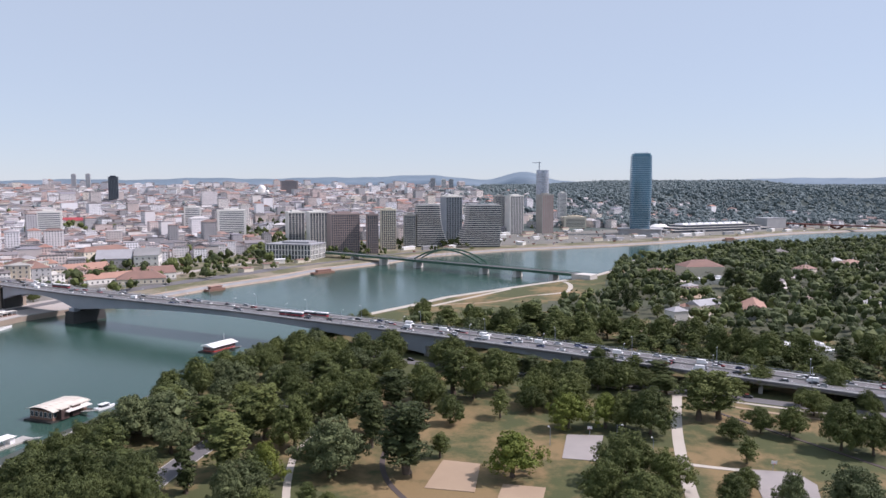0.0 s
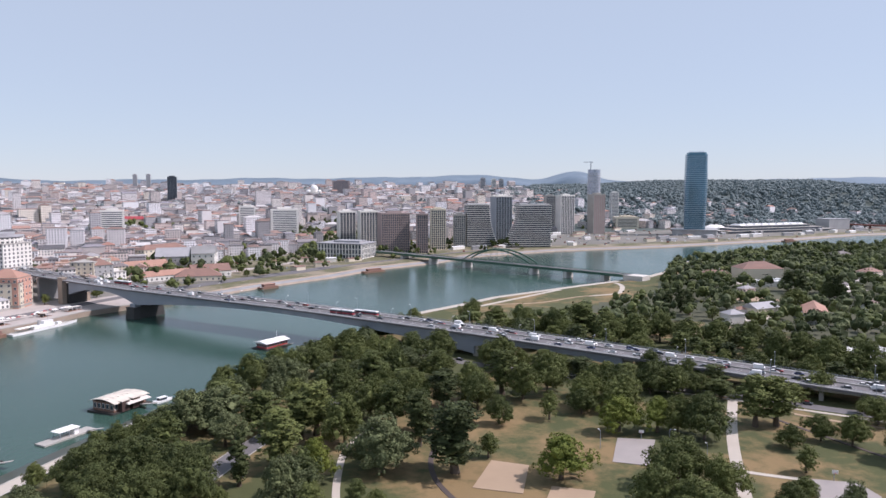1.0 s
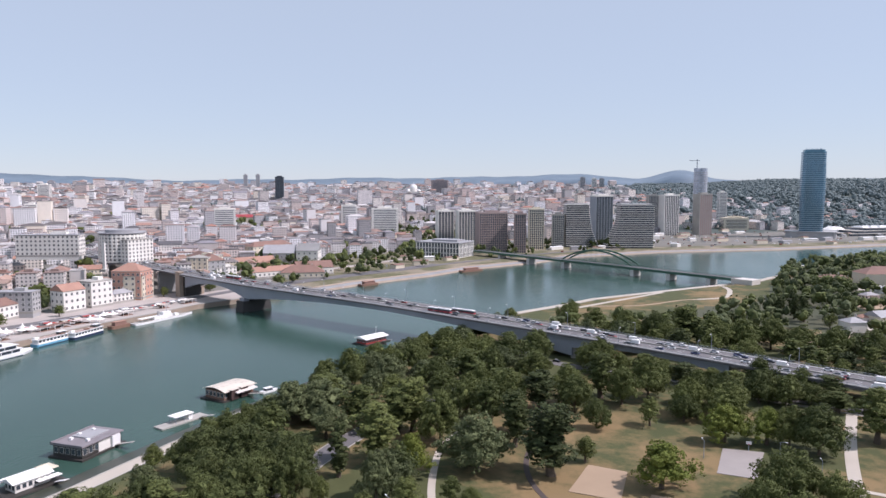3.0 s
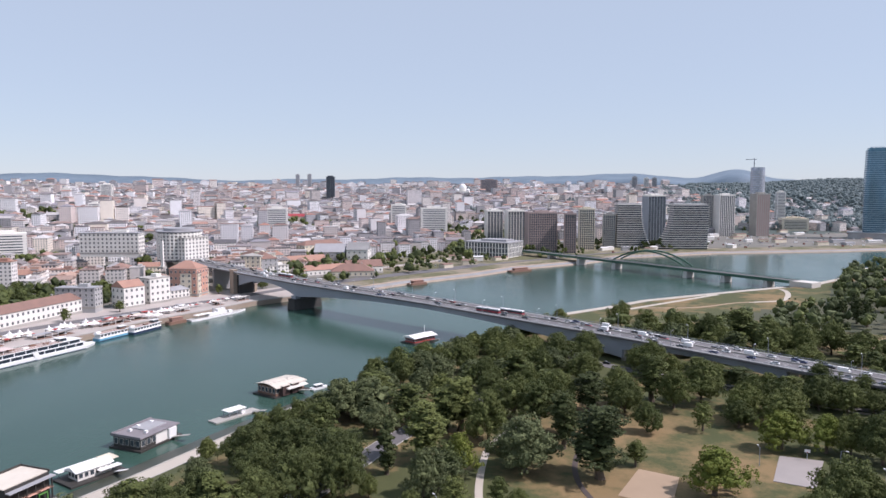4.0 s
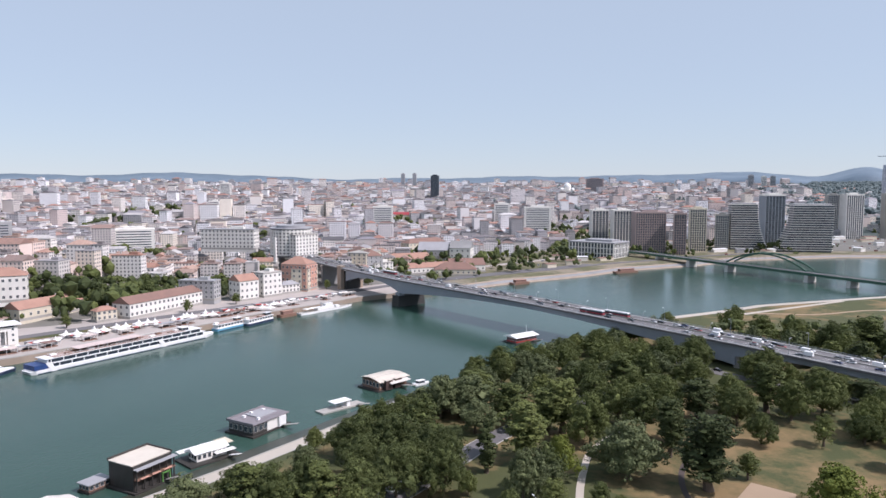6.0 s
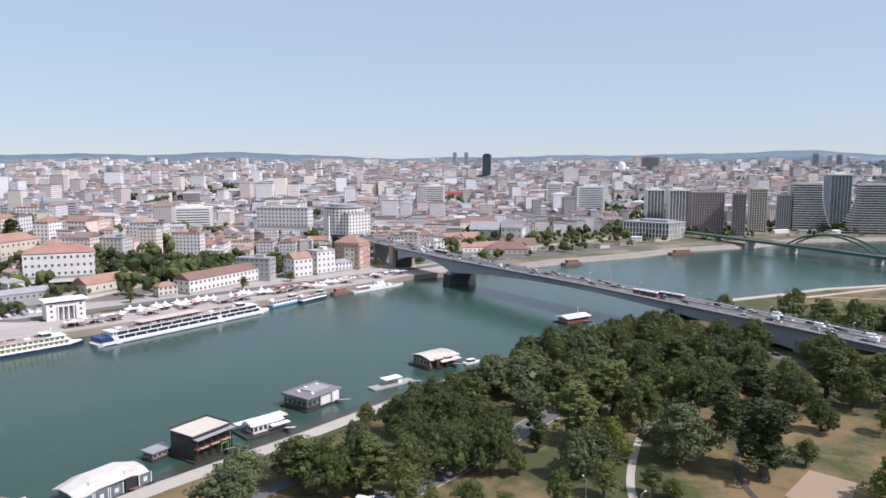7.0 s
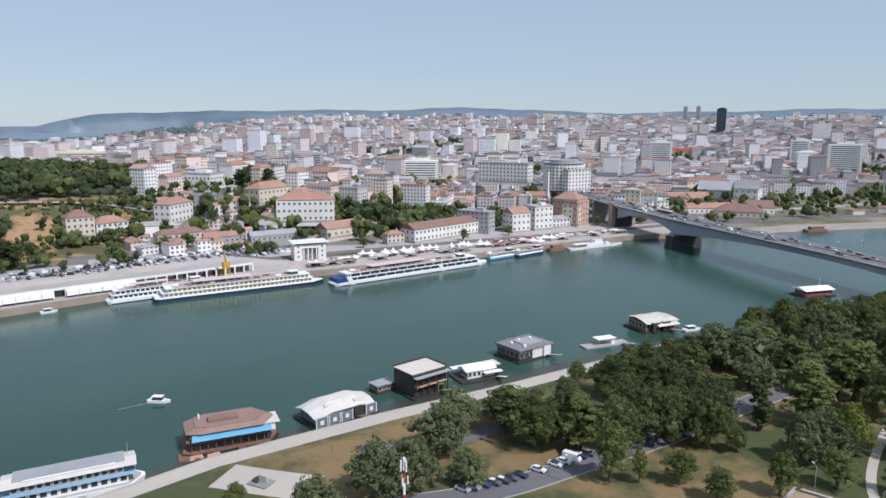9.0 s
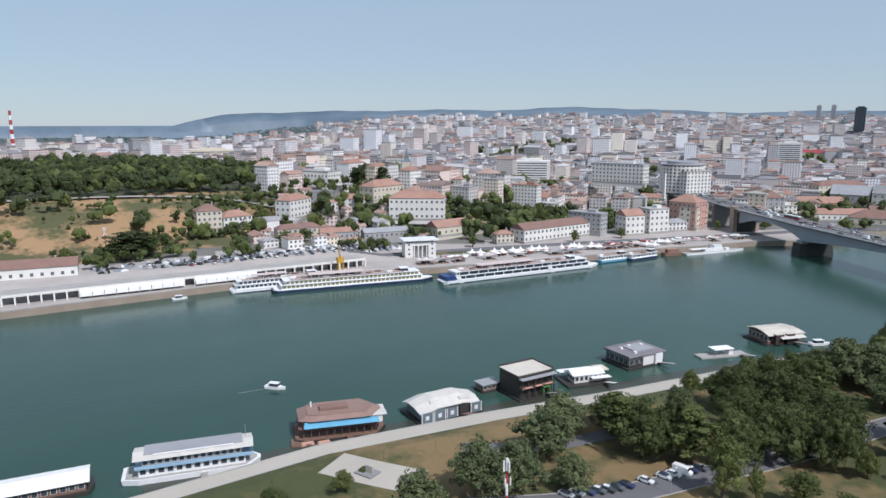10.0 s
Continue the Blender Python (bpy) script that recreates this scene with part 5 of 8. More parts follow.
def fill_park():
    g = random.Random(31)
    for x, y in scatter(FOREST_A, 15, g, lambda x, y: clear_spot(x, y, 12)):
        plant(g.choice(("broad", "broad", "willow", "tall")), x, y, g.uniform(10, 14.5), g.uniform(14, 19))
    near = scatter(FOREST_C, 12.0, g, lambda x, y: math.hypot(x, y) < 640 and x < 0.75 * y and clear_spot(x, y, 10) and noise.noise(Vector((x * .016, y * .016, 2))) > -0.34)
    near.sort(key=lambda p: math.hypot(*p))
    for x, y in near[:270 - len(PLANTED)]:
        plant(g.choice(("broad", "broad", "tall", "dark", "willow", "tall")), x, y, g.uniform(10, 17), g.uniform(11, 16), "far bank trees")
    rest = [(x, y, 4.5) for x, y in near if (x, y) not in set(PLANTED)]
    rest += [(x, y, 4.5) for x, y in scatter(FOREST_C, 10.0, g, lambda x, y: math.hypot(x, y) >= 640 and x < 0.75 * y and clear_spot(x, y, 8) and noise.noise(Vector((x * .018, y * .018, 2))) > -0.22)]
    woods("far_bank_woods", "green trees along the far river bank", rest, 9, 17, [M_LEAF, M_LEAF_GREY, M_LEAF, M_LEAF_DARK], 8, 70)


for i in range(13):
    plant(("broad", "dark", "broad", "tall")[i % 4], *deck(14 + 11 * i, -9 - 3 * (i % 3)), 11.5 - 0.25 * i + rng.uniform(-1, 1), rng.uniform(13, 17), "trees below the bridge")
for i in range(22):
    plant(("broad", "broad", "dark")[i % 3], *deck(-40 + 13 * i, DECK_W + 9 + 4 * (i % 2)), rng.uniform(8.5, 12), rng.uniform(12, 16), "trees beyond the bridge")
for i in range(7):
    plant("broad", *deck(165 + 27 * i, -8), rng.uniform(7, 10), rng.uniform(9, 12), "trees below the bridge")
fill_park()
gp = random.Random(62)
for i, (x, y) in enumerate(offset(dense([p for p in WEST if 190 < p[1] < 505], 9.5), -15.5)):
    if y > 207:
        plant(("broad", "willow", "broad", "shade", "willow")[i % 5], x + gp.uniform(-2, 4), y + gp.uniform(-2, 2), gp.uniform(5.5, 8.5), gp.uniform(9.5, 13.5), "promenade trees")
for x, y in offset(dense([p for p in WEST if 190 < p[1] < 505], 18), -26):
    if y > 214:
        plant(gp.choice(("broad", "willow", "shade", "broad")), x + gp.uniform(-2, 2), y + gp.uniform(-3, 3), gp.uniform(10, 13.5), gp.uniform(13, 17), "promenade trees")
for x, y, n in ((-20, 478, 5), (25, 505, 6), (70, 520, 8), (120, 560, 8), (150, 440, 6)):
    for i in range(n):
        plant("bush", x + rng.uniform(-16, 16), y + rng.uniform(-8, 8), rng.uniform(2.5, 5), rng.uniform(5, 9), "park shrubs")


# ---- paths, courts and roads ----
def path(name, line, width, mat, label, category, lift=0.1, gap=6):
    return structure(name, ribbon(Solid(), smooth_line(line, gap), width, lift, 0, None, 0.3), [mat], label, category)


M_CYCLE = surf("brown_tarmac", (0.085, 0.065, 0.06), (0.06, 0.047, 0.043), 0.1, 1.5)
M_SAND = surf("sand", (0.38, 0.28, 0.19), (0.30, 0.22, 0.15), 0.06, 1.2)
M_COURT = surf("court_concrete", (0.33, 0.30, 0.285), (0.25, 0.23, 0.22), 0.08, 1.0)
path("footpath", [(74, 190), (77, 212), (86, 250), (95, 282), (110, 326)], 4.2, M_PAVE_LIGHT, "pale concrete park footpath", "path")
path("footpath", [(-30, 165), (-35, 180), (-43, 194), (-48, 208), (-52, 231), (-54, 252), (-48, 275)], 2.5, M_PAVE_LIGHT, "pale curving park footpath", "path")
path("footpath", [(104, 234), (95, 236), (84, 240)], 2.4, M_PAVE_LIGHT, "short pale footpath to the ball court", "path", 0.13)
path("footpath", [(112, 318), (135, 300), (170, 282)], 2.2, M_SAND, "narrow sandy footpath", "path")
path("footpath", [(112, 308), (130, 275), (150, 240), (165, 210)], 1.6, M_CYCLE, "narrow dark path across the lawn", "path", 0.14)
path("cycle_path", [(6, 180), (-4, 199), (-11, 210), (-19, 226), (-22, 244), (-20, 262)], 1.9, M_CYCLE, "dark brown curving cycle path", "path")
PARK_ROAD = [(-136, 88), (-117, 122), (-112.5, 133), (-109, 148), (-105, 166), (-100, 186), (-95, 218), (-91, 246), (-85, 268), (-74, 296), (-66, 330)]
path("park_road", PARK_ROAD, 8.5, M_ASPHALT, "grey asphalt park road lined with parked cars", "road", 0.12)
for side in (-4.35, 4.35):
    structure("kerb", ribbon(Solid(), offset(smooth_line(PARK_ROAD, 6), side), 0.3, 0.24, 0, None, 0.4), [M_CONC], "pale concrete kerb beside the park road", "kerb")
path("park_lane", [(-158, 118), (-146, 133), (-141, 148), (-139, 162), (-131, 182)], 6, M_ASPHALT, "short asphalt lane to the promenade", "road", 0.15)
path("street", [(-60, 425), (-44, 407), (-27, 390), (20, 368), (42, 355), (77, 346), (112, 331), (155, 308), (187, 293), (260, 258), (400, 190)], 8, M_ASPHALT, "asphalt street below the bridge ramp", "road", 0.12)
path("pavement", [(42, 347), (77, 338), (112, 323), (155, 300), (187, 285), (260, 250)], 2.2, M_PAVE_LIGHT, "pale pavement beside the street", "pavement", 0.16)
path("footpath", [(-10, 575), (8, 600), (63, 676), (110, 735), (122, 740), (130, 715), (121, 668), (112, 650), (85, 637)], 4.5, M_PAVE_LIGHT, "looping pale path on the river lawn", "path", 0.1)
path("footpath", [(0, 582), (8, 586), (41, 594), (74, 632), (90, 640)], 3.0, M_SAND, "sandy path across the river lawn", "path", 0.14)
path("plaza", [(-178, 78), (-160, 88), (-148, 96)], 13, M_PAVE_LIGHT, "pale paved square by the promenade", "pavement", 0.08)


M_WET = surf("wet_stone", (0.062, 0.058, 0.040), (0.030, 0.046, 0.034), 0.12, 0.7, rough=0.35, bump=0.4)
apron = smooth_line(offset([p for p in WEST if 30 < p[1] < 520], 4.0), 9)
apron = [(x + 1.0 * math.sin(.31 * i), y + .8 * math.sin(.17 * i)) for i, (x, y) in enumerate(apron)]
structure("stone_apron", ribbon(Solid(), apron, 9.0, 0.06, 0, 0.0), [M_WET], "dark wet stone apron at the waterline", "river bank")


def patch(name, ring, mat, label, category, lift=0.09):
    z = 4.62
    return structure(name, Solid().prism(ring, z - 0.4, z + lift + 0.1), [mat], label, category)


patch("ball_court", [(48.3, 269.6), (62.3, 268.4), (54.5, 242.4), (42.4, 245.1)][::-1], M_COURT, "worn pale grey ball court", "court")
patch("ball_court", [(104.5, 234.8), (119.1, 232.4), (121, 222), (111.8, 200), (96, 200)][::-1], M_COURT, "cracked concrete basketball court", "court")
patch("sand_court", [(0, 243.5), (13, 239.8), (10, 216.6), (-6, 220)][::-1], M_SAND, "bare sandy playing ground", "court")
patch("sand_court", [(19.5, 223), (33, 220), (29.4, 206), (15.8, 208)][::-1], M_SAND, "bare sandy playing ground", "court")
patch("sand_court", [(-59, 185.7), (-46.2, 187.5), (-44.9, 172), (-58.6, 170)][::-1], M_SAND, "sand playground with a timber kerb", "court")
for x, y, w, d, r_, m_ in ((190, 534, 34, 22, 20, M_PAVE_LIGHT), (228, 630, 36, 26, 10, M_SAND), (276, 736, 66, 14, 6, M_PAVE_LIGHT), (331, 684, 44, 16, 8, M_PAVE), (402, 770, 50, 24, 12, M_PAVE), (500, 850, 60, 26, 20, M_PAVE), (600, 985, 60, 30, 25, M_PAVE_LIGHT)):
    structure("yard", Solid().box(x, y, 4.3, w, d, 0.6, r_), [m_], "pale dusty yard between houses and trees", "yard")
patch("parking_lot", [(130, 467), (172, 467), (180, 494), (148, 505)], M_SAND, "sandy parking lot among trees", "parking")
for a, b in (((-59.4, 186.3), (-46.0, 188.0)), ((-46.0, 188.0), (-44.6, 170)), ((-59.4, 186.3), (-59.0, 170))):
    v = Vector(b) - Vector(a)
    k = thing("timber_kerb", "weathered timber kerb round a sand playground", "kerb", (a[0] + b[0]) / 2, (a[1] + b[1]) / 2, 4.6, math.degrees(math.atan2(v.y, v.x)))
    part("beam", Solid().box(0, 0, 0, v.length, 0.6, 0.7), [M_CONC], k)
    part("top_board", Solid().box(0, 0, 0.7, v.length, 0.9, 0.12), [M_PAVE], k)


def hoop(x, y, rot):
    t = thing("basketball_hoop", "basketball hoop with a white board on a steel post", "hoop", x, y, 4.7, rot)
    part("post", Solid().tube((0, 0, 0), (0, 0, 3.4), 0.12), [M_STEEL_GREY], t)
    part("arm", Solid().tube((0, 0, 3.3), (0.9, 0, 3.4), 0.08), [M_STEEL_GREY], t)
    part("backboard", Solid().box(0.95, 0, 2.9, 0.08, 1.8, 1.1), [M_WHITEPAINT], t)
    part("rim", Solid().box(1.25, 0, 3.0, 0.5, 0.5, 0.05), [M_RED], t)


hoop(112, 233.5, -100)
hoop(57, 268.5, -100)


def lamp_post(x, y, h, rot, group="street lamps", z=4.6):
    t = thing("street_lamp", "slim grey steel street lamp with a short arm", "street lamp", x, y, z, rot, group)
    part("pole", Solid().tube((0, 0, 0), (0, 0, h), 0.14, 0.08, 6), [M_STEEL_GREY], t)
    part("arm", Solid().tube((0, 0, h), (1.6, 0, h + 0.3), 0.07, 0.05, 5), [M_STEEL_GREY], t)
    part("lamp_head", Solid().box(1.9, 0, h + 0.2, 0.9, 0.35, 0.18), [M_WHITEPAINT], t)


for i in range(24):
    q = -560 + 42 * i
    for side, turn in ((0.9, 90), (DECK_W - 0.9, -90)):
        lamp_post(*deck(q, side), 8.0, ROT + turn, "bridge lamps", deck_z(q) + 0.2)
for x, y in ((40, 258), (66, 262), (75, 246), (-105, 146), (-82, 222), (-40, 188), (-56, 190), (90, 296)):
    lamp_post(x, y, 6.5, rng.uniform(0, 360), "park lamps")


# ---- floating restaurants ----
def hull_ring(l, w, bow=0.12, stern=0.04):
    b, s = l * bow, l * stern
    return [(-l / 2, -w * .38), (-l / 2 + s, -w / 2), (l / 2 - b, -w / 2), (l / 2, -w * .08), (l / 2, w * .08), (l / 2 - b, w / 2), (-l / 2 + s, w / 2), (-l / 2, w * .38)]


def glazed(t, l, w, z, h, n, m, mat=None, frame=None):
    """A storey: walls with a row of single windows all round."""
    part("wall", Solid().box(0, 0, z, l, w, h), [mat or M_WHITEPAINT], t)
    frame = frame or M_WHITE
    case = Solid().box(0, 0, -0.12, l / n * 0.72, 0.12, h * 0.5 + 0.24).mesh("window", [frame])
    case2 = Solid().box(0, 0, -0.12, 0.12, w / m * 0.7, h * 0.5 + 0.24).mesh("window", [frame])
    pane = Solid().box(0, 0, 0, l / n * 0.62, 0.2, h * 0.5).mesh("pane", [M_GLASS])
    pane2 = Solid().box(0, 0, 0, 0.2, w / m * 0.6, h * 0.5).mesh("pane", [M_GLASS])
    for i in range(n):
        for sgn in (-1, 1):
            o = part("window", case, None, t)
            part("pane", pane, None, o)
            o.location = (-l / 2 + l * (i + .5) / n, sgn * w / 2, z + h * 0.3)
    for i in range(m):
        for sgn in (-1, 1):
            o = part("window", case2, None, t)
            part("pane", pane2, None, o)
            o.location = (sgn * l / 2, -w / 2 + w * (i + .5) / m, z + h * 0.3)


def rail_round(t, l, w, z, mat):
    s = Solid()
    for zz in (0.5, 1.0):
        for sgn in (-1, 1):
            s.box(0, sgn * w / 2, z + zz, l, 0.07, 0.07)
            s.box(sgn * l / 2, 0, z + zz, 0.07, w, 0.07)
    for i in range(int(l / 2) + 1):
        for sgn in (-1, 1):
            s.box(-l / 2 + l * i / int(l / 2), sgn * w / 2, z, 0.07, 0.07, 1.05)
    part("railing", s, [mat], t)


def gangway(t, x, y0, y1, z0=1.2, z1=3.0, w=1.8, mat=None):
    part("gangway", Solid().add([(x - w / 2, y0, z0), (x + w / 2, y0, z0), (x + w / 2, y1, z1), (x - w / 2, y1, z1), (x - w / 2, y0, z0 - .2), (x + w / 2, y0, z0 - .2), (x + w / 2, y1, z1 - .2), (x - w / 2, y1, z1 - .2)],
                                [(0, 1, 2, 3), (7, 6, 5, 4), (0, 4, 5, 1), (1, 5, 6, 2), (2, 6, 7, 3), (3, 7, 4, 0)]), [mat or M_CONC], t)


M_OFFWHITE = surf("weathered_white_roof", (0.64, 0.61, 0.56), (0.52, 0.49, 0.45), 0.25, 1.5, rough=0.7)
M_RUSTROOF = surf("faded_brown_roof", (0.30, 0.20, 0.165), (0.23, 0.145, 0.12), 0.3, 1.5, bump=0.4)
M_PALEBLUE = surf("pale_blue_paint", (0.34, 0.50, 0.64), (0.28, 0.42, 0.55), 0.2, 1.5, rough=0.5, bump=0.05)


def ship_restaurant():
    t = thing("restaurant_ship", "long white two-deck restaurant ship with a grey roof", "ship", -199, 51, 0, 73.5, "floating restaurants")
    part("hull", Solid().prism(hull_ring(37, 10, .1, .12), -0.8, 1.6, top_scale=1.03), [M_WHITEPAINT], t)
    part("deck", Solid().prism(hull_ring(36, 9.6, .1, .12), 1.6, 1.75), [M_CONC], t)
    glazed(t, 29, 7.6, 1.75, 2.6, 12, 3)
    part("upper_deck", Solid().box(0.6, 0, 4.35, 32, 9.6, 0.25), [M_PALEBLUE], t, "pale blue deck edge")
    part("parapet", Solid().box(0.6, -4.75, 4.6, 32, 0.12, 0.8).box(0.6, 4.75, 4.6, 32, 0.12, 0.8).box(16.5, 0, 4.6, 0.12, 9.5, 0.8), [M_PALEBLUE], t)
    glazed(t, 27, 7.4, 4.6, 2.3, 14, 3, M_GREYWALL)
    part("roof", Solid().hip(0.5, 0, 6.95, 32, 9.0, 0.7, ridge=33, over=0.3), [M_OFFWHITE], t, "weathered pale sheet roof")
    part("roof_panel", Solid().box(0.5, 0.9, 7.2, 27, 6.0, 0.62), [M_GREYROOF], t, "raised grey roof panel")
    part("roof_light", Solid().box(0.5, -2.6, 7.45, 22, 0.5, 0.25), [M_WHITEPAINT], t)
    part("mast", Solid().tube((15, 2, 7), (15, 2, 11), 0.08), [M_STEEL_GREY], t)
    gangway(t, 3, -5, -12)
    part("bollard", Solid().tube((-14, 3, 1.7), (-14, 3, 2.6), 0.25), [M_BLACK], t)


def roofed_boat():
    t = thing("houseboat", "white-roofed restaurant raft with brown walls", "houseboat", -208, 14, 0, 80, "floating restaurants")
    part("pontoon", Solid().prism(hull_ring(24, 11, .05), -0.8, 1.0), [M_BLACK], t)
    glazed(t, 20, 9, 1.0, 2.8, 9, 4, M_WOOD)
    part("roof", Solid().hip(0, 0, 3.85, 21, 10, 1.3, ridge=22), [M_CANVAS], t)


def brown_boat():
    t = thing("houseboat", "two-deck wooden restaurant boat, brown roof and blue awning", "houseboat", -198.5, 98, 0, 70, "floating restaurants")
    part("pontoon", Solid().prism(hull_ring(30, 15, .12, .1), -0.8, 0.9), [M_BLACK], t)
    part("deck", Solid().prism(hull_ring(29, 14.4, .12, .1), 0.9, 1.1), [M_WOOD], t)
    glazed(t, 23, 10.5, 1.1, 2.7, 10, 4, M_BLACK, M_WOOD)
    part("upper_deck", Solid().prism(hull_ring(27, 13, .12, .12), 3.8, 4.1), [M_WOOD], t)
    rail_round(t, 24, 12.4, 4.1, M_WHITEPAINT)
    glazed(t, 21, 9.6, 4.1, 2.6, 9, 4, M_WHITE)
    part("awning", Solid().add([(-11.5, -5.0, 6.6), (11.5, -5.0, 6.6), (12, -8.0, 5.2), (-12, -8.0, 5.2), (-11.5, -5.0, 6.5), (11.5, -5.0, 6.5), (12, -8.0, 5.1), (-12, -8.0, 5.1)],
                               [(0, 1, 2, 3), (7, 6, 5, 4), (3, 2, 6, 7), (0, 3, 7, 4), (1, 5, 6, 2)]), [M_LIGHTBLUE], t, "bright blue canvas awning")
    ring = hull_ring(27, 13.5, .15, .15)
    part("roof", Solid().prism(ring, 6.8, 8.0, top_scale=0.8).prism([(x * .78, y * .78) for x, y in ring], 8.0, 8.3), [M_RUSTROOF], t, "weathered brown roof")
    part("roof_lantern", Solid().box(-2, -0.6, 8.3, 9, 3.6, 0.9), [M_BROWNROOF], t, "dark raised roof hatch")
    part("end_room", Solid().box(11.6, -2.5, 4.1, 3.4, 6.5, 2.5), [M_WHITE], t, "white end room")
    part("end_roof", Solid().box(12.4, -2, 6.62, 4.6, 8.5, .2), [M_OFFWHITE], t)
    for x, y in ((-11, -8.2), (-6, -8.6), (11, -8.0)):
        part("life_raft", Solid().box(x, y, 0.1, 4.2, 1.5, .8, 8, taper=.85), [M_PINK], t, "faded orange life raft")
    for i in range(11):
        part("gallery_post", Solid().box(-12 + 2.4 * i, -6.4, 1.1, .18, .18, 2.7), [M_WOOD], t)
    part("chimney", Solid().tube((-9, 2, 8), (-9, 2, 10), 0.3), [M_WHITEPAINT], t)
    gangway(t, 2, -7, -13, mat=M_WOOD)
    for x in (-13, -7, -2, 9, 13):
        part("rubber_fender", Solid().tube((x, -7.4, 0.1), (x + 1.6, -7.4, 0.1), 0.45), [M_RUBBER], t)
    part("side_raft", Solid().box(-13, -6.5, -0.3, 6, 5, 0.9), [M_WOOD], t)


def shell_boat():
    t = thing("houseboat", "party raft under a white folded membrane roof", "houseboat", -191.5, 134, 0, 85, "floating restaurants")
    part("pontoon", Solid().box(0, 0, -0.8, 25, 15, 1.6), [M_BLACK], t)
    part("hall", Solid().box(0, 0, 0.8, 21, 12, 3.4), [M_SLATE], t)
    n, pts = 7, []
    for i in range(n + 1):
        k = i / n
        x = -12.2 + 24.4 * k
        top = 4.2 + 3.0 * math.sin(math.pi * (0.1 + 0.8 * k)) + (0.5 if i in (2, 5) else 0)
        for y, f in ((-6.8, .70), (-2.4, .96), (2.4, 1.0), (7.2, .72)):
            pts.append((x + (1.2 if i == 0 else -1.2 if i == n else 0) * (1 - f), y, top * f))
    m = len(pts)
    pts += [(x, y, z - 0.3) for x, y, z in pts]
    s = Solid()
    s.add(pts, [(4 * i + j, 4 * i + 4 + j, 4 * i + 5 + j, 4 * i + 1 + j) for i in range(n) for j in range(3)] + [(m + 4 * i + 1 + j, m + 4 * i + 5 + j, m + 4 * i + 4 + j, m + 4 * i + j) for i in range(n) for j in range(3)]
          + [(4 * i, m + 4 * i, m + 4 * i + 4, 4 * i + 4) for i in range(n)] + [(4 * i + 7, m + 4 * i + 7, m + 4 * i + 3, 4 * i + 3) for i in range(n)]
          + [(j + 1, m + j + 1, m + j, j) for j in range(3)] + [(4 * n + j, m + 4 * n + j, m + 4 * n + j + 1, 4 * n + j + 1) for j in range(3)])
    for x, y, w, d in ((-4, -3, 7, 2.2), (6, -4.5, 5, 2)):
        part("roof_fold", Solid().box(x, y, 5.2, w, d, 1.3, 8, taper=.8), [M_OFFWHITE], t)
    part("membrane_roof", s, [M_OFFWHITE], t, "white folded membrane roof")
    for i in range(5):
        if i == 3:
            part("doorway", Solid().box(-9.6 + 4.8 * i, -7.0, 0.8, 3.8, 0.5, 3.6), [M_BLACK], t)
            continue
        x = -9.6 + 4.8 * i
        p = part("wall_panel", Solid().box(x, -7.0, 0.6, 4.4, 0.4, 3.6 + 0.3 * (i % 2)), [M_SLATE], t, "blue-grey panel with a white frame")
        for dx in (-2.1, 2.1):
            part("panel_frame", Solid().box(x + dx, -7.25, 0.6, 0.3, 0.1, 3.7), [M_WHITEPAINT], p)
        part("panel_window", Solid().box(x, -7.25, 1.8, 1.3, 0.12, 1.4), [M_WHITEPAINT], p)
    gangway(t, 5, -7, -13, mat=M_BROWNROOF, w=3)


def dark_boat():
    t = thing("houseboat", "black timber club raft with a sand-coloured roof deck", "houseboat", -188.5, 171, 0, 86, "floating restaurants")
    part("pontoon", Solid().box(0, 0, -0.8, 18, 14.5, 1.5), [M_BLACK], t)
    part("wall", Solid().box(-0.3, 0.6, 0.7, 15.5, 12, 8.4), [M_BLACK], t)
    for i in range(6):
        part("post", Solid().box(-7.6 + 3.0 * i, -6.6, 0.7, 0.35, 0.35, 7.4), [M_BLACK], t)
    part("gallery", Solid().box(0, -6.2, 4.4, 15.5, 1.8, 0.25), [M_WOOD], t)
    part("gallery_roof", Solid().box(0.2, -6.3, 7.9, 16.4, 2.4, 0.3), [M_GREYROOF], t)
    part("roof_deck", Solid().box(-0.3, 0.9, 9.1, 15.8, 11.6, 0.3), [M_CREAMROOF], t, "sand-coloured roof deck")
    part("parapet", Solid().box(-0.3, 6.8, 9.1, 16, 0.3, 1.0).box(7.7, 0.6, 9.1, 0.3, 12, 0.8), [M_BLACK], t)
    part("portal", Solid().box(2.2, -7.0, 0.7, 0.4, 0.5, 3.2).box(5.2, -7.0, 0.7, 0.4, 0.5, 3.2).box(3.7, -7.0, 3.5, 3.4, 0.5, 0.5), [surf("green_paint", (0.10, 0.26, 0.06), (0.07, 0.18, 0.05))], t, "green entrance portal")
    for i in range(3):
        part("awning", Solid().box(-5 + 4.6 * i, -7.2, 4.75, 3.2, 0.7, 0.3), [M_PINK], t, "orange shop awning")
    gangway(t, 4, -7, -12)
    u = thing("houseboat", "small flat-roofed red raft beside the black one", "houseboat", -199, 160.5, 0, 86, "floating restaurants")
    part("pontoon", Solid().box(0, 0, -0.6, 8.6, 6, 1.2), [M_BLACK], u)
    glazed(u, 7.6, 5, 0.6, 2.3, 4, 3, M_WOOD)
    part("roof", Solid().box(0, 0, 2.9, 8.8, 6.2, 0.35), [M_GREYROOF], u)


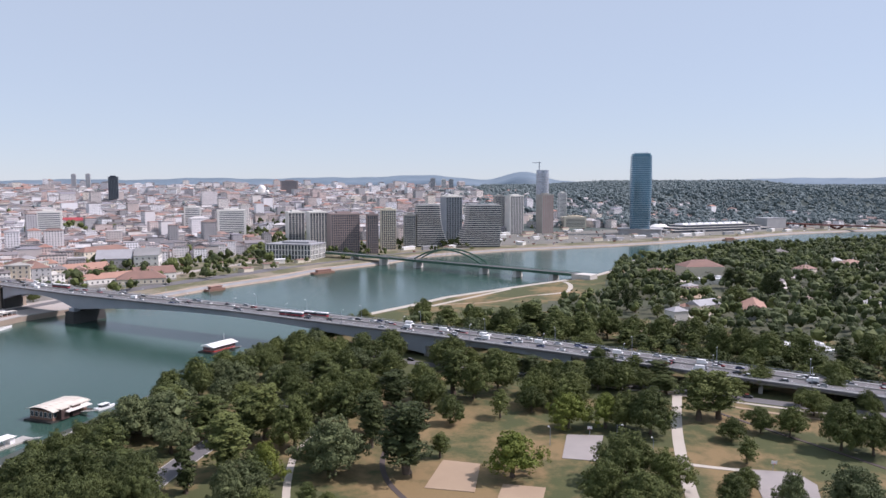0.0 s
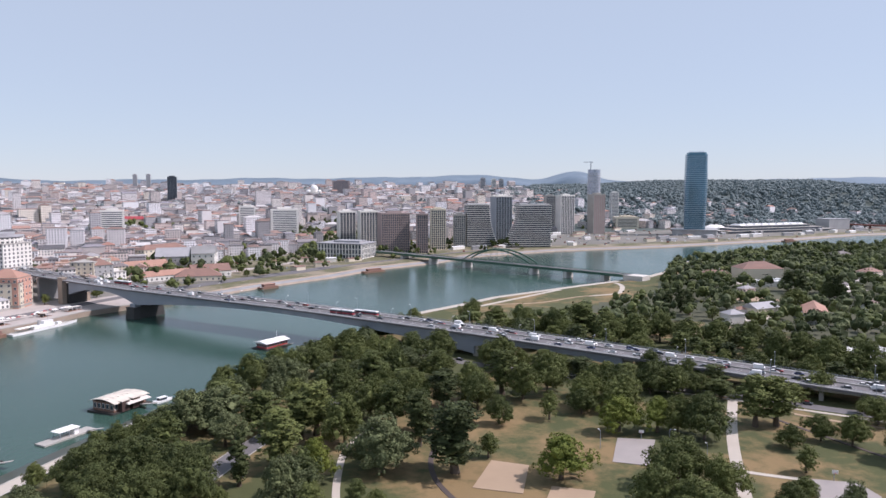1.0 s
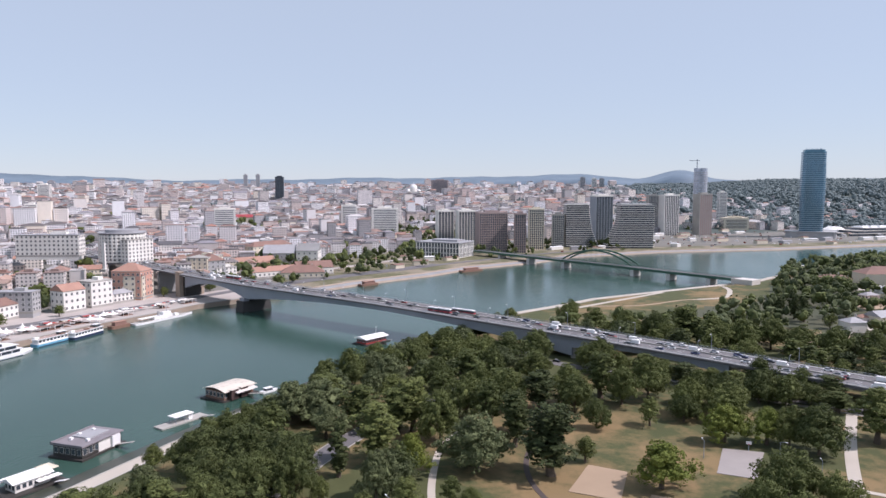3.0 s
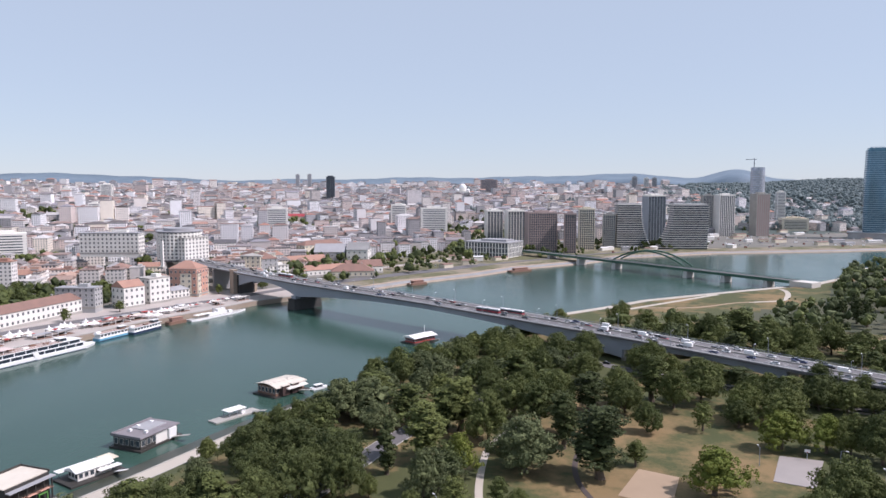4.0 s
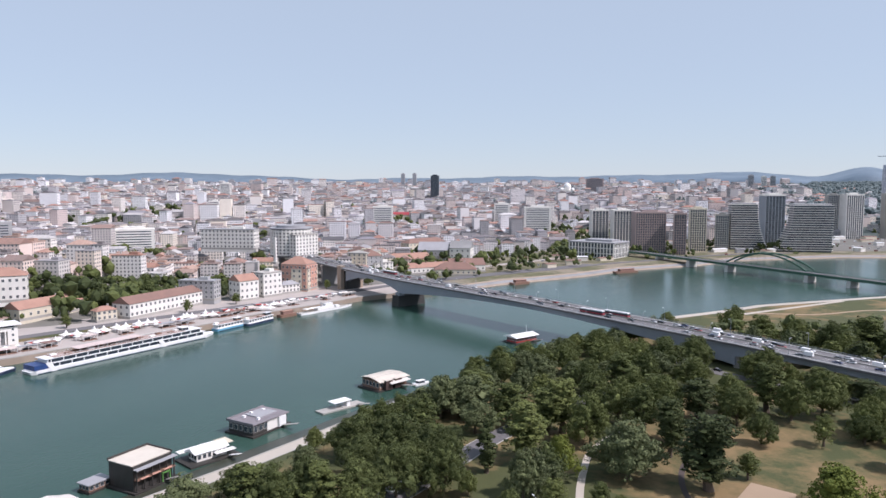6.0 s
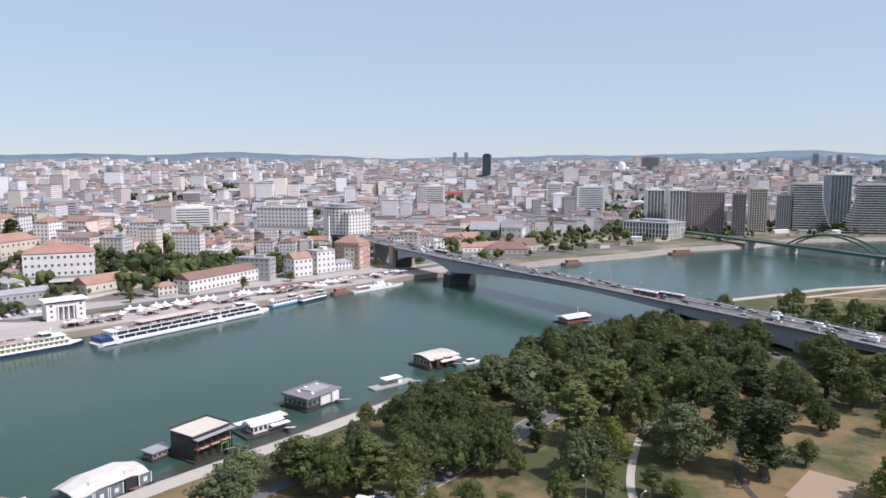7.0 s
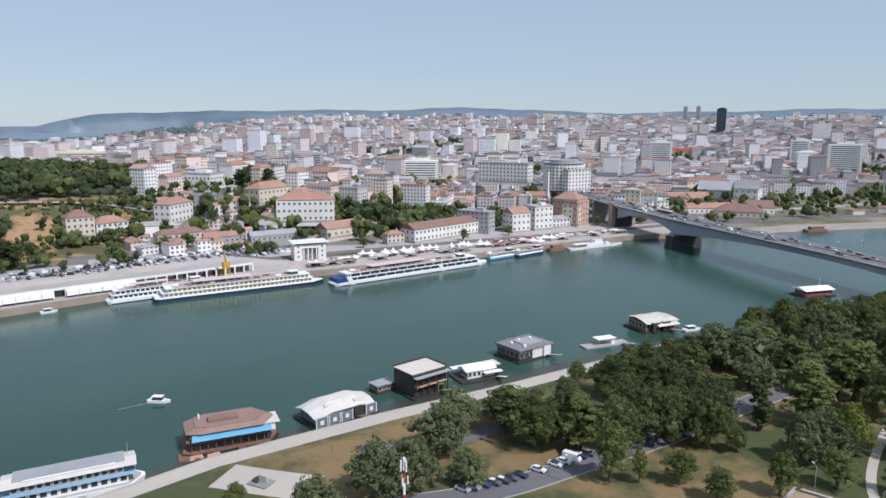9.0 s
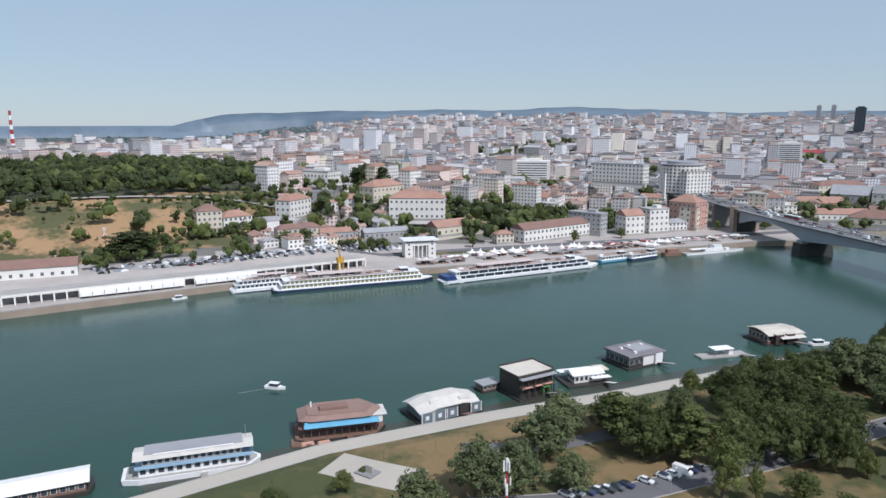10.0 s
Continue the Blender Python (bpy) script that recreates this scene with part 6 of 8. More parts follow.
def white_boat():
    t = thing("houseboat", "white pitched-roof floating restaurant with a terrace", "houseboat", -184, 197, 0, 72, "floating restaurants")
    part("pontoon", Solid().box(0, 0, -0.8, 20, 12, 1.5), [M_BLACK], t)
    glazed(t, 12, 6, 0.7, 3.0, 6, 3, M_WHITE)
    part("roof", Solid().hip(0, 0.4, 3.72, 13, 6.8, 1.5, ridge=14), [M_WHITEPAINT], t, "white sheet roof")
    part("canopy", Solid().box(-2, 4.6, 3.2, 15, 3.2, 0.25), [M_CANVAS], t)
    part("canopy", Solid().box(4.5, -4.2, 2.6, 8, 2.6, 0.25), [M_CANVAS], t)
    part("awning_wing", Solid().box(8.2, 3.0, 3.4, 5, 6, 0.3), [M_CREAM], t)
    for x in (-8, -2, 4, 9):
        part("post", Solid().box(x, 5.8, 0.7, 0.15, 0.15, 2.6), [M_WHITEPAINT], t)
    gangway(t, 6, -6, -12, mat=M_CANVAS)


def grey_boat():
    t = thing("houseboat", "grey flat-roofed floating club with roof units", "houseboat", -188, 231, 0, 84, "floating restaurants")
    part("pontoon", Solid().box(0, 0, -0.8, 22, 16, 1.5), [M_BLACK], t)
    glazed(t, 19.5, 13.5, 0.7, 4.2, 7, 5, M_BLACK)
    part("roof", Solid().box(0, 0, 4.9, 21, 15, 0.5).box(0, 7.3, 5.4, 21, 0.4, 0.5).box(-10.3, 0, 5.4, 0.4, 15, 0.5), [M_MAUVEROOF], t)
    part("skylight", Solid().box(2.5, 1, 5.4, 10, 8.5, .45), [M_GREYROOF], t, "raised grey roof panel")
    part("white_wall", Solid().box(1.5, -6.85, .7, 7, .3, 4.2), [M_WHITE], t, "pale boarded land side")
    part("red_trim", Solid().box(-4, 7.6, 5.0, 12, 0.2, 0.8), [M_RED], t)
    part("roof_terrace", Solid().box(3, -0.5, 5.4, 9, 5, 0.3), [M_CONC_DARK], t)
    for x, y in ((-5, 3), (0, 4), (-4, -4), (6, 3)):
        part("roof_unit", Solid().box(x, y, 5.4, 1.2, 1.2, 0.9), [M_WHITEPAINT], t)
    part("white_bay", Solid().box(6, -7.3, 0.7, 4, 1.4, 4.2), [M_WHITEPAINT], t)
    gangway(t, 6, -8, -16)


def small_raft():
    t = thing("houseboat", "low grey raft with an open shelter", "houseboat", -171.5, 268, 0, 68, "floating restaurants")
    part("pontoon", Solid().box(0, 0, -0.5, 23, 6, 1.1), [M_CONC], t)
    part("cabin", Solid().box(3.5, 0.5, 0.6, 2, 4, 2.6), [M_WHITEPAINT], t)
    part("roof", Solid().box(0, 0.4, 3.2, 9.5, 5.2, 0.3), [M_CANVAS], t)
    for x in (-4, 0):
        for y in (-1.8, 2.5):
            part("post", Solid().box(x, y, 0.6, 0.2, 0.2, 2.6), [M_STEEL_GREY], t)
    gangway(t, 8, -3, -11)


M_CREAMROOF = surf("cream_roof_sheet", (0.66, 0.60, 0.52), (0.54, 0.49, 0.42), 0.25, 1.5, rough=0.7)
M_DARKBROWN = surf("dark_brown_boards", (0.075, 0.045, 0.04), (0.05, 0.03, 0.028), 0.4, 3.0)
M_MAUVEROOF = surf("mauve_roof_felt", (0.24, 0.22, 0.235), (0.17, 0.155, 0.165), 0.3, 1.5)


def vaulted_boat():
    t = thing("houseboat", "brown floating restaurant with white vaulted roofs", "houseboat", -171, 308.5, 0, 70, "floating restaurants")
    part("pontoon", Solid().box(0, 0, -0.8, 22, 16, 1.4), [M_BLACK], t)
    glazed(t, 18, 13, 0.6, 4.2, 7, 5, M_WOOD)
    for off, w, top in ((-3.5, 13, 2.3), (6.5, 7, 1.3)):
        s, n = Solid(), 10
        pts = []
        for i in range(n + 1):
            k = i / n
            y = -8 + 16 * k
            z = 4.8 + top * math.sin(math.pi * (0.12 + 0.76 * k)) - top * 0.35
            pts += [(off - w / 2, y, z), (off + w / 2, y, z), (off + w / 2, y, z - .25), (off - w / 2, y, z - .25)]
        s.add(pts, [(4 * i + j, 4 * i + 4 + j, 4 * i + 4 + (j + 1) % 4, 4 * i + (j + 1) % 4) for i in range(n) for j in range(4)])
        part("vaulted_roof", s, [M_CREAMROOF], t, "cream curved sheet roof")
        for i in range(5):
            part("roof_seam", Solid().box(off - w / 2 + w * (i + .5) / 5, 0, 4.72 + top * .62, 0.14, 7.0, 0.14), [M_OFFWHITE], t)
    for x in (-4.5, 1.5):
        bay = part("bay", Solid().box(x, -7.6, 0.6, 4.2, 2.6, 4.6), [M_DARKBROWN], t, "dark brown entrance bay")
        part("bay_roof", Solid().box(x, -7.6, 5.2, 4.6, 3.0, .2), [M_CREAMROOF], bay)
    part("side_canopy", Solid().box(11, 2, 3.4, 6, 8, 0.3), [M_OFFWHITE], t)
    part("lower_roof", Solid().hip(2, -8.2, 3.6, 12, 4, 0.9, ridge=12), [M_OFFWHITE], t)
    gangway(t, 4, -8, -18)


def red_raft():
    t = thing("houseboat", "red floating restaurant under a white roof", "houseboat", -140, 437, 0, 62, "floating restaurants")
    part("pontoon", Solid().box(0, 0, -0.7, 22, 13, 1.3), [M_BLACK], t)
    glazed(t, 18, 9, 0.6, 3.2, 8, 4, M_RED)
    part("roof", Solid().hip(0, 0, 3.82, 20, 11, 1.4, ridge=21), [M_CANVAS], t)
    part("flagpole", Solid().tube((9, 5, 0.6), (9, 5, 8.5), 0.1), [M_WHITEPAINT], t)
    gangway(t, 4, -6, -14)


for f_ in (ship_restaurant, roofed_boat, brown_boat, shell_boat, dark_boat, white_boat, grey_boat, small_raft, vaulted_boat, red_raft):
    f_()


def motor_boat(x, y, rot, l=8.0, name="motor_boat", label="small white cabin cruiser on the river", cabin=True):
    t = thing(name, label, "boat", x, y, 0, rot)
    part("hull", Solid().prism(hull_ring(l, l * .36, .35, .03), -0.3, 1.0, top_scale=1.06), [M_WHITEPAINT], t)
    part("cabin", Solid().box(-l * .06, 0, 1.0, l * .45, l * .26, 1.2, taper=.85), [M_GLASS], t)
    part("cabin_roof", Solid().box(-l * .06, 0, 2.2, l * .5, l * .3, 0.15), [M_WHITEPAINT], t)
    part("rail", Solid().box(l * .3, 0, 1.4, l * .25, 0.05, 0.05), [M_STEEL_GREY], t)


motor_boat(-246, 95, 40)
structure("wake", ribbon(Solid(), [(-248.0, 91.0), (-248.5, 86.5), (-249.2, 81.5)], 0.32, 0.04, 0, 0.0), [M_GREYROOF], "thin pale wake behind the moving cabin cruiser", "wake")
motor_boat(-155, 318, 60, 9, label="white cabin boat moored by the trees")
motor_boat(-412, 8, 85, 7, label="blue and white work boat at the quay")
motor_boat(-408, 103, 83, 8, label="small dark blue boat at the quay wall")


# ---- river ships ----
def river_ship(name, label, x, y, rot, l, w, decks, hull, band, style="windows"):
    t = thing(name, label, "ship", x, y, 0, rot, "moored ships")
    part("hull", Solid().prism(hull_ring(l, w, .08, .02), -1, 1.7, top_scale=1.02), [M_WHITEPAINT if style == "bands" else hull], t)
    part("boot_stripe", Solid().prism([(a * 1.003, b * 1.012) for a, b in hull_ring(l, w, .08, .02)], 0.0, 0.45), [M_NAVY], t)
    part("bulwark", Solid().prism(hull_ring(l, w + .2, .08, .02), 1.7, 2.2), [M_WHITEPAINT], t)
    z = 2.2
    for k in range(decks):
        ll = l * (0.87 - 0.04 * k)
        part("deck_house", Solid().box(-l * 0.02, 0, z, ll, w - 1.2, 2.3, taper=.995), [M_WHITEPAINT], t)
        if style == "bands":
            part("window_band", Solid().box(-l * 0.02, 0, z + 0.35, ll * .985, w - 1.0, 1.75), [band], t, "dark continuous window band")
            for i in range(int(ll / 7)):
                part("mullion", Solid().box(-l * 0.02 - ll * .48 + 7 * i, 0, z + 0.3, 0.5, w - .9, 1.8), [M_WHITEPAINT], t)
        else:
            pane = Solid().box(0, 0, 0, 1.9, w - 1.1, 1.3).mesh("window", [band])
            n = int(ll / 2.6)
            for i in range(n):
                o = part("window", pane, None, t)
                o.location = (-l * 0.02 - ll / 2 + ll * (i + .5) / n, 0, z + 0.55)
        part("deck_edge", Solid().box(-l * 0.02, 0, z + 2.3, ll + 2, w - 0.2, 0.2), [M_WHITEPAINT], t)
        z += 2.5
    part("sun_deck", Solid().box(-l * 0.05, 0, z, l * 0.7, w - 1.6, 0.12), [M_DECK], t, "pinkish brown sun deck")
    part("wheelhouse", Solid().box(l * 0.31, 0, z, 5, w * .5, 1.8, taper=.9), [M_GLASS], t)
    part("wheelhouse_roof", Solid().box(l * 0.31, 0, z + 1.8, 6, w * .6, 0.25), [M_WHITEPAINT], t)
    for i in range(int(l / 9)):
        xx = -l * 0.38 + l * 0.66 * i / max(1, int(l / 9) - 1)
        part("deck_furniture", Solid().box(xx, 1.6 * (-1) ** i, z + .12, 3.4, 2.2, 0.8), [M_WOOD if i % 3 else M_CANVAS], t)
    if l > 50:
        canopy = part("sun_awning", Solid().box(-l * .12, 0, z + 2.2, l * .34, w - 2.4, 0.12), [M_AWNING], t, "faded pink sun awning on posts")
        for i in range(8):
            for sgn in (-1, 1):
                part("post", Solid().box(-l * .28 + l * .32 * i / 7, sgn * (w / 2 - 1.4), z + .1, .12, .12, 2.1), [M_WHITEPAINT], canopy)
        rails = Solid()
        for sgn in (-1, 1):
            rails.box(-l * .05, sgn * (w / 2 - .9), z + .9, l * .68, .08, .08)
            for i in range(int(l * .68 / 3)):
                rails.box(-l * .39 + 3 * i, sgn * (w / 2 - .9), z, .08, .08, .95)
        part("railing", rails, [M_WHITEPAINT], t)
    part("mast", Solid().tube((l * 0.34, 0, z + 1.6), (l * 0.34, 0, z + 5), 0.12).box(l * .34, 0, z + 3.9, 0.2, 2.4, 0.2), [M_WHITEPAINT], t)
    if style == "bands":
        for xx in (-l * 0.43, l * 0.14):
            for sgn in (-1, 1):
                yy = sgn * (w / 2 + .12)
                part("hull_stripe", Solid().add([(xx - 2, yy - .1, 5.4), (xx + 1.2, yy - .1, 5.4), (xx + 4.6, yy - .1, 0.2), (xx + 1.4, yy - .1, 0.2), (xx - 2, yy + .1, 5.4), (xx + 1.2, yy + .1, 5.4), (xx + 4.6, yy + .1, 0.2), (xx + 1.4, yy + .1, 0.2)],
                                               [(0, 1, 2, 3), (7, 6, 5, 4), (0, 4, 5, 1), (1, 5, 6, 2), (2, 6, 7, 3), (3, 7, 4, 0)]), [M_WHITEPAINT], t, "slanted white stripe")
        part("stern_block", Solid().box(-l * 0.465, 0, 2.2, l * 0.06, w, 2.6), [hull], t)
    return t


def gunboat(x, y, rot):
    t = thing("museum_ship", "slim pale grey old river gunboat", "ship", x, y, 0, rot, "moored ships")
    part("hull", Solid().prism(hull_ring(57, 7, .2, .08), -0.6, 1.5, top_scale=1.02), [M_WHITEPAINT], t)
    part("deck", Solid().prism(hull_ring(56, 6.6, .2, .08), 1.5, 1.6), [M_CONC], t)
    part("deck_house", Solid().box(-2, 0, 1.6, 18, 4.4, 2.3).box(2, 0, 3.9, 8, 3.4, 2.0), [M_WHITEPAINT], t)
    part("turret", Solid().box(12, 0, 1.6, 4, 3.4, 1.6, taper=.8), [M_WHITEPAINT], t)
    part("gun", Solid().tube((13, 0, 2.7), (18, 0, 3.2), 0.14), [M_STEEL_GREY], t)
    part("funnel", Solid().tube((-5, 0, 3.9), (-5, 0, 7.2), 0.9, 0.8, 10), [M_GREYWALL], t)
    part("mast", Solid().tube((3, 0, 5.8), (3, 0, 11), 0.14).box(3, 0, 9, 0.15, 3.2, 0.15), [M_STEEL_GREY], t)
    part("awning", Solid().box(-17, 0, 3.8, 12, 5, 0.15).box(-22, 2.2, 1.6, .12, .12, 2.2).box(-22, -2.2, 1.6, .12, .12, 2.2).box(-12, 2.2, 1.6, .12, .12, 2.2).box(-12, -2.2, 1.6, .12, .12, 2.2), [M_CANVAS], t)


M_GOLDGLASS = surf("amber_window", (0.30, 0.26, 0.10), (0.16, 0.14, 0.06), 0.3, 2.0, rough=0.15, bump=0)
M_BANDGLASS = surf("blue_window_band", (0.025, 0.035, 0.05), (0.05, 0.06, 0.075), 0.3, 2.0, rough=0.15, bump=0)
M_NAVY = surf("navy_paint", (0.02, 0.03, 0.07), (0.03, 0.045, 0.09), 0.2, 1.5, rough=0.4, bump=0.05)
M_AWNING = surf("faded_awning", (0.62, 0.52, 0.49), (0.52, 0.43, 0.41), 0.3, 2.0)
M_DECK = surf("sun_deck_boards", (0.40, 0.30, 0.27), (0.32, 0.24, 0.21), 0.3, 2.0)
river_ship("cruise_ship", "long white river cruise ship with a dark hull and amber windows", -381.3, 201.8, 76.1, 100, 11, 2, M_NAVY, M_GOLDGLASS)
river_ship("cruise_ship", "white river cruise ship moored behind another", -402, 162, 81, 60, 8.5, 2, M_WHITEPAINT, M_GLASS)
river_ship("cruise_ship", "long blue and white river cruise ship with slanted stripes", -347, 309, 82.1, 122, 11, 2, M_BLUE, M_BANDGLASS, "bands")
river_ship("ferry", "small blue tour boat with a white top deck", -342.5, 391, 84, 26, 6.4, 1, M_LIGHTBLUE, M_GLASS)
river_ship("ferry", "white passenger boat with a navy hull", -336, 416, 87, 29, 6.5, 1, M_NAVY, M_GLASS)
gunboat(-321, 482, 77)
for x, y, rot, l, w, lab in ((-333, 446, 75, 16, 6, "brown landing pontoon below the quay"), (-226, 697, 55, 22, 8, "pink river barge at the bank"), (-143, 842, 50, 34, 8, "rusty barge at the bank"), (418, 1375, 30, 40, 10, "dark barge below the glass tower"), (566, 1398, 30, 34, 9, "dark work barge at the far quay")):
    t = thing("pontoon", lab, "pontoon", x, y, 0, rot, "pontoons")
    part("hull", Solid().prism(hull_ring(l, w, .06, .06), -0.6, 2.2), [M_WOOD], t)
    part("deck_house", Solid().box(0, 0, 2.2, l * .6, w * .6, 2.4), [M_BROWNROOF], t)
    part("roof", Solid().box(0, 0, 4.6, l * .64, w * .7, 0.25), [M_REDROOF], t)


# ---- quay ----
def tent(x, y, size=6.0, z=4.1):
    t = thing("pavilion_tent", "white peaked pavilion tent on the quay", "tent", x, y, z, 82, "quay tents")
    for a in (-1, 1):
        for b in (-1, 1):
            part("post", Solid().box(a * size * .46, b * size * .46, 0, 0.15, 0.15, 2.6), [M_WHITEPAINT], t)
    n = size / 2
    part("canopy", Solid().add([(-n, -n, 2.5), (n, -n, 2.5), (n, n, 2.5), (-n, n, 2.5), (-n * .3, -n * .3, 3.5), (n * .3, -n * .3, 3.5), (n * .3, n * .3, 3.5), (-n * .3, n * .3, 3.5), (0, 0, 5.6)],
                               [(3, 2, 1, 0), (0, 1, 5, 4), (1, 2, 6, 5), (2, 3, 7, 6), (3, 0, 4, 7), (4, 5, 8), (5, 6, 8), (6, 7, 8), (7, 4, 8)]), [M_CANVAS], t)


for x, y in ((-400.6, 307), (-397, 312), (-394.6, 323), (-391.8, 328), (-390.5, 337), (-387.6, 342), (-387.7, 353), (-384.8, 358), (-377.6, 384), (-374.4, 389), (-369, 396), (-366, 401), (-354, 457), (-350, 462), (-346, 442), (-352, 440)):
    tent(x, y, 6.2)
for i in range(9):
    tent(-392 + 4.6 * i * 0.42 + rng.uniform(-2, 2), 292 + 14 * i, 4.2)


def quay_warehouse():
    """Long low arcaded warehouse with open bays, some under white sheets."""
    t = thing("quay_warehouse", "long low concrete quay arcade with white sheeted bays", "warehouse", -429, 18, 4.05, 85.2)
    l, bays = 208.0, 34
    part("back_wall", Solid().box(l / 2, 12, 0, l, 0.6, 5.2), [M_CONC_DARK], t)
    part("roof", Solid().box(l / 2, 6.5, 5.2, l, 14, 0.6), [M_CONC], t, "flat grey terrace roof")
    part("fascia", Solid().box(l / 2, -0.6, 4.4, l, 0.3, 1.5), [M_WHITE], t)
    for i in range(bays + 1):
        part("pillar", Solid().box(l * i / bays, -0.3, 0, 0.9, 0.9, 4.4), [M_WHITE], t)
        if i < bays:
            part("shutter", Solid().box(l * (i + .5) / bays, 4, 0, l / bays - 1.2, 0.2, 3.6), [M_CONC_DARK], t)
    for i in list(range(6, 15)) + list(range(16, 22)):
        x = l * (i + .5) / bays
        part("sheet", Solid().add([(x - 2.9, -0.9, 4.9), (x + 2.9, -0.9, 4.9), (x + 2.9, -3.2, 3.6), (x - 2.9, -3.2, 3.6), (x - 2.9, -3.4, 1.2), (x + 2.9, -3.4, 1.2), (x - 2.9, -0.8, 1.2), (x + 2.9, -0.8, 1.2)],
                                  [(0, 3, 2, 1), (3, 4, 5, 2), (0, 6, 4, 3), (1, 2, 5, 7), (0, 1, 7, 6)]), [M_CANVAS], t, "white canvas sheet")


quay_warehouse()


def quay_crane(x, y):
    t = thing("quay_crane", "old yellow harbour crane on the quay", "crane", x, y, 4.05, 80)
    for a in (-2.2, 2.2):
        for b in (-2.2, 2.2):
            part("leg", Solid().tube((a, b, 0), (a * .6, b * .6, 6), 0.35, 0.3, 6), [M_YELLOW], t)
    part("cab", Solid().box(0, 0, 6, 4, 3.6, 3.6), [M_YELLOW], t)
    part("jib", Solid().tube((0, -1, 9), (-2, -3, 18), 0.5, 0.25, 4).tube((0, 1, 9), (-2, -3, 18), 0.3, 0.2, 4), [M_YELLOW], t)


quay_crane(-406, 204)


def lattice_mast(x, y, z, h, label):
    t = thing("antenna_mast", label, "mast", x, y, z)
    n = int(h / 3)
    for i in range(n):
        part("segment", Solid().tube((0, 0, h * i / n), (0, 0, h * (i + 1) / n), 0.32, 0.28, 6), [M_RED if i % 2 else M_WHITEPAINT], t)
    for a in range(3):
        part("antenna_panel", Solid().box(0.7 * math.cos(a * 2.1), 0.7 * math.sin(a * 2.1), h - 3.2, 0.35, 0.3, 2.6, a * 120), [M_WHITEPAINT], t)
        part("antenna_panel", Solid().box(0.8 * math.cos(a * 2.1 + 1), 0.8 * math.sin(a * 2.1 + 1), h - 6.6, 0.3, 0.3, 2.0, a * 120), [M_WHITEPAINT], t)


lattice_mast(-113, 97, 4.6, 21, "red and white mobile phone mast among willows")
lattice_mast(-500, 82, 9, 24, "red and white antenna mast by the street")


# monument on the small square
mon = thing("stone_monument", "small pale stone monument on a grassy plinth", "monument", -160, 87, 4.6, 20)
part("plinth", Solid().box(0, 0, 0, 6, 4.5, 0.6), [M_CONC_DARK], mon)
part("slab", Solid().box(0.8, 0, 0.6, 2.6, 0.5, 2.0), [M_PAVE_LIGHT], mon)
part("planting", Solid().box(-1.4, 0, 0.6, 2.0, 2.4, 0.8, taper=.7), [M_LEAF_DARK], mon)
for x, y in ((-40, 190), (-66, 300)):
    b = thing("park_bench_table", "white park table with benches", "bench", x, y, 4.6, 30)
    part("tabletop", Solid().box(0, 0, 0.72, 2.0, 0.9, 0.08), [M_WHITEPAINT], b)
    for sgn in (-1, 1):
        part("seat", Solid().box(0, sgn * 0.95, 0.42, 2.0, 0.35, 0.08), [M_WHITEPAINT], b)
        part("leg", Solid().box(sgn * 0.7, 0, 0, 0.12, 2.0, 0.42).box(sgn * 0.7, 0, 0.42, 0.12, 0.12, 0.3), [M_STEEL_GREY], b)


# ---- buildings along the far quay and the slope ----
# panes in two mid-greys, lighter than M_GLASS
M_PANE = surf("mid_grey_pane", (0.09, 0.10, 0.115), (0.17, 0.175, 0.18), 0.4, 2.0, rough=0.2, bump=0)
WINDOWS = {}


def window_mesh(w, h):
    key = (round(w, 1), round(h, 1))
    if key not in WINDOWS:
        s = Solid().box(0, 0.02, 0, w + 0.3, 0.12, h + 0.3, mat=0).box(0, -0.06, 0.15, w, 0.14, h, mat=1)
        WINDOWS[key] = s.mesh("window", [M_WHITE, M_PANE])
    return WINDOWS[key]


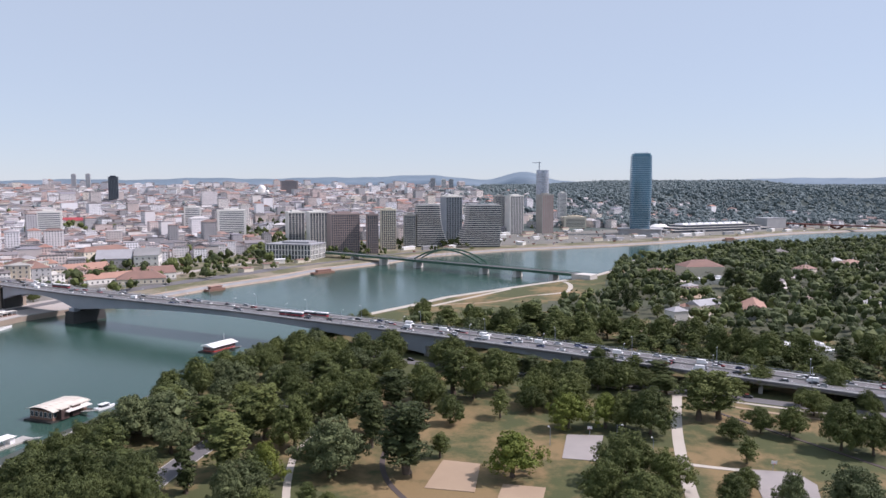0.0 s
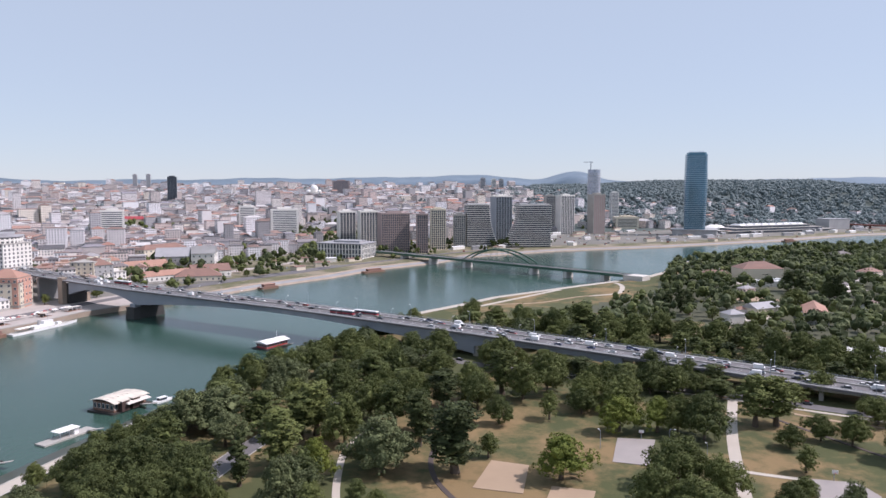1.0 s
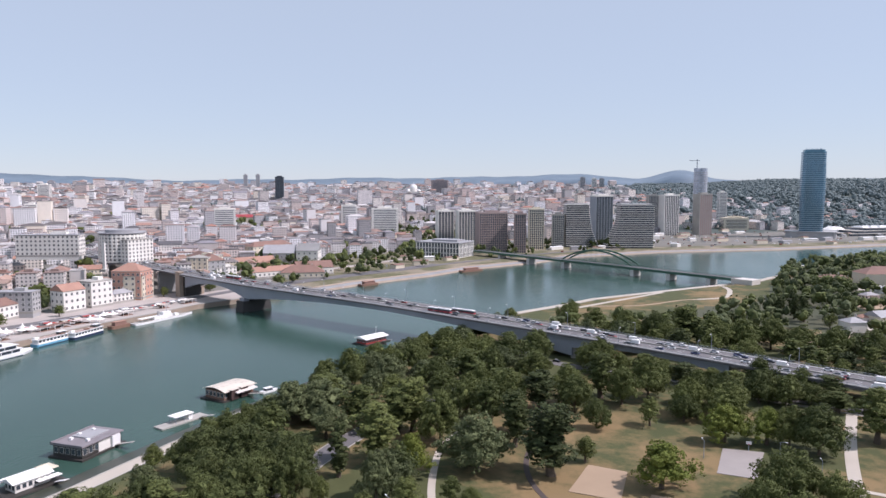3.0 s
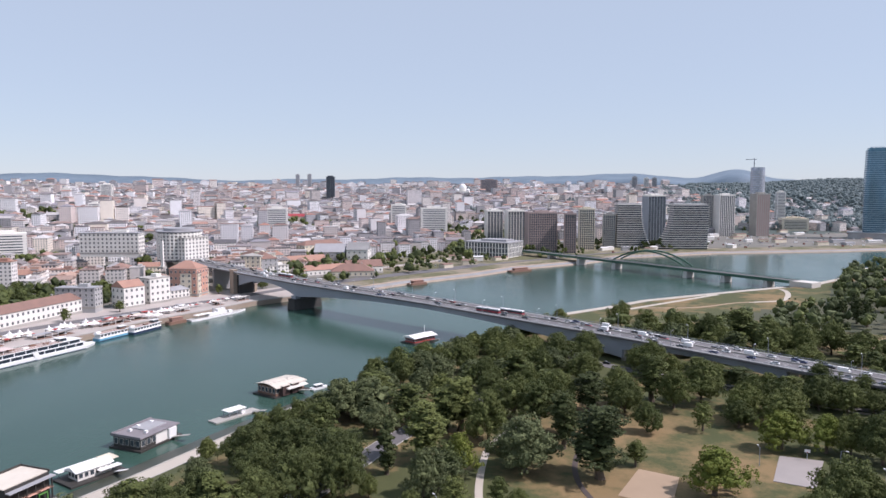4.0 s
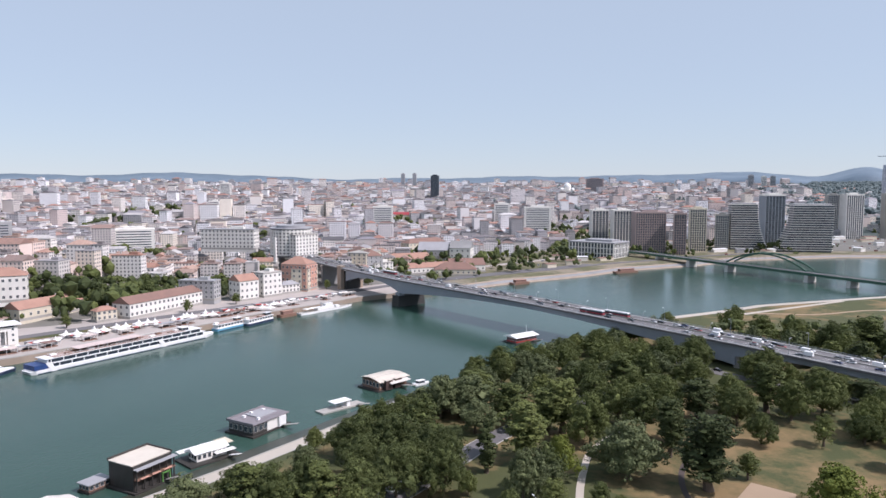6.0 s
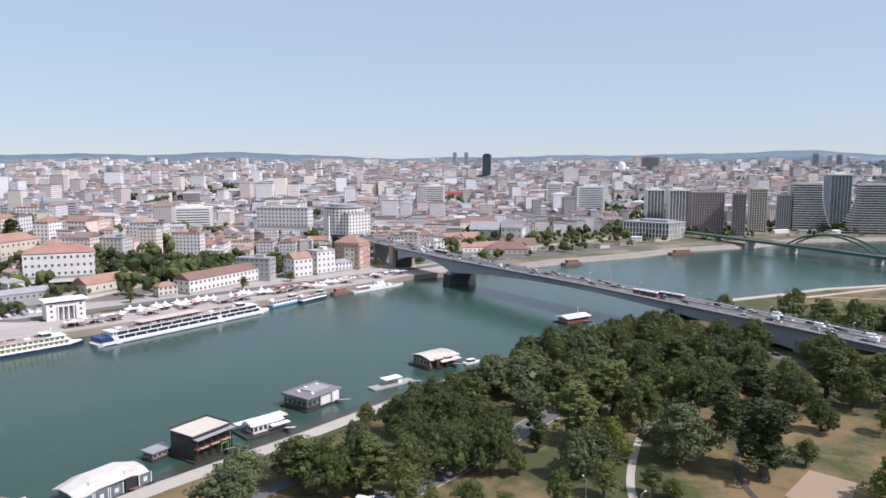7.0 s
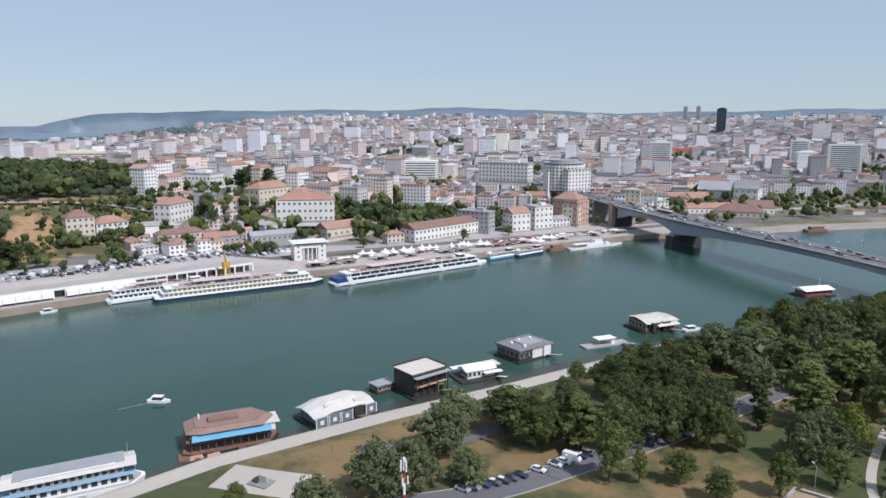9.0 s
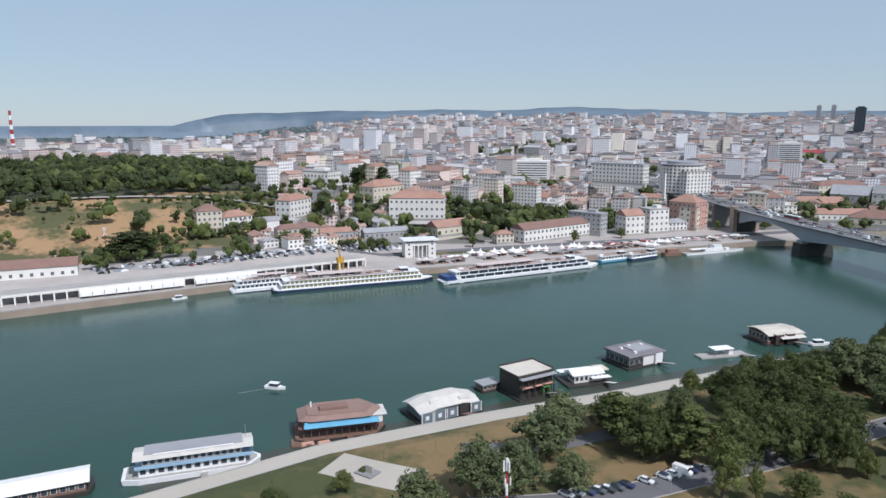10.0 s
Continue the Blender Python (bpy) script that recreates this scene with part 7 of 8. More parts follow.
def block(name, label, lx, ly, rx, ry, depth, z0, ztop, floors, cols, wall, roof="flat", tile=None, side_cols=3, category="house", rise=0.32):
    """A building whose front foot runs from (lx, ly) to (rx, ry), seen from the river."""
    d = Vector((rx - lx, ry - ly))
    w = d.length
    d.normalize()
    mid = Vector(((lx + rx) / 2, (ly + ry) / 2)) + Vector((-d.y, d.x)) * depth / 2
    h = ztop - z0
    t = thing(name, label, category, mid.x, mid.y, z0, math.degrees(math.atan2(d.y, d.x)), "quayside buildings")
    Town.claim(mid.x, mid.y, max(w, depth) * 0.5)
    part("wall", Solid().box(0, 0, -4, w, depth, h + 4), [wall], t)
    part("plinth", Solid().box(0, 0, -1, w + .3, depth + .3, 1.8), [M_CONC], t)
    if roof == "flat":
        part("roof", Solid().box(0, 0, h, w + .6, depth + .6, 0.6), [tile or M_GREYROOF], t)
        part("roof_house", Solid().box(w * .15, 0, h + .6, w * .25, depth * .4, 2.4), [wall], t)
    else:
        part("roof", Solid().hip(0, 0, h + 0.02, w, depth, min(w, depth) * rise, ridge=(max(w, depth) + 1.0) if roof == "gable" else None), [tile or M_REDROOF], t)
        part("chimney", Solid().box(w * .22, depth * .15, h, 1.1, 1.1, min(w, depth) * rise + 1), [M_CONC], t)
    part("cornice", Solid().box(0, 0, h - 0.45, w + .5, depth + .5, 0.4), [M_CONC], t)
    fh = h / floors
    ww, wh = min(1.7, w / cols * 0.5), min(2.0, fh * 0.55)
    m = window_mesh(ww, wh)
    for k in range(floors):
        for i in range(cols):
            o = part("window", m, None, t)
            o.location = (-w / 2 + w * (i + .5) / cols, -depth / 2, fh * (k + 0.28))
        for i in range(side_cols):
            for sgn, turn in ((-1, -90), (1, 90)):
                if sgn * d.x * mid.x + sgn * d.y * mid.y > 0:
                    continue  # the sides turned from the river are blind party walls
                o = part("window", m, None, t)
                o.location = (sgn * w / 2, -depth / 2 + depth * (i + .5) / side_cols, fh * (k + 0.28))
                o.rotation_euler = (0, 0, radians(turn))
    return t


block("customs_barrack", "long white two-storey quay building with a brown tile roof", -416, 371, -417, 450, 17, 5, 15, 2, 18, M_WHITE, "gable", M_BROWNROOF, 3, rise=.28)
block("house", "small yellow house beside the quay road", -427, 352, -423, 366, 9, 5, 12, 2, 4, M_CREAM, "hip", M_REDROOF, 2)
block("apartment_house", "blue-grey apartment house with a flat roof", -437, 440, -407, 448, 12, 8, 23, 4, 7, M_GREYWALL, "flat", None, 3)
block("house", "white three-storey house with a red gable roof", -397, 468, -392, 486, 16, 5, 21, 3, 4, M_WHITE, "gable", M_REDROOF, 3)
block("apartment_house", "white cube house with reddish windows", -393, 494, -388, 513, 17, 5, 25, 4, 4, M_WHITE, "flat", M_CONC, 3)
block("house", "low white shop row with a grey roof", -390, 516, -384, 534, 10, 5, 12, 2, 5, M_WHITE, "hip", M_GREYROOF, 2)
block("apartment_house", "terracotta-coloured four-storey house with a red roof", -406, 536, -380, 539, 20, 6, 29, 4, 6, M_PINK, "hip", M_REDROOF, 4)
block("apartment_house", "cream four-storey house with a brown roof", -379, 540, -386, 566, 16, 6, 25, 4, 6, M_CREAM, "hip", M_BROWNROOF, 3)
block("warehouse", "long cream quay warehouse with a red roof", -466, 322, -469, 375, 16, 8, 15, 1, 9, M_CREAM, "gable", M_REDROOF, 2)


def customs_pavilion():
    """Two white wings with a recessed middle under one floating flat roof."""
    lx, ly, rx, ry, depth, h = -421, 263, -413, 284, 12, 12.5
    d = Vector((rx - lx, ry - ly))
    w = d.length
    d.normalize()
    mid = Vector(((lx + rx) / 2, (ly + ry) / 2)) + Vector((-d.y, d.x)) * depth / 2
    t = thing("customs_pavilion", "white quay pavilion with two wings under a flat roof", "pavilion", mid.x, mid.y, 5, math.degrees(math.atan2(d.y, d.x)), "quayside buildings")
    Town.claim(mid.x, mid.y, 14)
    for sgn in (-1, 1):
        x = sgn * (w / 2 - 2.8)
        part("wing", Solid().box(x, 0, -1, 5.6, depth, h - 1.6), [M_WHITE], t)
        for k in range(3):
            pane = part("window", Solid().box(x, -depth / 2, 1.0 + 3.4 * k, 1.5, .24, 1.6), [M_WHITEPAINT], t)
            part("pane", Solid().box(x, -depth / 2 - .06, 1.15 + 3.4 * k, 1.2, .2, 1.3), [M_GLASS], pane)
    # grey between the white wings puts the recess's shade into the wall colour
    part("recess", Solid().box(0, 1.5, -1, w - 11, depth - 4, 7.4), [M_GREYWALL], t, "recessed middle, grey put in for its shade")
    for i in range(4):
        part("pillar", Solid().box(-w * .2 + w * .4 * i / 3, -depth / 2 + .6, -1, .7, .7, h - 1.6), [M_WHITE], t)
    part("lintel", Solid().box(0, -depth / 2 + .6, h - 5.0, w - 11, .8, 2.4), [M_WHITE], t)
    part("clerestory", Solid().box(0, 0, h - 2.6, w - 3, depth - 2, 1.2), [M_GLASS], t)
    part("roof", Solid().box(0, 0, h - 1.4, w + 3.5, depth + 3, .8), [M_WHITEPAINT], t, "thin white overhanging roof slab")


customs_pavilion()
block("grand_house", "large white three-storey house with a red hipped roof", -515, 306, -486, 343, 18, 18, 36, 3, 11, M_WHITE, "hip", M_REDROOF, 4)
block("grand_house", "cream and pink mansion with a red roof", -552, 312, -562, 350, 18, 30, 42, 2, 8, M_CREAM, "hip", M_REDROOF, 3)
block("house", "white villa with a red mansard roof", -550, 232, -566, 258, 15, 20, 35, 3, 6, M_WHITE, "hip", M_REDROOF, 3)
block("house", "dark modern house with white floor bands", -583, 264, -572, 281, 14, 22, 38, 4, 4, M_GREYWALL, "flat", M_CONC_DARK, 3)
block("house", "white house with a bright red roof", -560, 284, -548, 300, 12, 22, 33, 3, 4, M_WHITE, "hip", M_REDROOF, 3)
block("apartment_house", "pale pink five-storey apartment house", -555, 157, -553, 176, 16, 9, 31, 5, 5, M_CREAM, "hip", M_BROWNROOF, 4)
block("apartment_house", "pale apartment house with an orange-red roof", -553, 177, -555, 201, 15, 9, 25, 4, 6, M_WHITE, "hip", M_REDROOF, 4)
block("house", "two-storey old cream house by the street", -512, 205, -508, 240, 11, 9, 18, 2, 9, M_CREAM, "hip", M_BROWNROOF, 2)
block("house", "long low house with a red roof and shopfronts", -497, 234, -489, 262, 10, 9, 15, 1, 8, M_GREYWALL, "gable", M_REDROOF, 2)
block("shed", "long market shed with a grey sheet roof", -482, 264, -475, 300, 10, 9, 14, 1, 9, M_GREYWALL, "gable", M_GREYROOF, 2)
block("palace", "white neoclassical palace with a pale roof", -655, 284, -622, 302, 22, 30, 52, 3, 9, M_WHITE, "flat", M_GREYROOF, 5)
block("office_slab", "long white office slab with window bands", -570, 609, -511, 627, 16, 32, 53, 5, 14, M_WHITE, "flat", M_GREYROOF, 4, "office building")
block("apartment_house", "white six-storey corner house with a flat roof", -441, 608, -434, 638, 18, 28, 50, 6, 7, M_WHITE, "flat", M_CONC, 4)
block("apartment_house", "grey apartment house beside the bridge", -430, 692, -382, 648, 20, 6, 27, 5, 10, M_GREYWALL, "hip", M_BROWNROOF, 4)
block("apartment_house", "cream six-storey apartment house beside the bridge", -380, 648, -386, 690, 22, 6, 30, 6, 9, M_CREAM, "flat", M_CONC, 4)
block("house", "white square house by the bridge ramp", -374, 655, -362, 674, 12, 6, 19, 4, 5, M_WHITE, "flat", M_CONC, 3)
block("warehouse", "long red-roofed shed row by the bridge", -352, 690, -318, 730, 16, 5, 11, 1, 10, M_WHITE, "gable", M_REDROOF, 2)
block("warehouse", "cream riverside warehouse with a brown roof", -322, 694, -280, 712, 22, 5, 11, 1, 8, M_CREAM, "hip", M_BROWNROOF, 3)
block("warehouse", "low white-fronted warehouse with a red-brown roof", -318, 728, -285, 752, 22, 5, 12, 1, 7, M_WHITE, "gable", M_BROWNROOF, 3)
block("exhibition_hall", "tall white hall with a dark barrel roof", -356, 812, -330, 818, 26, 5, 24, 3, 4, M_WHITE, "gable", M_CONC_DARK, 3)
block("exhibition_hall", "grey exhibition hall with white gables", -394, 800, -358, 812, 30, 5, 21, 2, 6, M_GREYWALL, "gable", M_GREYROOF, 3)
block("apartment_house", "long cream four-storey house with a brown roof", -428, 842, -400, 900, 18, 6, 25, 4, 10, M_CREAM, "hip", M_BROWNROOF, 3)
block("warehouse", "red-roofed workshop of terracotta-coloured render", -408, 745, -372, 790, 20, 5, 13, 1, 9, M_PINK, "gable", M_REDROOF, 2)


block("station_hall", "long low beige station hall", -354, 1194, -292, 1343, 20, 6, 17, 2, 16, M_CREAM, "hip", M_BROWNROOF, 2, rise=.2)
block("warehouse", "grey-brown roofed warehouse on the street above the quay", -476, 18, -467, 60, 14, 8, 15, 1, 8, M_WHITE, "gable", M_BROWNROOF, 2)


def round_house():
    x, y = -462, 628
    t = thing("rounded_office", "white office building with a curved corner front", "office building", x, y, 28, 32)
    Town.claim(x, y, 28)
    def ring(r):
        return [(r * math.cos(radians(a)), r * math.sin(radians(a))) for a in range(180, 361, 12)] + [(r, r * .9), (-r, r * .9)]
    part("core", Solid().prism(ring(21), -2, 28), [M_PANE], t)
    for k in range(8):
        part("band", Solid().prism(ring(21.8), 3.5 * k - 0.2, 3.5 * k + 1.6), [M_WHITE], t)
    for a in range(184, 360, 11):
        part("pier", Solid().box(21.6 * math.cos(radians(a)), 21.6 * math.sin(radians(a)), 0, 1.8, 0.8, 27, a + 90), [M_WHITE], t)
    part("roof", Solid().prism(ring(22.3), 27.8, 28.8).prism(ring(15), 28.8, 31.5), [M_GREYROOF], t)


round_house()


def column(x, y):
    t = thing("memorial_column", "tall slim white pylon at the bridgehead", "monument", x, y, 26)
    part("shaft", Solid().box(0, 0, 0, 2.6, 2.0, 25, taper=.9), [M_WHITE], t)
    part("base", Solid().box(0, 0, -1, 5, 5, 2), [M_CONC], t)


column(-433, 563)


def church():
    x, y = -608, 383
    t = thing("church", "old church with a dark baroque bell spire", "church", x, y, 36, 50)
    Town.claim(x, y, 18)
    part("nave", Solid().box(0, 14, 0, 14, 30, 12), [M_CREAM], t)
    part("roof", Solid().hip(0, 14, 12.02, 14, 30, 5), [surf("copper_roof", (0.22, 0.32, 0.24), (0.16, 0.25, 0.19))], t, "green copper roof")
    part("tower", Solid().box(0, -4, 0, 8, 8, 24), [M_CREAM], t)
    part("spire", Solid().box(0, -4, 24, 8.4, 8.4, 3, taper=.6).box(0, -4, 27, 4.4, 4.4, 4, taper=.8).box(0, -4, 31, 3.0, 3.0, 7, taper=.08), [M_SLATE], t)


church()


# ---- town landmarks farther off ----
def landmark(name, label, x, y, w, d, ztop, rot, wall, base=None, bands=None):
    z = ground_z(x, y)
    h = ztop - z
    t = thing(name, label, "tower block", x, y, z, rot, "town towers")
    Town.claim(x, y, max(w, d) * .6)
    part("wall", Solid().box(0, 0, -4, w, d, h + 4), [wall], t)
    for k in range(1, int(h / 3.4)):
        part("window_band", Solid().box(0, 0, 3.4 * k, w + .2, d * .84, 1.4).box(0, 0, 3.4 * k, w * .84, d + .2, 1.4), [bands or M_DARKGLASS], t)
    part("roof", Solid().box(0, 0, h, w * .5, d * .5, 3), [wall], t)


landmark("tower_block", "pale concrete tower block on the skyline", -1519, 2930, 17, 16, 162, 20, M_GREYWALL, None, M_STEEL_GREY)
landmark("tower_block", "twin grey tower block on the skyline", -1470, 2950, 17, 16, 163, 20, M_GREYWALL, None, M_STEEL_GREY)
landmark("tower_block", "broad dark office block on the ridge", -548, 2541, 62, 40, 131, 10, M_TOWERBROWN)
landmark("tower_block", "slim grey tower block far off", -46, 3200, 22, 22, 150, 5, M_GREYWALL)
landmark("tower_block", "slim pale tower block far off", 3, 3205, 20, 20, 145, 5, M_WHITE)
landmark("tower_block", "slim grey tower block standing far off", 36, 3200, 20, 20, 145, 5, M_GREYWALL)
landmark("tower_block", "white tower block over the old town", -1514, 1731, 32, 26, 112, 30, M_WHITE)
landmark("tower_block", "white slab tower in the old town", -1004, 1115, 20, 16, 72, 30, M_WHITE)
landmark("tower_block", "pale grey tower block, eastern quarter", -2084, 1554, 28, 24, 100, 30, M_GREYWALL)
landmark("tower_block", "pale grey round-cornered tower block", -2038, 1614, 26, 24, 98, 30, M_WHITE)
landmark("tower_block", "grey tower block among roofs", -1969, 1847, 26, 24, 104, 30, M_GREYWALL)
landmark("tower_block", "white tower block among roofs", -1729, 1805, 26, 24, 100, 30, M_WHITE)
landmark("office_block", "wide dark glass office block with terraces", -990, 490, 70, 46, 56, 60, M_GREYWALL)
landmark("office_block", "dark glass block with a white side", -905, 590, 52, 30, 55, 55, M_GREYWALL)
landmark("office_block", "long sand-coloured block under construction", -1290, 400, 90, 24, 50, 72, M_CREAM)
landmark("office_block", "cream flat-roofed museum block", -760, 690, 50, 30, 45, 45, M_WHITE)
landmark("office_block", "white office block with a dark glass front", -655, 1180, 38, 20, 64, 26, M_WHITE)
landmark("office_block", "pale office slab in the middle of town", -470, 1330, 30, 20, 68, 20, M_WHITE)
landmark("office_block", "white government block in the middle of town", -400, 1340, 52, 22, 62, 20, M_WHITE)
landmark("office_block", "long grey hotel slab with window bands", 925, 2398, 122, 30, 52, 12, M_GREYWALL)
landmark("office_block", "office cube clad in dark glass", 800, 2380, 50, 40, 54, 10, M_BLACK)
landmark("office_block", "white office tower with rounded corners", 300, 1790, 18, 18, 92, 8, M_WHITE)
landmark("office_block", "low cream department block", 320, 1740, 56, 30, 34, 8, M_CREAM)


def red_roof_hall():
    x, y = -720, 1340
    t = thing("station_hall", "long building with a crimson roof", "hall", x, y, ground_z(x, y), 26)
    Town.claim(x, y, 36)
    part("wall", Solid().box(0, 0, -4, 86, 18, 18), [M_CREAM], t)
    part("roof", Solid().hip(0, 0, 14.02, 86, 18, 6), [surf("crimson_roof", (0.36, 0.06, 0.07), (0.28, 0.05, 0.06))], t)


red_roof_hall()


def temple():
    x, y = -617, 2423
    z = 68
    t = thing("domed_church", "great white domed church on the hill", "church", x, y, z, 10)
    part("body", Solid().box(0, 0, -20, 46, 46, 42), [M_WHITE], t)
    def dome(r, zc, xo=0, yo=0):
        s = Solid()
        rows = [[(xo + r * math.cos(b) * math.cos(a), yo + r * math.cos(b) * math.sin(a), zc + r * math.sin(b)) for a in [2 * math.pi * i / 16 for i in range(16)]] for b in [math.pi / 2 * j / 6 for j in range(6)]]
        for p, q in zip(rows, rows[1:]):
            s.add(p + q, [(i, (i + 1) % 16, 16 + (i + 1) % 16, 16 + i) for i in range(16)])
        return s.tube((xo, yo, zc + r * .9), (xo, yo, zc + r * 1.5), 0.6)
    part("dome", dome(13, 34), [M_WHITEPAINT], t)
    part("drum", Solid().prism([(13 * math.cos(2 * math.pi * i / 16), 13 * math.sin(2 * math.pi * i / 16)) for i in range(16)], 22, 34), [M_WHITE], t)
    for a, b in ((-1, -1), (1, -1), (1, 1), (-1, 1)):
        part("side_dome", dome(6, 24, a * 18, b * 18), [M_WHITEPAINT], t)


temple()


def factory_chimney():
    t = thing("factory_chimney", "tall red and white banded power station chimney", "chimney", -2018, 145, 2)
    for i in range(11):
        r0, r1 = 5.6 - .25 * i, 5.35 - .25 * i
        part("band", Solid().tube((0, 0, 11.2 * i), (0, 0, 11.2 * (i + 1)), r0, r1, 14), [M_RED if i % 2 == 0 and i > 3 else M_WHITEPAINT], t)
    u = thing("power_station", "pale power station blocks beside the chimney", "power station", -2010, 190, 2, 10)
    part("hall", Solid().box(0, 0, 0, 90, 60, 26), [M_WHITE], u)
    part("annex", Solid().box(40, 20, 0, 60, 40, 16), [M_GREYWALL], u)
    part("stack", Solid().box(-24, 0, 26, 20, 20, 12), [M_WHITE], u)


factory_chimney()

# riverside mall and exhibition dome by the glass tower
mall = thing("shopping_mall", "long low white shopping mall with terraced floors", "shopping mall", 640, 1672, 4, 28)
for k in range(3):
    part("floor", Solid().box(0, 6 * k, 5 * k, 330 - 60 * k, 60 - 6 * k, 4.2), [M_DARKGLASS], mall)
    part("terrace", Solid().box(0, 6 * k, 5 * k + 4.2, 336 - 60 * k, 66 - 6 * k, 0.8), [M_CONC], mall)
for i in range(9):
    part("roof_vault", Solid().box(-92 + 23 * i, 14, 15, 18, 30, 3.0, taper=.7), [M_WHITEPAINT], mall)
dm = thing("white_dome", "flat white canvas dome hall", "hall", 505, 1655, 4)
ring = [(26 * math.cos(2 * math.pi * i / 20), 26 * math.sin(2 * math.pi * i / 20)) for i in range(20)]
part("dome", Solid().prism(ring, 0, 9, top_scale=.9).prism([(a * .9, b * .9) for a, b in ring], 9, 15, top_scale=.55), [M_CANVAS], dm)
bk = thing("brick_block", "dull brown brick block by the far bridge", "building", 826, 1790, 4, 24)
part("wall", Solid().box(0, 0, 0, 66, 40, 24), [M_GREYWALL], bk)
part("roof", Solid().box(0, 0, 24, 67, 41, 1), [M_GREYROOF], bk)

# houses among the trees of the near bank
house(207, 398, 22, 26, 6, 8, "flat", M_WHITE, M_WHITEPAINT, "low white hall beside the bridge ramp", "near bank houses")
house(236, 532, 16, 42, 7, -20, "gable", M_GREYWALL, M_REDROOF, "long house with a red pitched roof", "near bank houses")
house(282, 775, 44, 26, 12, 8, "hip", M_CREAM, M_BROWNROOF, "large pavilion with a brown roof", "near bank houses")
house(272, 716, 30, 14, 5, 0, "flat", M_WHITE, M_WHITEPAINT, "low white flat-roofed building", "near bank houses")
house(236, 770, 32, 14, 6, 8, "hip", M_CREAM, M_BROWNROOF, "low cream house with a brown roof", "near bank houses")
house(172, 516, 13, 11, 7, 20, "hip", M_WHITE, M_GREYROOF, "white house with a grey roof", "near bank houses")
house(202, 545, 24, 14, 7, 30, "gable", M_CREAM, M_GREYROOF, "cream house with a grey roof among trees", "near bank houses")
house(238, 570, 16, 12, 7, 10, "hip", M_WHITE, M_GREYROOF, "small white house with a grey roof", "near bank houses")
for x, y, w in ((300, 640, 16), (360, 720, 26), (420, 610, 22), (330, 860, 20), (500, 900, 30), (560, 760, 26), (340, 560, 22), (400, 500, 24), (470, 720, 28), (440, 830, 26), (640, 900, 34), (620, 1050, 36), (700, 1100, 30), (300, 960, 20), (380, 470, 18), (270, 610, 14), (520, 560, 26), (760, 950, 34), (190, 545, 16), (226, 645, 18), (331, 695, 24), (402, 784, 30), (500, 866, 34), (600, 1000, 36), (300, 585, 18), (355, 625, 20), (450, 560, 24), (430, 690, 22), (520, 660, 24), (560, 620, 24), (610, 700, 28), (680, 800, 30), (560, 860, 28), (400, 900, 26), (480, 1010, 30), (560, 1110, 32), (820, 1080, 34), (700, 640, 28)):
    if min(math.hypot(x - a, y - b) for a, b, c in CLEARINGS) < 20:
        house(x, y, w * .75, w * .5, rng.uniform(5, 8), rng.uniform(0, 60), "hip", None, None, "", "near bank houses")

SITE_WORDS = ("low white site shed", "low grey flat-roofed shed", "small pale riverside pavilion")
gs = random.Random(41)


def low_shed(x, y, w, d, h, rot, k, group):
    t = thing("shed", SITE_WORDS[k] + " on open ground", "shed", x, y, ground_z(x, y) if line_distance(EAST, np.array([x]), np.array([y]))[0] > 60 else 4.05, rot, group)
    part("wall", Solid().box(0, 0, -1, w, d, h + 1), [(M_WHITE, M_GREYWALL, M_CREAM)[k]], t)
    part("roof", Solid().hip(0, 0, h + .02, w, d, 1.0, ridge=max(w, d) + 1), [(M_WHITEPAINT, M_GREYROOF, M_BROWNROOF)[k]], t)
    Town.claim(x, y, max(w, d) * .5)


for zone, n, group in ((BUILDING_SITE, 60, "building site sheds"), (OPEN_SAVAMALA, 26, "riverside sheds")):
    xs, ys = [p[0] for p in zone], [p[1] for p in zone]
    while n:
        x, y = gs.uniform(min(xs), max(xs)), gs.uniform(min(ys), max(ys))
        if hit_zone(zone, x, y) and Town.free(x, y, 14) and TD(x, y) > 22:
            low_shed(x, y, gs.uniform(10, 30), gs.uniform(7, 14), gs.uniform(3, 6), gs.uniform(20, 60), gs.randrange(3), group)
            n -= 1
Town.claim(640, 1672, 150)
Town.claim(505, 1655, 30)


def site_clutter():
    """Far parked cars, stacks and containers on the open ground, too small to tell apart."""
    s = Solid()
    for _ in range(1500):
        zone = gs.choice((BUILDING_SITE, BUILDING_SITE, OPEN_SAVAMALA))
        x, y = gs.uniform(-370, 1100), gs.uniform(620, 1880)
        if hit_zone(zone, x, y) and TD(x, y) > 18 and Town.free(x, y, 2):
            z = TZ(x, y) if TD(x, y) > 70 else 4.05
            s.box(x, y, z, gs.uniform(2, 5), 2, gs.uniform(1.2, 2.6), gs.choice((20, 32, 110)), gs.randrange(4))
    ob = part("parked_cars_and_containers", s, [M_WHITEPAINT, M_CONC_DARK, M_GREYWALL, M_STEEL_RUST], None)
    tagged(ob, "scattered parked cars and containers on open ground", "vehicles", kind="stuff")


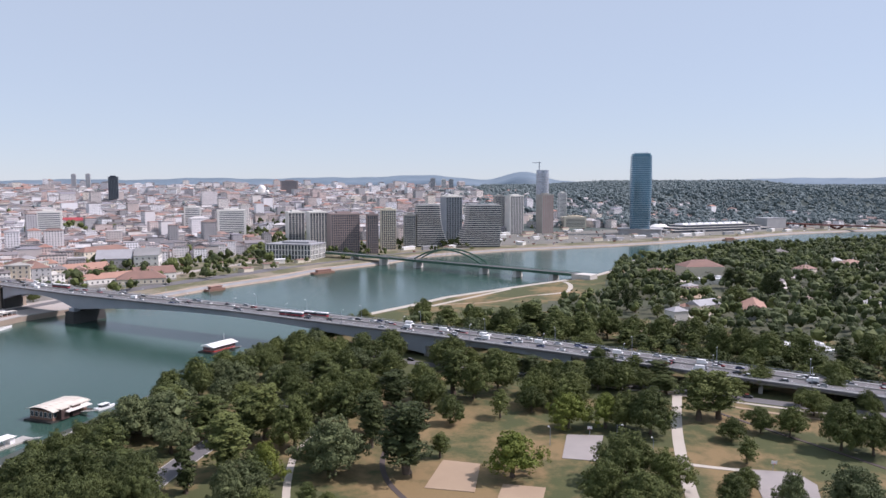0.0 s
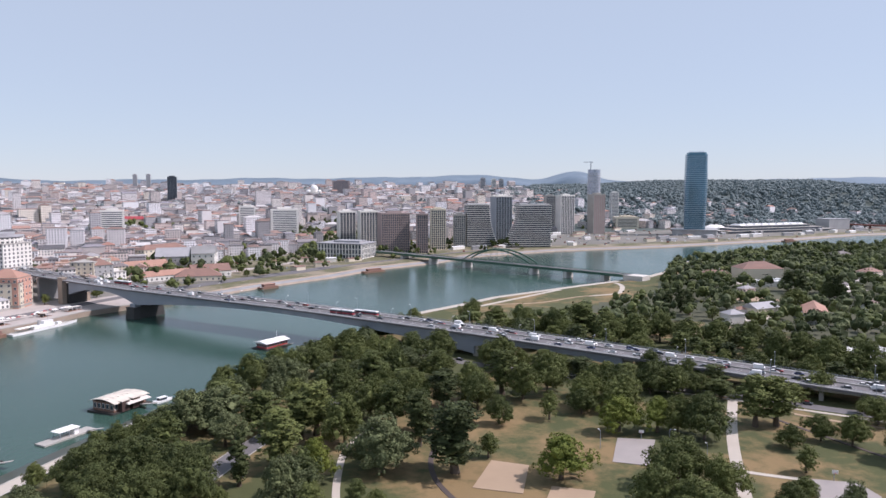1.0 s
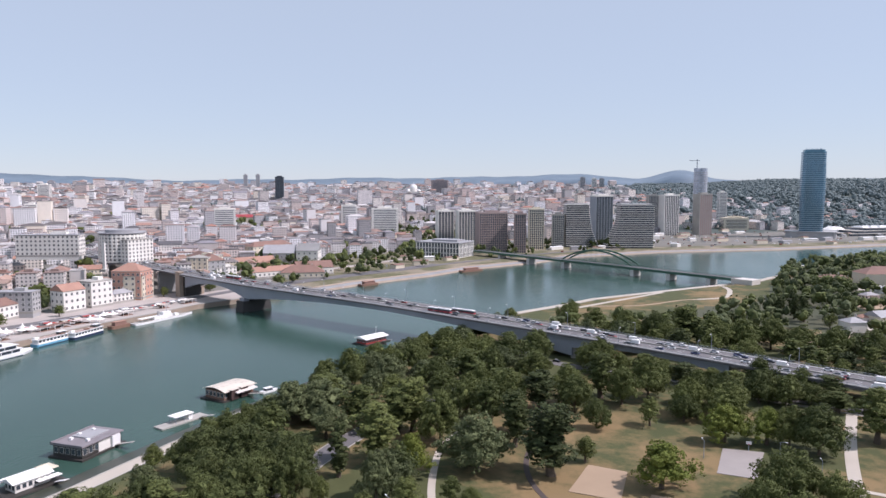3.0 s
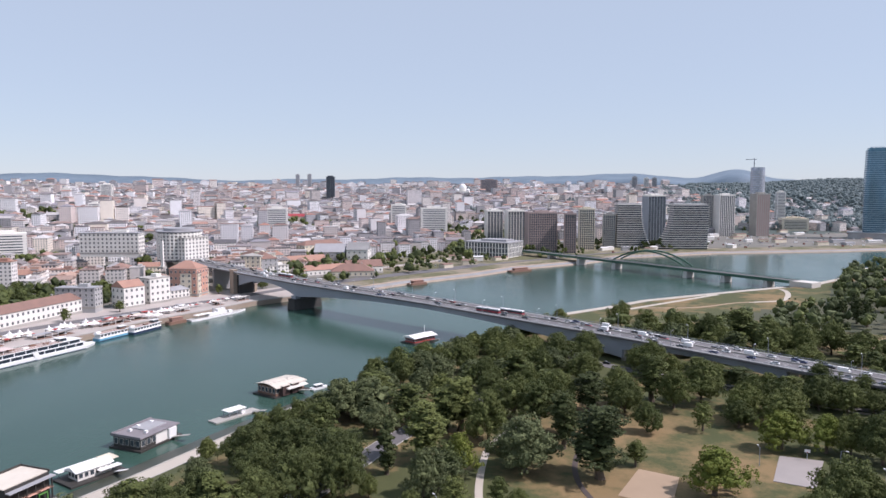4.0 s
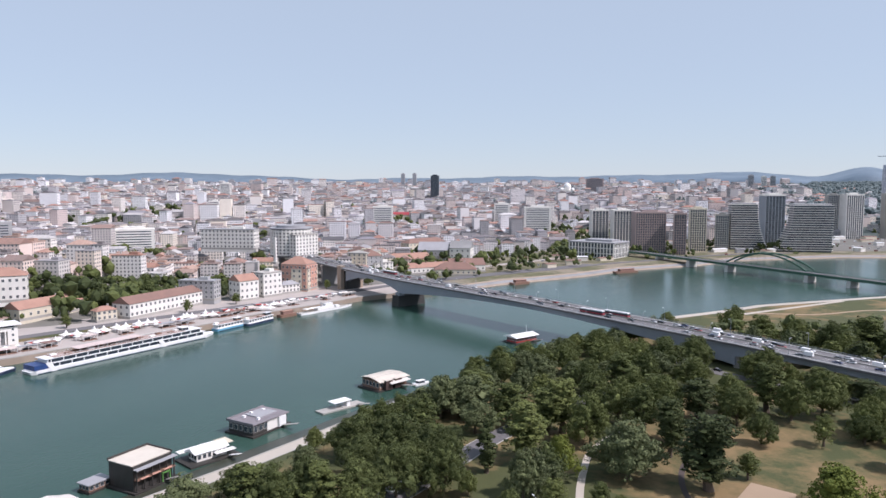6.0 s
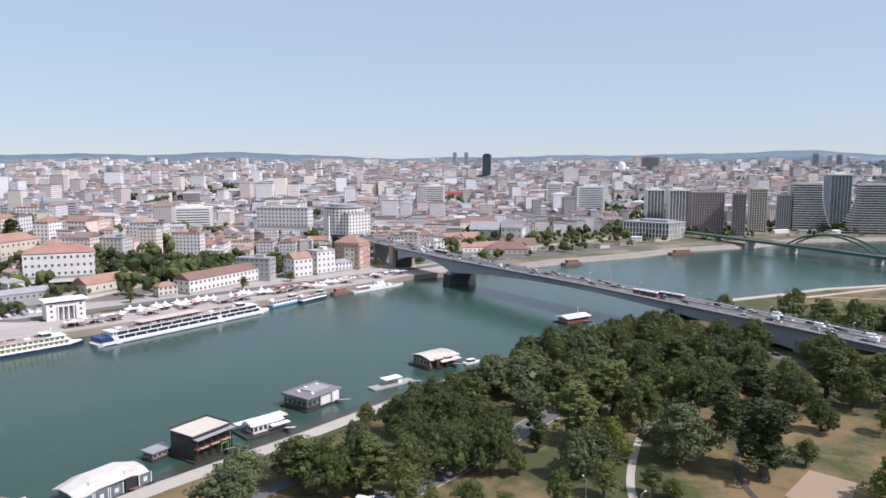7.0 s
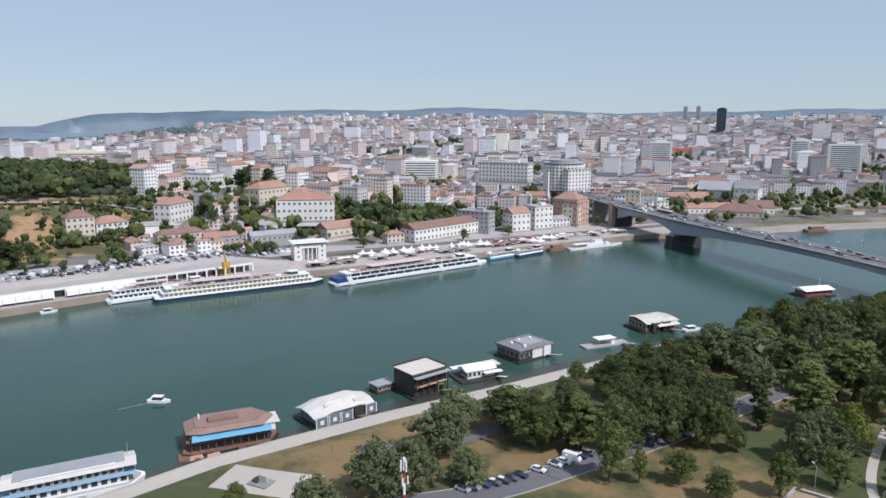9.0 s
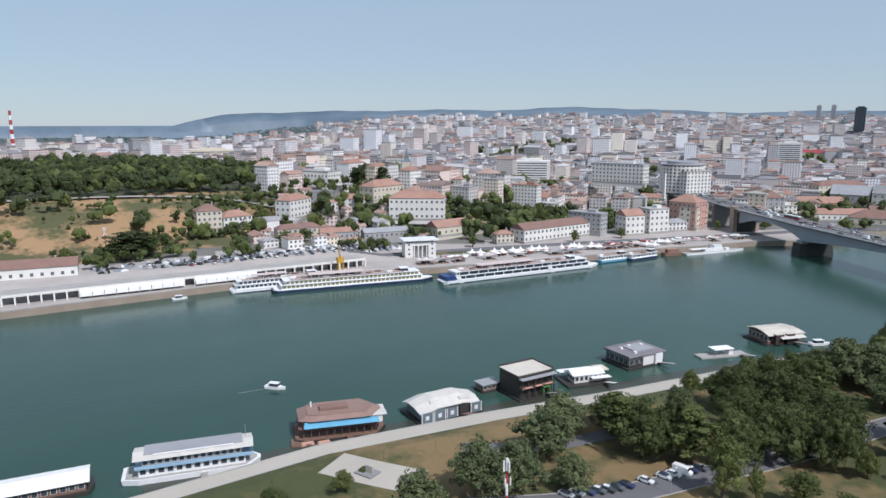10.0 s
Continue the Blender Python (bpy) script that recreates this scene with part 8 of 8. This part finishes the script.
site_clutter()
path("river_road", [(-300, 660), (-262, 735), (-215, 812), (-178, 895), (-110, 985), (-60, 1075), (75, 1180), (270, 1275), (540, 1440), (760, 1620), (1050, 1780)], 9, M_ASPHALT, "asphalt road along the far bank", "road", 0.4)
path("railway", [(-330, 740), (-285, 850), (-240, 960), (-200, 1060), (-120, 1160)], 12, M_PAVE, "pale gravel strip of old railway", "railway", 0.35)
path("crest_road", [(-640, -220), (-652, 0), (-650, 80), (-638, 150), (-612, 205), (-585, 232)], 9, M_PAVE, "pale road along the fortress crest", "road", 1.2)
gh = random.Random(88)
low = 0
while low < 26:
    x, y = gh.uniform(-600, -470), gh.uniform(185, 330)
    w = gh.uniform(9, 17)
    if TD(x, y) > 62 and Town.free(x, y, w * .55) and not hit_zone(SLOPE_ZONE, x, y):
        house(x, y, w, w * gh.uniform(.6, .8), gh.uniform(4.5, 9), gh.choice((85, 95, 175, 60)), gh.choice(("hip", "gable", "flat")), None, None, "old two-storey house on the slope street", "slope houses")
        Town.claim(x, y, w * .55)
        low += 1
build_town()
town_trees()
green = []
g_ = random.Random(77)
for zone, n in ((GREEN_SLOPE, 250), ([(-419, 1082), (-324, 1082), (-300, 1180), (-430, 1500), (-520, 1600), (-500, 1340)], 280), (FRONT_GREEN, 130), (OPEN_SAVAMALA, 170)):
    xs, ys = [p[0] for p in zone], [p[1] for p in zone]
    while n:
        x, y = g_.uniform(min(xs), max(xs)), g_.uniform(min(ys), max(ys))
        if hit_zone(zone, x, y) and Town.free(x, y, 1) and TD(x, y) > 20 and not (-556 < x < -470 and 128 < y < 300 and g_.random() < 0.6):
            green.append((x, y, TZ(x, y)))
            n -= 1
woods("slope_trees", "thick green trees on the slope below the old town", green, 7, 13, [M_LEAF, M_LEAF_DARK, M_LEAF], 12, 100)
scrub = []
while len(scrub) < 290:
    x, y = g_.uniform(-660, -495), g_.uniform(-200, 235)
    if hit_zone(SLOPE_ZONE, x, y) and noise.noise(Vector((x * .02, y * .02, 4))) > 0.04:
        scrub.append((x, y, TZ(x, y)))
woods("slope_scrub", "low green scrub on the dry slope", scrub, 2.5, 6, [M_LEAF, M_LEAF_DARK], 15, 60)
for x, y, h, w, k in ((-392, 457, 9, 10, "broad"), (-400, 410, 10, 11, "broad"), (-430, 330, 9, 10, "broad"), (-446, 300, 11, 12, "broad"), (-497, 92, 19, 27, "dark"), (-503, 103, 18, 24, "dark"), (-512, 112, 15, 20, "shade"), (-495, 205, 11, 22, "broad"), (-502, 222, 10, 16, "broad"), (-470, 262, 9, 11, "broad"), (-450, 245, 8, 9, "broad"), (-520, 60, 9, 12, "broad"), (-540, 130, 9, 12, "broad"), (-372, 560, 9, 10, "broad"), (-350, 600, 10, 12, "broad"), (-330, 640, 9, 11, "broad"), (-300, 735, 8, 10, "broad"), (-270, 760, 8, 10, "broad"),
                      (-560, 215, 12, 14, "broad"), (-575, 236, 12, 14, "dark"), (-535, 250, 12, 14, "broad"), (-520, 270, 11, 14, "broad"), (-500, 290, 10, 13, "broad"), (-600, 320, 21, 20, "dark"), (-588, 342, 22, 20, "dark"), (-616, 338, 21, 20, "dark"), (-575, 275, 14, 18, "shade"), (-528, 285, 14, 20, "shade"), (-540, 262, 13, 18, "shade"), (-450, 470, 13, 18, "shade"), (-462, 430, 14, 20, "shade"), (-470, 405, 13, 18, "dark"), (-455, 500, 12, 16, "broad"), (-480, 445, 15, 20, "broad")):
    plant(k, x, y, h, w, "quayside trees")
path("quay_road", [(-446, 230), (-438, 260), (-428, 300), (-412, 350), (-399, 395), (-384, 440), (-362, 500), (-345, 550), (-334, 590), (-322, 630), (-290, 705), (-235, 800), (-196, 880)], 11, M_ASPHALT, "asphalt quay road", "road", 0.35)
path("quay_lawn", [(-428, 262), (-418, 300), (-403, 345), (-392, 372)], 8, M_PARK, "strip of dry grass beside the quay road", "lawn", 0.3)



def kiosk(x, y, rot, k):
    """A small quay stall: cabin, flat roof and an awning on posts."""
    t = thing("kiosk", ("white quay kiosk under a pale awning", "brown wooden quay kiosk with a canvas awning", "grey sheet-metal kiosk on the quay")[k], "kiosk", x, y, 4.1, rot, "quay kiosks")
    part("cabin", Solid().box(0, 0, -.1, 5.5, 3.2, 2.7), [(M_WHITEPAINT, M_WOOD, M_GREYWALL)[k]], t)
    part("roof", Solid().box(0, 0, 2.6, 6.2, 3.8, 0.25), [M_GREYROOF], t)
    part("awning", Solid().add([(-3, -1.7, 2.6), (3, -1.7, 2.6), (3, -4.2, 2.1), (-3, -4.2, 2.1), (-3, -1.7, 2.5), (3, -1.7, 2.5), (3, -4.2, 2.0), (-3, -4.2, 2.0)],
                               [(0, 1, 2, 3), (7, 6, 5, 4), (3, 2, 6, 7), (0, 3, 7, 4), (1, 5, 6, 2)]), [(M_CANVAS, M_CREAM, M_RED)[k]], t)
    hatch = part("hatch", Solid().box(0, -1.6, 1.0, 3.4, 0.14, 1.1), [M_WHITE], t)
    part("pane", Solid().box(0, -1.66, 1.12, 3.0, 0.1, 0.86), [M_GLASS], hatch)


gk = random.Random(14)
quay_line = dense([p for p in EAST if 60 < p[1] < 600], 9)
for i, (x, y) in enumerate(offset(quay_line, 26)):
    if gk.random() < 0.5 and bridge_road_clear(x, y, 6) and not 225 < y < 262:
        kiosk(x + gk.uniform(-4, 4), y, 80 + gk.uniform(-12, 12), gk.randrange(3))


# ---- quay terraces ----
M_SHADE = surf("shade_cloth", (0.62, 0.56, 0.50), (0.46, 0.40, 0.36), 0.4, 2.0)


def terrace_umbrella(x, y, r, mat, words):
    t = thing("parasol", words, "parasol", x, y, 4.1, gk.uniform(0, 90), "quay parasols")
    part("pole", Solid().tube((0, 0, 0), (0, 0, 2.7), .05), [M_STEEL_GREY], t)
    ring = [(r * math.cos(2 * math.pi * i / 8), r * math.sin(2 * math.pi * i / 8)) for i in range(8)]
    part("canopy", Solid().prism(ring, 2.3, 2.45).prism(ring, 2.45, 3.1, top_scale=.08), [mat], t)


def terrace_deck(x, y, l, w, rot, mat):
    t = thing("terrace", "open cafe terrace with a flat shade roof", "terrace", x, y, 4.1, rot, "quay terraces")
    part("floor", Solid().box(0, 0, -.1, l, w, .35), [M_WOOD], t)
    part("roof", Solid().box(0, 0, 2.9, l, w, .18), [mat], t)
    for i in range(int(l / 4) + 1):
        for sgn in (-1, 1):
            part("post", Solid().box(-l / 2 + .3 + (l - .6) * i / int(l / 4), sgn * (w / 2 - .2), .2, .16, .16, 2.7), [M_WHITEPAINT], t)
    part("counter", Solid().box(0, w * .2, .2, l * .5, .7, 1.1), [M_BLACK], t)


for i, (x, y) in enumerate(offset(dense([p for p in EAST if 250 < p[1] < 560], 11), 13)):
    if not bridge_road_clear(x, y, 5):
        continue
    k = gk.random()
    if k < .5:
        terrace_deck(x, y, gk.uniform(8, 13), gk.uniform(4, 6), 76 + gk.uniform(-6, 6), gk.choice((M_SHADE, M_GREYROOF, M_BROWNROOF, M_OFFWHITE, M_AWNING)))
    for j in range(3):
        a, b = x - gk.uniform(5, 9), y + gk.uniform(-5, 5)
        m, wds = gk.choice(((M_CANVAS, "white quay parasol"), (M_SHADE, "beige quay parasol"), (M_RED, "faded red quay parasol"), (M_CANVAS, "white quay parasol")))
        terrace_umbrella(a, b, gk.uniform(1.5, 2.3), m, wds + " over cafe tables")


# ---- traffic ----
M_CARPAINT, cn, cl, cb = nodes_of("car_paint")
cl.new(palette(cn, cl, cn.new("ShaderNodeObjectInfo").outputs["Random"], [(0.70, 0.70, 0.70), (0.03, 0.03, 0.035), (0.30, 0.31, 0.33), (0.10, 0.11, 0.12), (0.75, 0.75, 0.74), (0.25, 0.03, 0.03), (0.04, 0.05, 0.12), (0.42, 0.43, 0.44), (0.05, 0.05, 0.05)]), cb.inputs["Base Color"])
cb.inputs["Roughness"].default_value = 0.3


def profile(points, w, inset=0.0):
    """A side outline pulled across the width, narrowing to the top."""
    zs = [z for _, z in points]
    lo, hi = min(zs), max(zs)
    def half(z):
        return w / 2 - inset * (z - lo) / max(hi - lo, .01)
    n = len(points)
    pts = [(x, -half(z), z) for x, z in points] + [(x, half(z), z) for x, z in points]
    return Solid().add(pts, [tuple(range(n)), tuple(range(2 * n - 1, n - 1, -1))] + [(i, n + i, n + (i + 1) % n, (i + 1) % n) for i in range(n)])


CAR_BODY = profile([(-2.15, .3), (2.15, .3), (2.2, .7), (1.9, .85), (1.0, .95), (-1.9, .98), (-2.2, .8)], 1.8, 0.08).mesh("body", [M_CARPAINT])
CAR_GLASS = profile([(-1.75, .95), (1.05, .93), (.35, 1.38), (-1.2, 1.4)], 1.62, 0.2).mesh("window_band", [M_GLASS])
CAR_ROOF = Solid().box(-.42, 0, 1.39, 1.6, 1.22, 0.07).mesh("roof", [M_CARPAINT])
VAN_BODY = profile([(-2.6, .35), (2.6, .35), (2.65, .95), (2.1, 1.25), (1.5, 2.3), (-2.6, 2.35)], 2.0, 0.08).mesh("body", [M_WHITEPAINT])
VAN_GLASS = Solid().box(1.75, 0, 1.3, .5, 1.86, .7, taper=.8).mesh("window_band", [M_GLASS])
WHEEL = Solid().tube((0, -.11, 0), (0, .11, 0), .32, sides=10).mesh("wheel", [M_RUBBER])


def car(x, y, z, rot, group, van=False, words="small passenger car on the road"):
    t = thing("van" if van else "car", "white delivery van on the road" if van else words, "van" if van else "car", x, y, z, rot, group)
    if van:
        part("body", VAN_BODY, None, t)
        part("window_band", VAN_GLASS, None, t)
    else:
        part("body", CAR_BODY, None, t)
        part("window_band", CAR_GLASS, None, t)
        part("roof", CAR_ROOF, None, t)
    for wx in (-1.35, 1.35):
        for wy in (-.82, .82):
            part("wheel", WHEEL, None, t).location = (wx, wy, .32)


M_BUSRED = surf("bus_red", (0.34, 0.04, 0.05), (0.28, 0.035, 0.045), .3, 2, rough=.4, bump=0)


def bus(q, side):
    x, y = deck(q, side)
    t = thing("bus", "long red articulated city bus with a white roof", "bus", x, y, deck_z(q) + .02, ROT, "buses on the bridge")
    for xo in (-4.7, 4.7):
        part("body", Solid().box(xo, 0, .35, 8.6, 2.5, 1.0), [M_BUSRED], t)
        part("window_band", Solid().box(xo, 0, 1.35, 8.5, 2.46, 1.0), [M_GLASS], t)
        part("roof", Solid().box(xo, 0, 2.35, 8.6, 2.5, .55, taper=.96), [M_WHITEPAINT], t)
    part("bellows", Solid().box(0, 0, .5, 1.0, 2.3, 2.2), [M_RUBBER], t)
    for wx in (-7.5, -1.8, 3, 7.2):
        for wy in (-1.15, 1.15):
            o = part("wheel", WHEEL, None, t)
            o.location, o.scale = (wx, wy, .48), (1.5, 1.5, 1.5)


gt = random.Random(9)
for lane, first, gap in ((4.0, -560, 19), (7.1, -548, 21), (10.2, -556, 26), (13.8, -552, 14), (16.9, -545, 12), (20.0, -540, 17)):
    q = first
    while q < 370:
        busy = 1.0 if q > -60 else 1.9
        if not any(abs(q - b) < 16 and abs(lane - s_) < 1 for b, s_ in ((-98, 7.1), (-84, 13.8), (-330, 16.9))):
            car(*deck(q, lane), deck_z(q) + .02, ROT + (180 if lane < 12 else 0), "cars on the bridge", gt.random() < 0.08)
        q += gap * busy * gt.uniform(.7, 1.75)
bus(-98, 7.1)
bus(-84, 13.8)
bus(-330, 16.9)

# parked cars
side_line = offset(dense(PARK_ROAD[1:7], 2.75), 3.2)
for i, (x, y) in enumerate(side_line):
    if gt.random() < 0.92:
        car(x, y, 4.75, 14 + gt.uniform(-4, 4), "cars parked in the park", gt.random() < .06, "parked car beside the park road")
street = smooth_line([(-60, 425), (-44, 407), (-27, 390), (20, 368), (42, 355), (77, 346), (112, 331), (155, 308), (187, 293), (260, 258)], 6.5)
for i, (x, y) in enumerate(offset(street, 2.6)):
    if gt.random() < 0.42:
        car(x, y, 4.75, -28, "cars below the bridge", gt.random() < .1, "parked car on the street below the bridge")
for i in range(12):
    car(gt.uniform(136, 172), gt.uniform(470, 490), 4.85, gt.uniform(0, 360), "cars in the sandy lot", False, "parked car in a sandy lot")
for k, (x0, y0, x1, y1, n) in enumerate(((-462, 96, -452, 250, 26), (-456, 120, -446, 246, 18), (-470, 200, -458, 262, 8))):
    for i in range(n):
        f = (i + gt.uniform(0, .6)) / n
        x, y = x0 + (x1 - x0) * f + gt.uniform(-1, 1), y0 + (y1 - y0) * f
        car(x, y, max(ground_z(x, y), 4.4) + .3, gt.uniform(-10, 10), "cars parked above the quay", False, "parked car on the street above the quay")


def crowded_parking():
    """The crowd of small cars parked along the upper street, too many to count."""
    s = Solid()
    for _ in range(330):
        f = gt.random()
        x, y = -458 + 22 * (1 - f) * -0.6 + gt.uniform(-11, 11), 70 + 215 * f
        if abs(x + 449) < 4:
            continue
        z = max(ground_z(x, y), 4.1) + 0.05
        r, m = gt.choice((0, 85, 88, 5)), gt.randrange(4)
        s.box(x, y, z, 4.2, 1.7, 0.8, r, m).box(x, y, z + .8, 2.2, 1.5, 0.6, r, m)
    tagged(part("parked_cars", s, [M_WHITEPAINT, M_BLACK, M_GREYWALL, M_STEEL_GREY], None), "rows of small parked cars above the quay", "cars", kind="stuff")


crowded_parking()
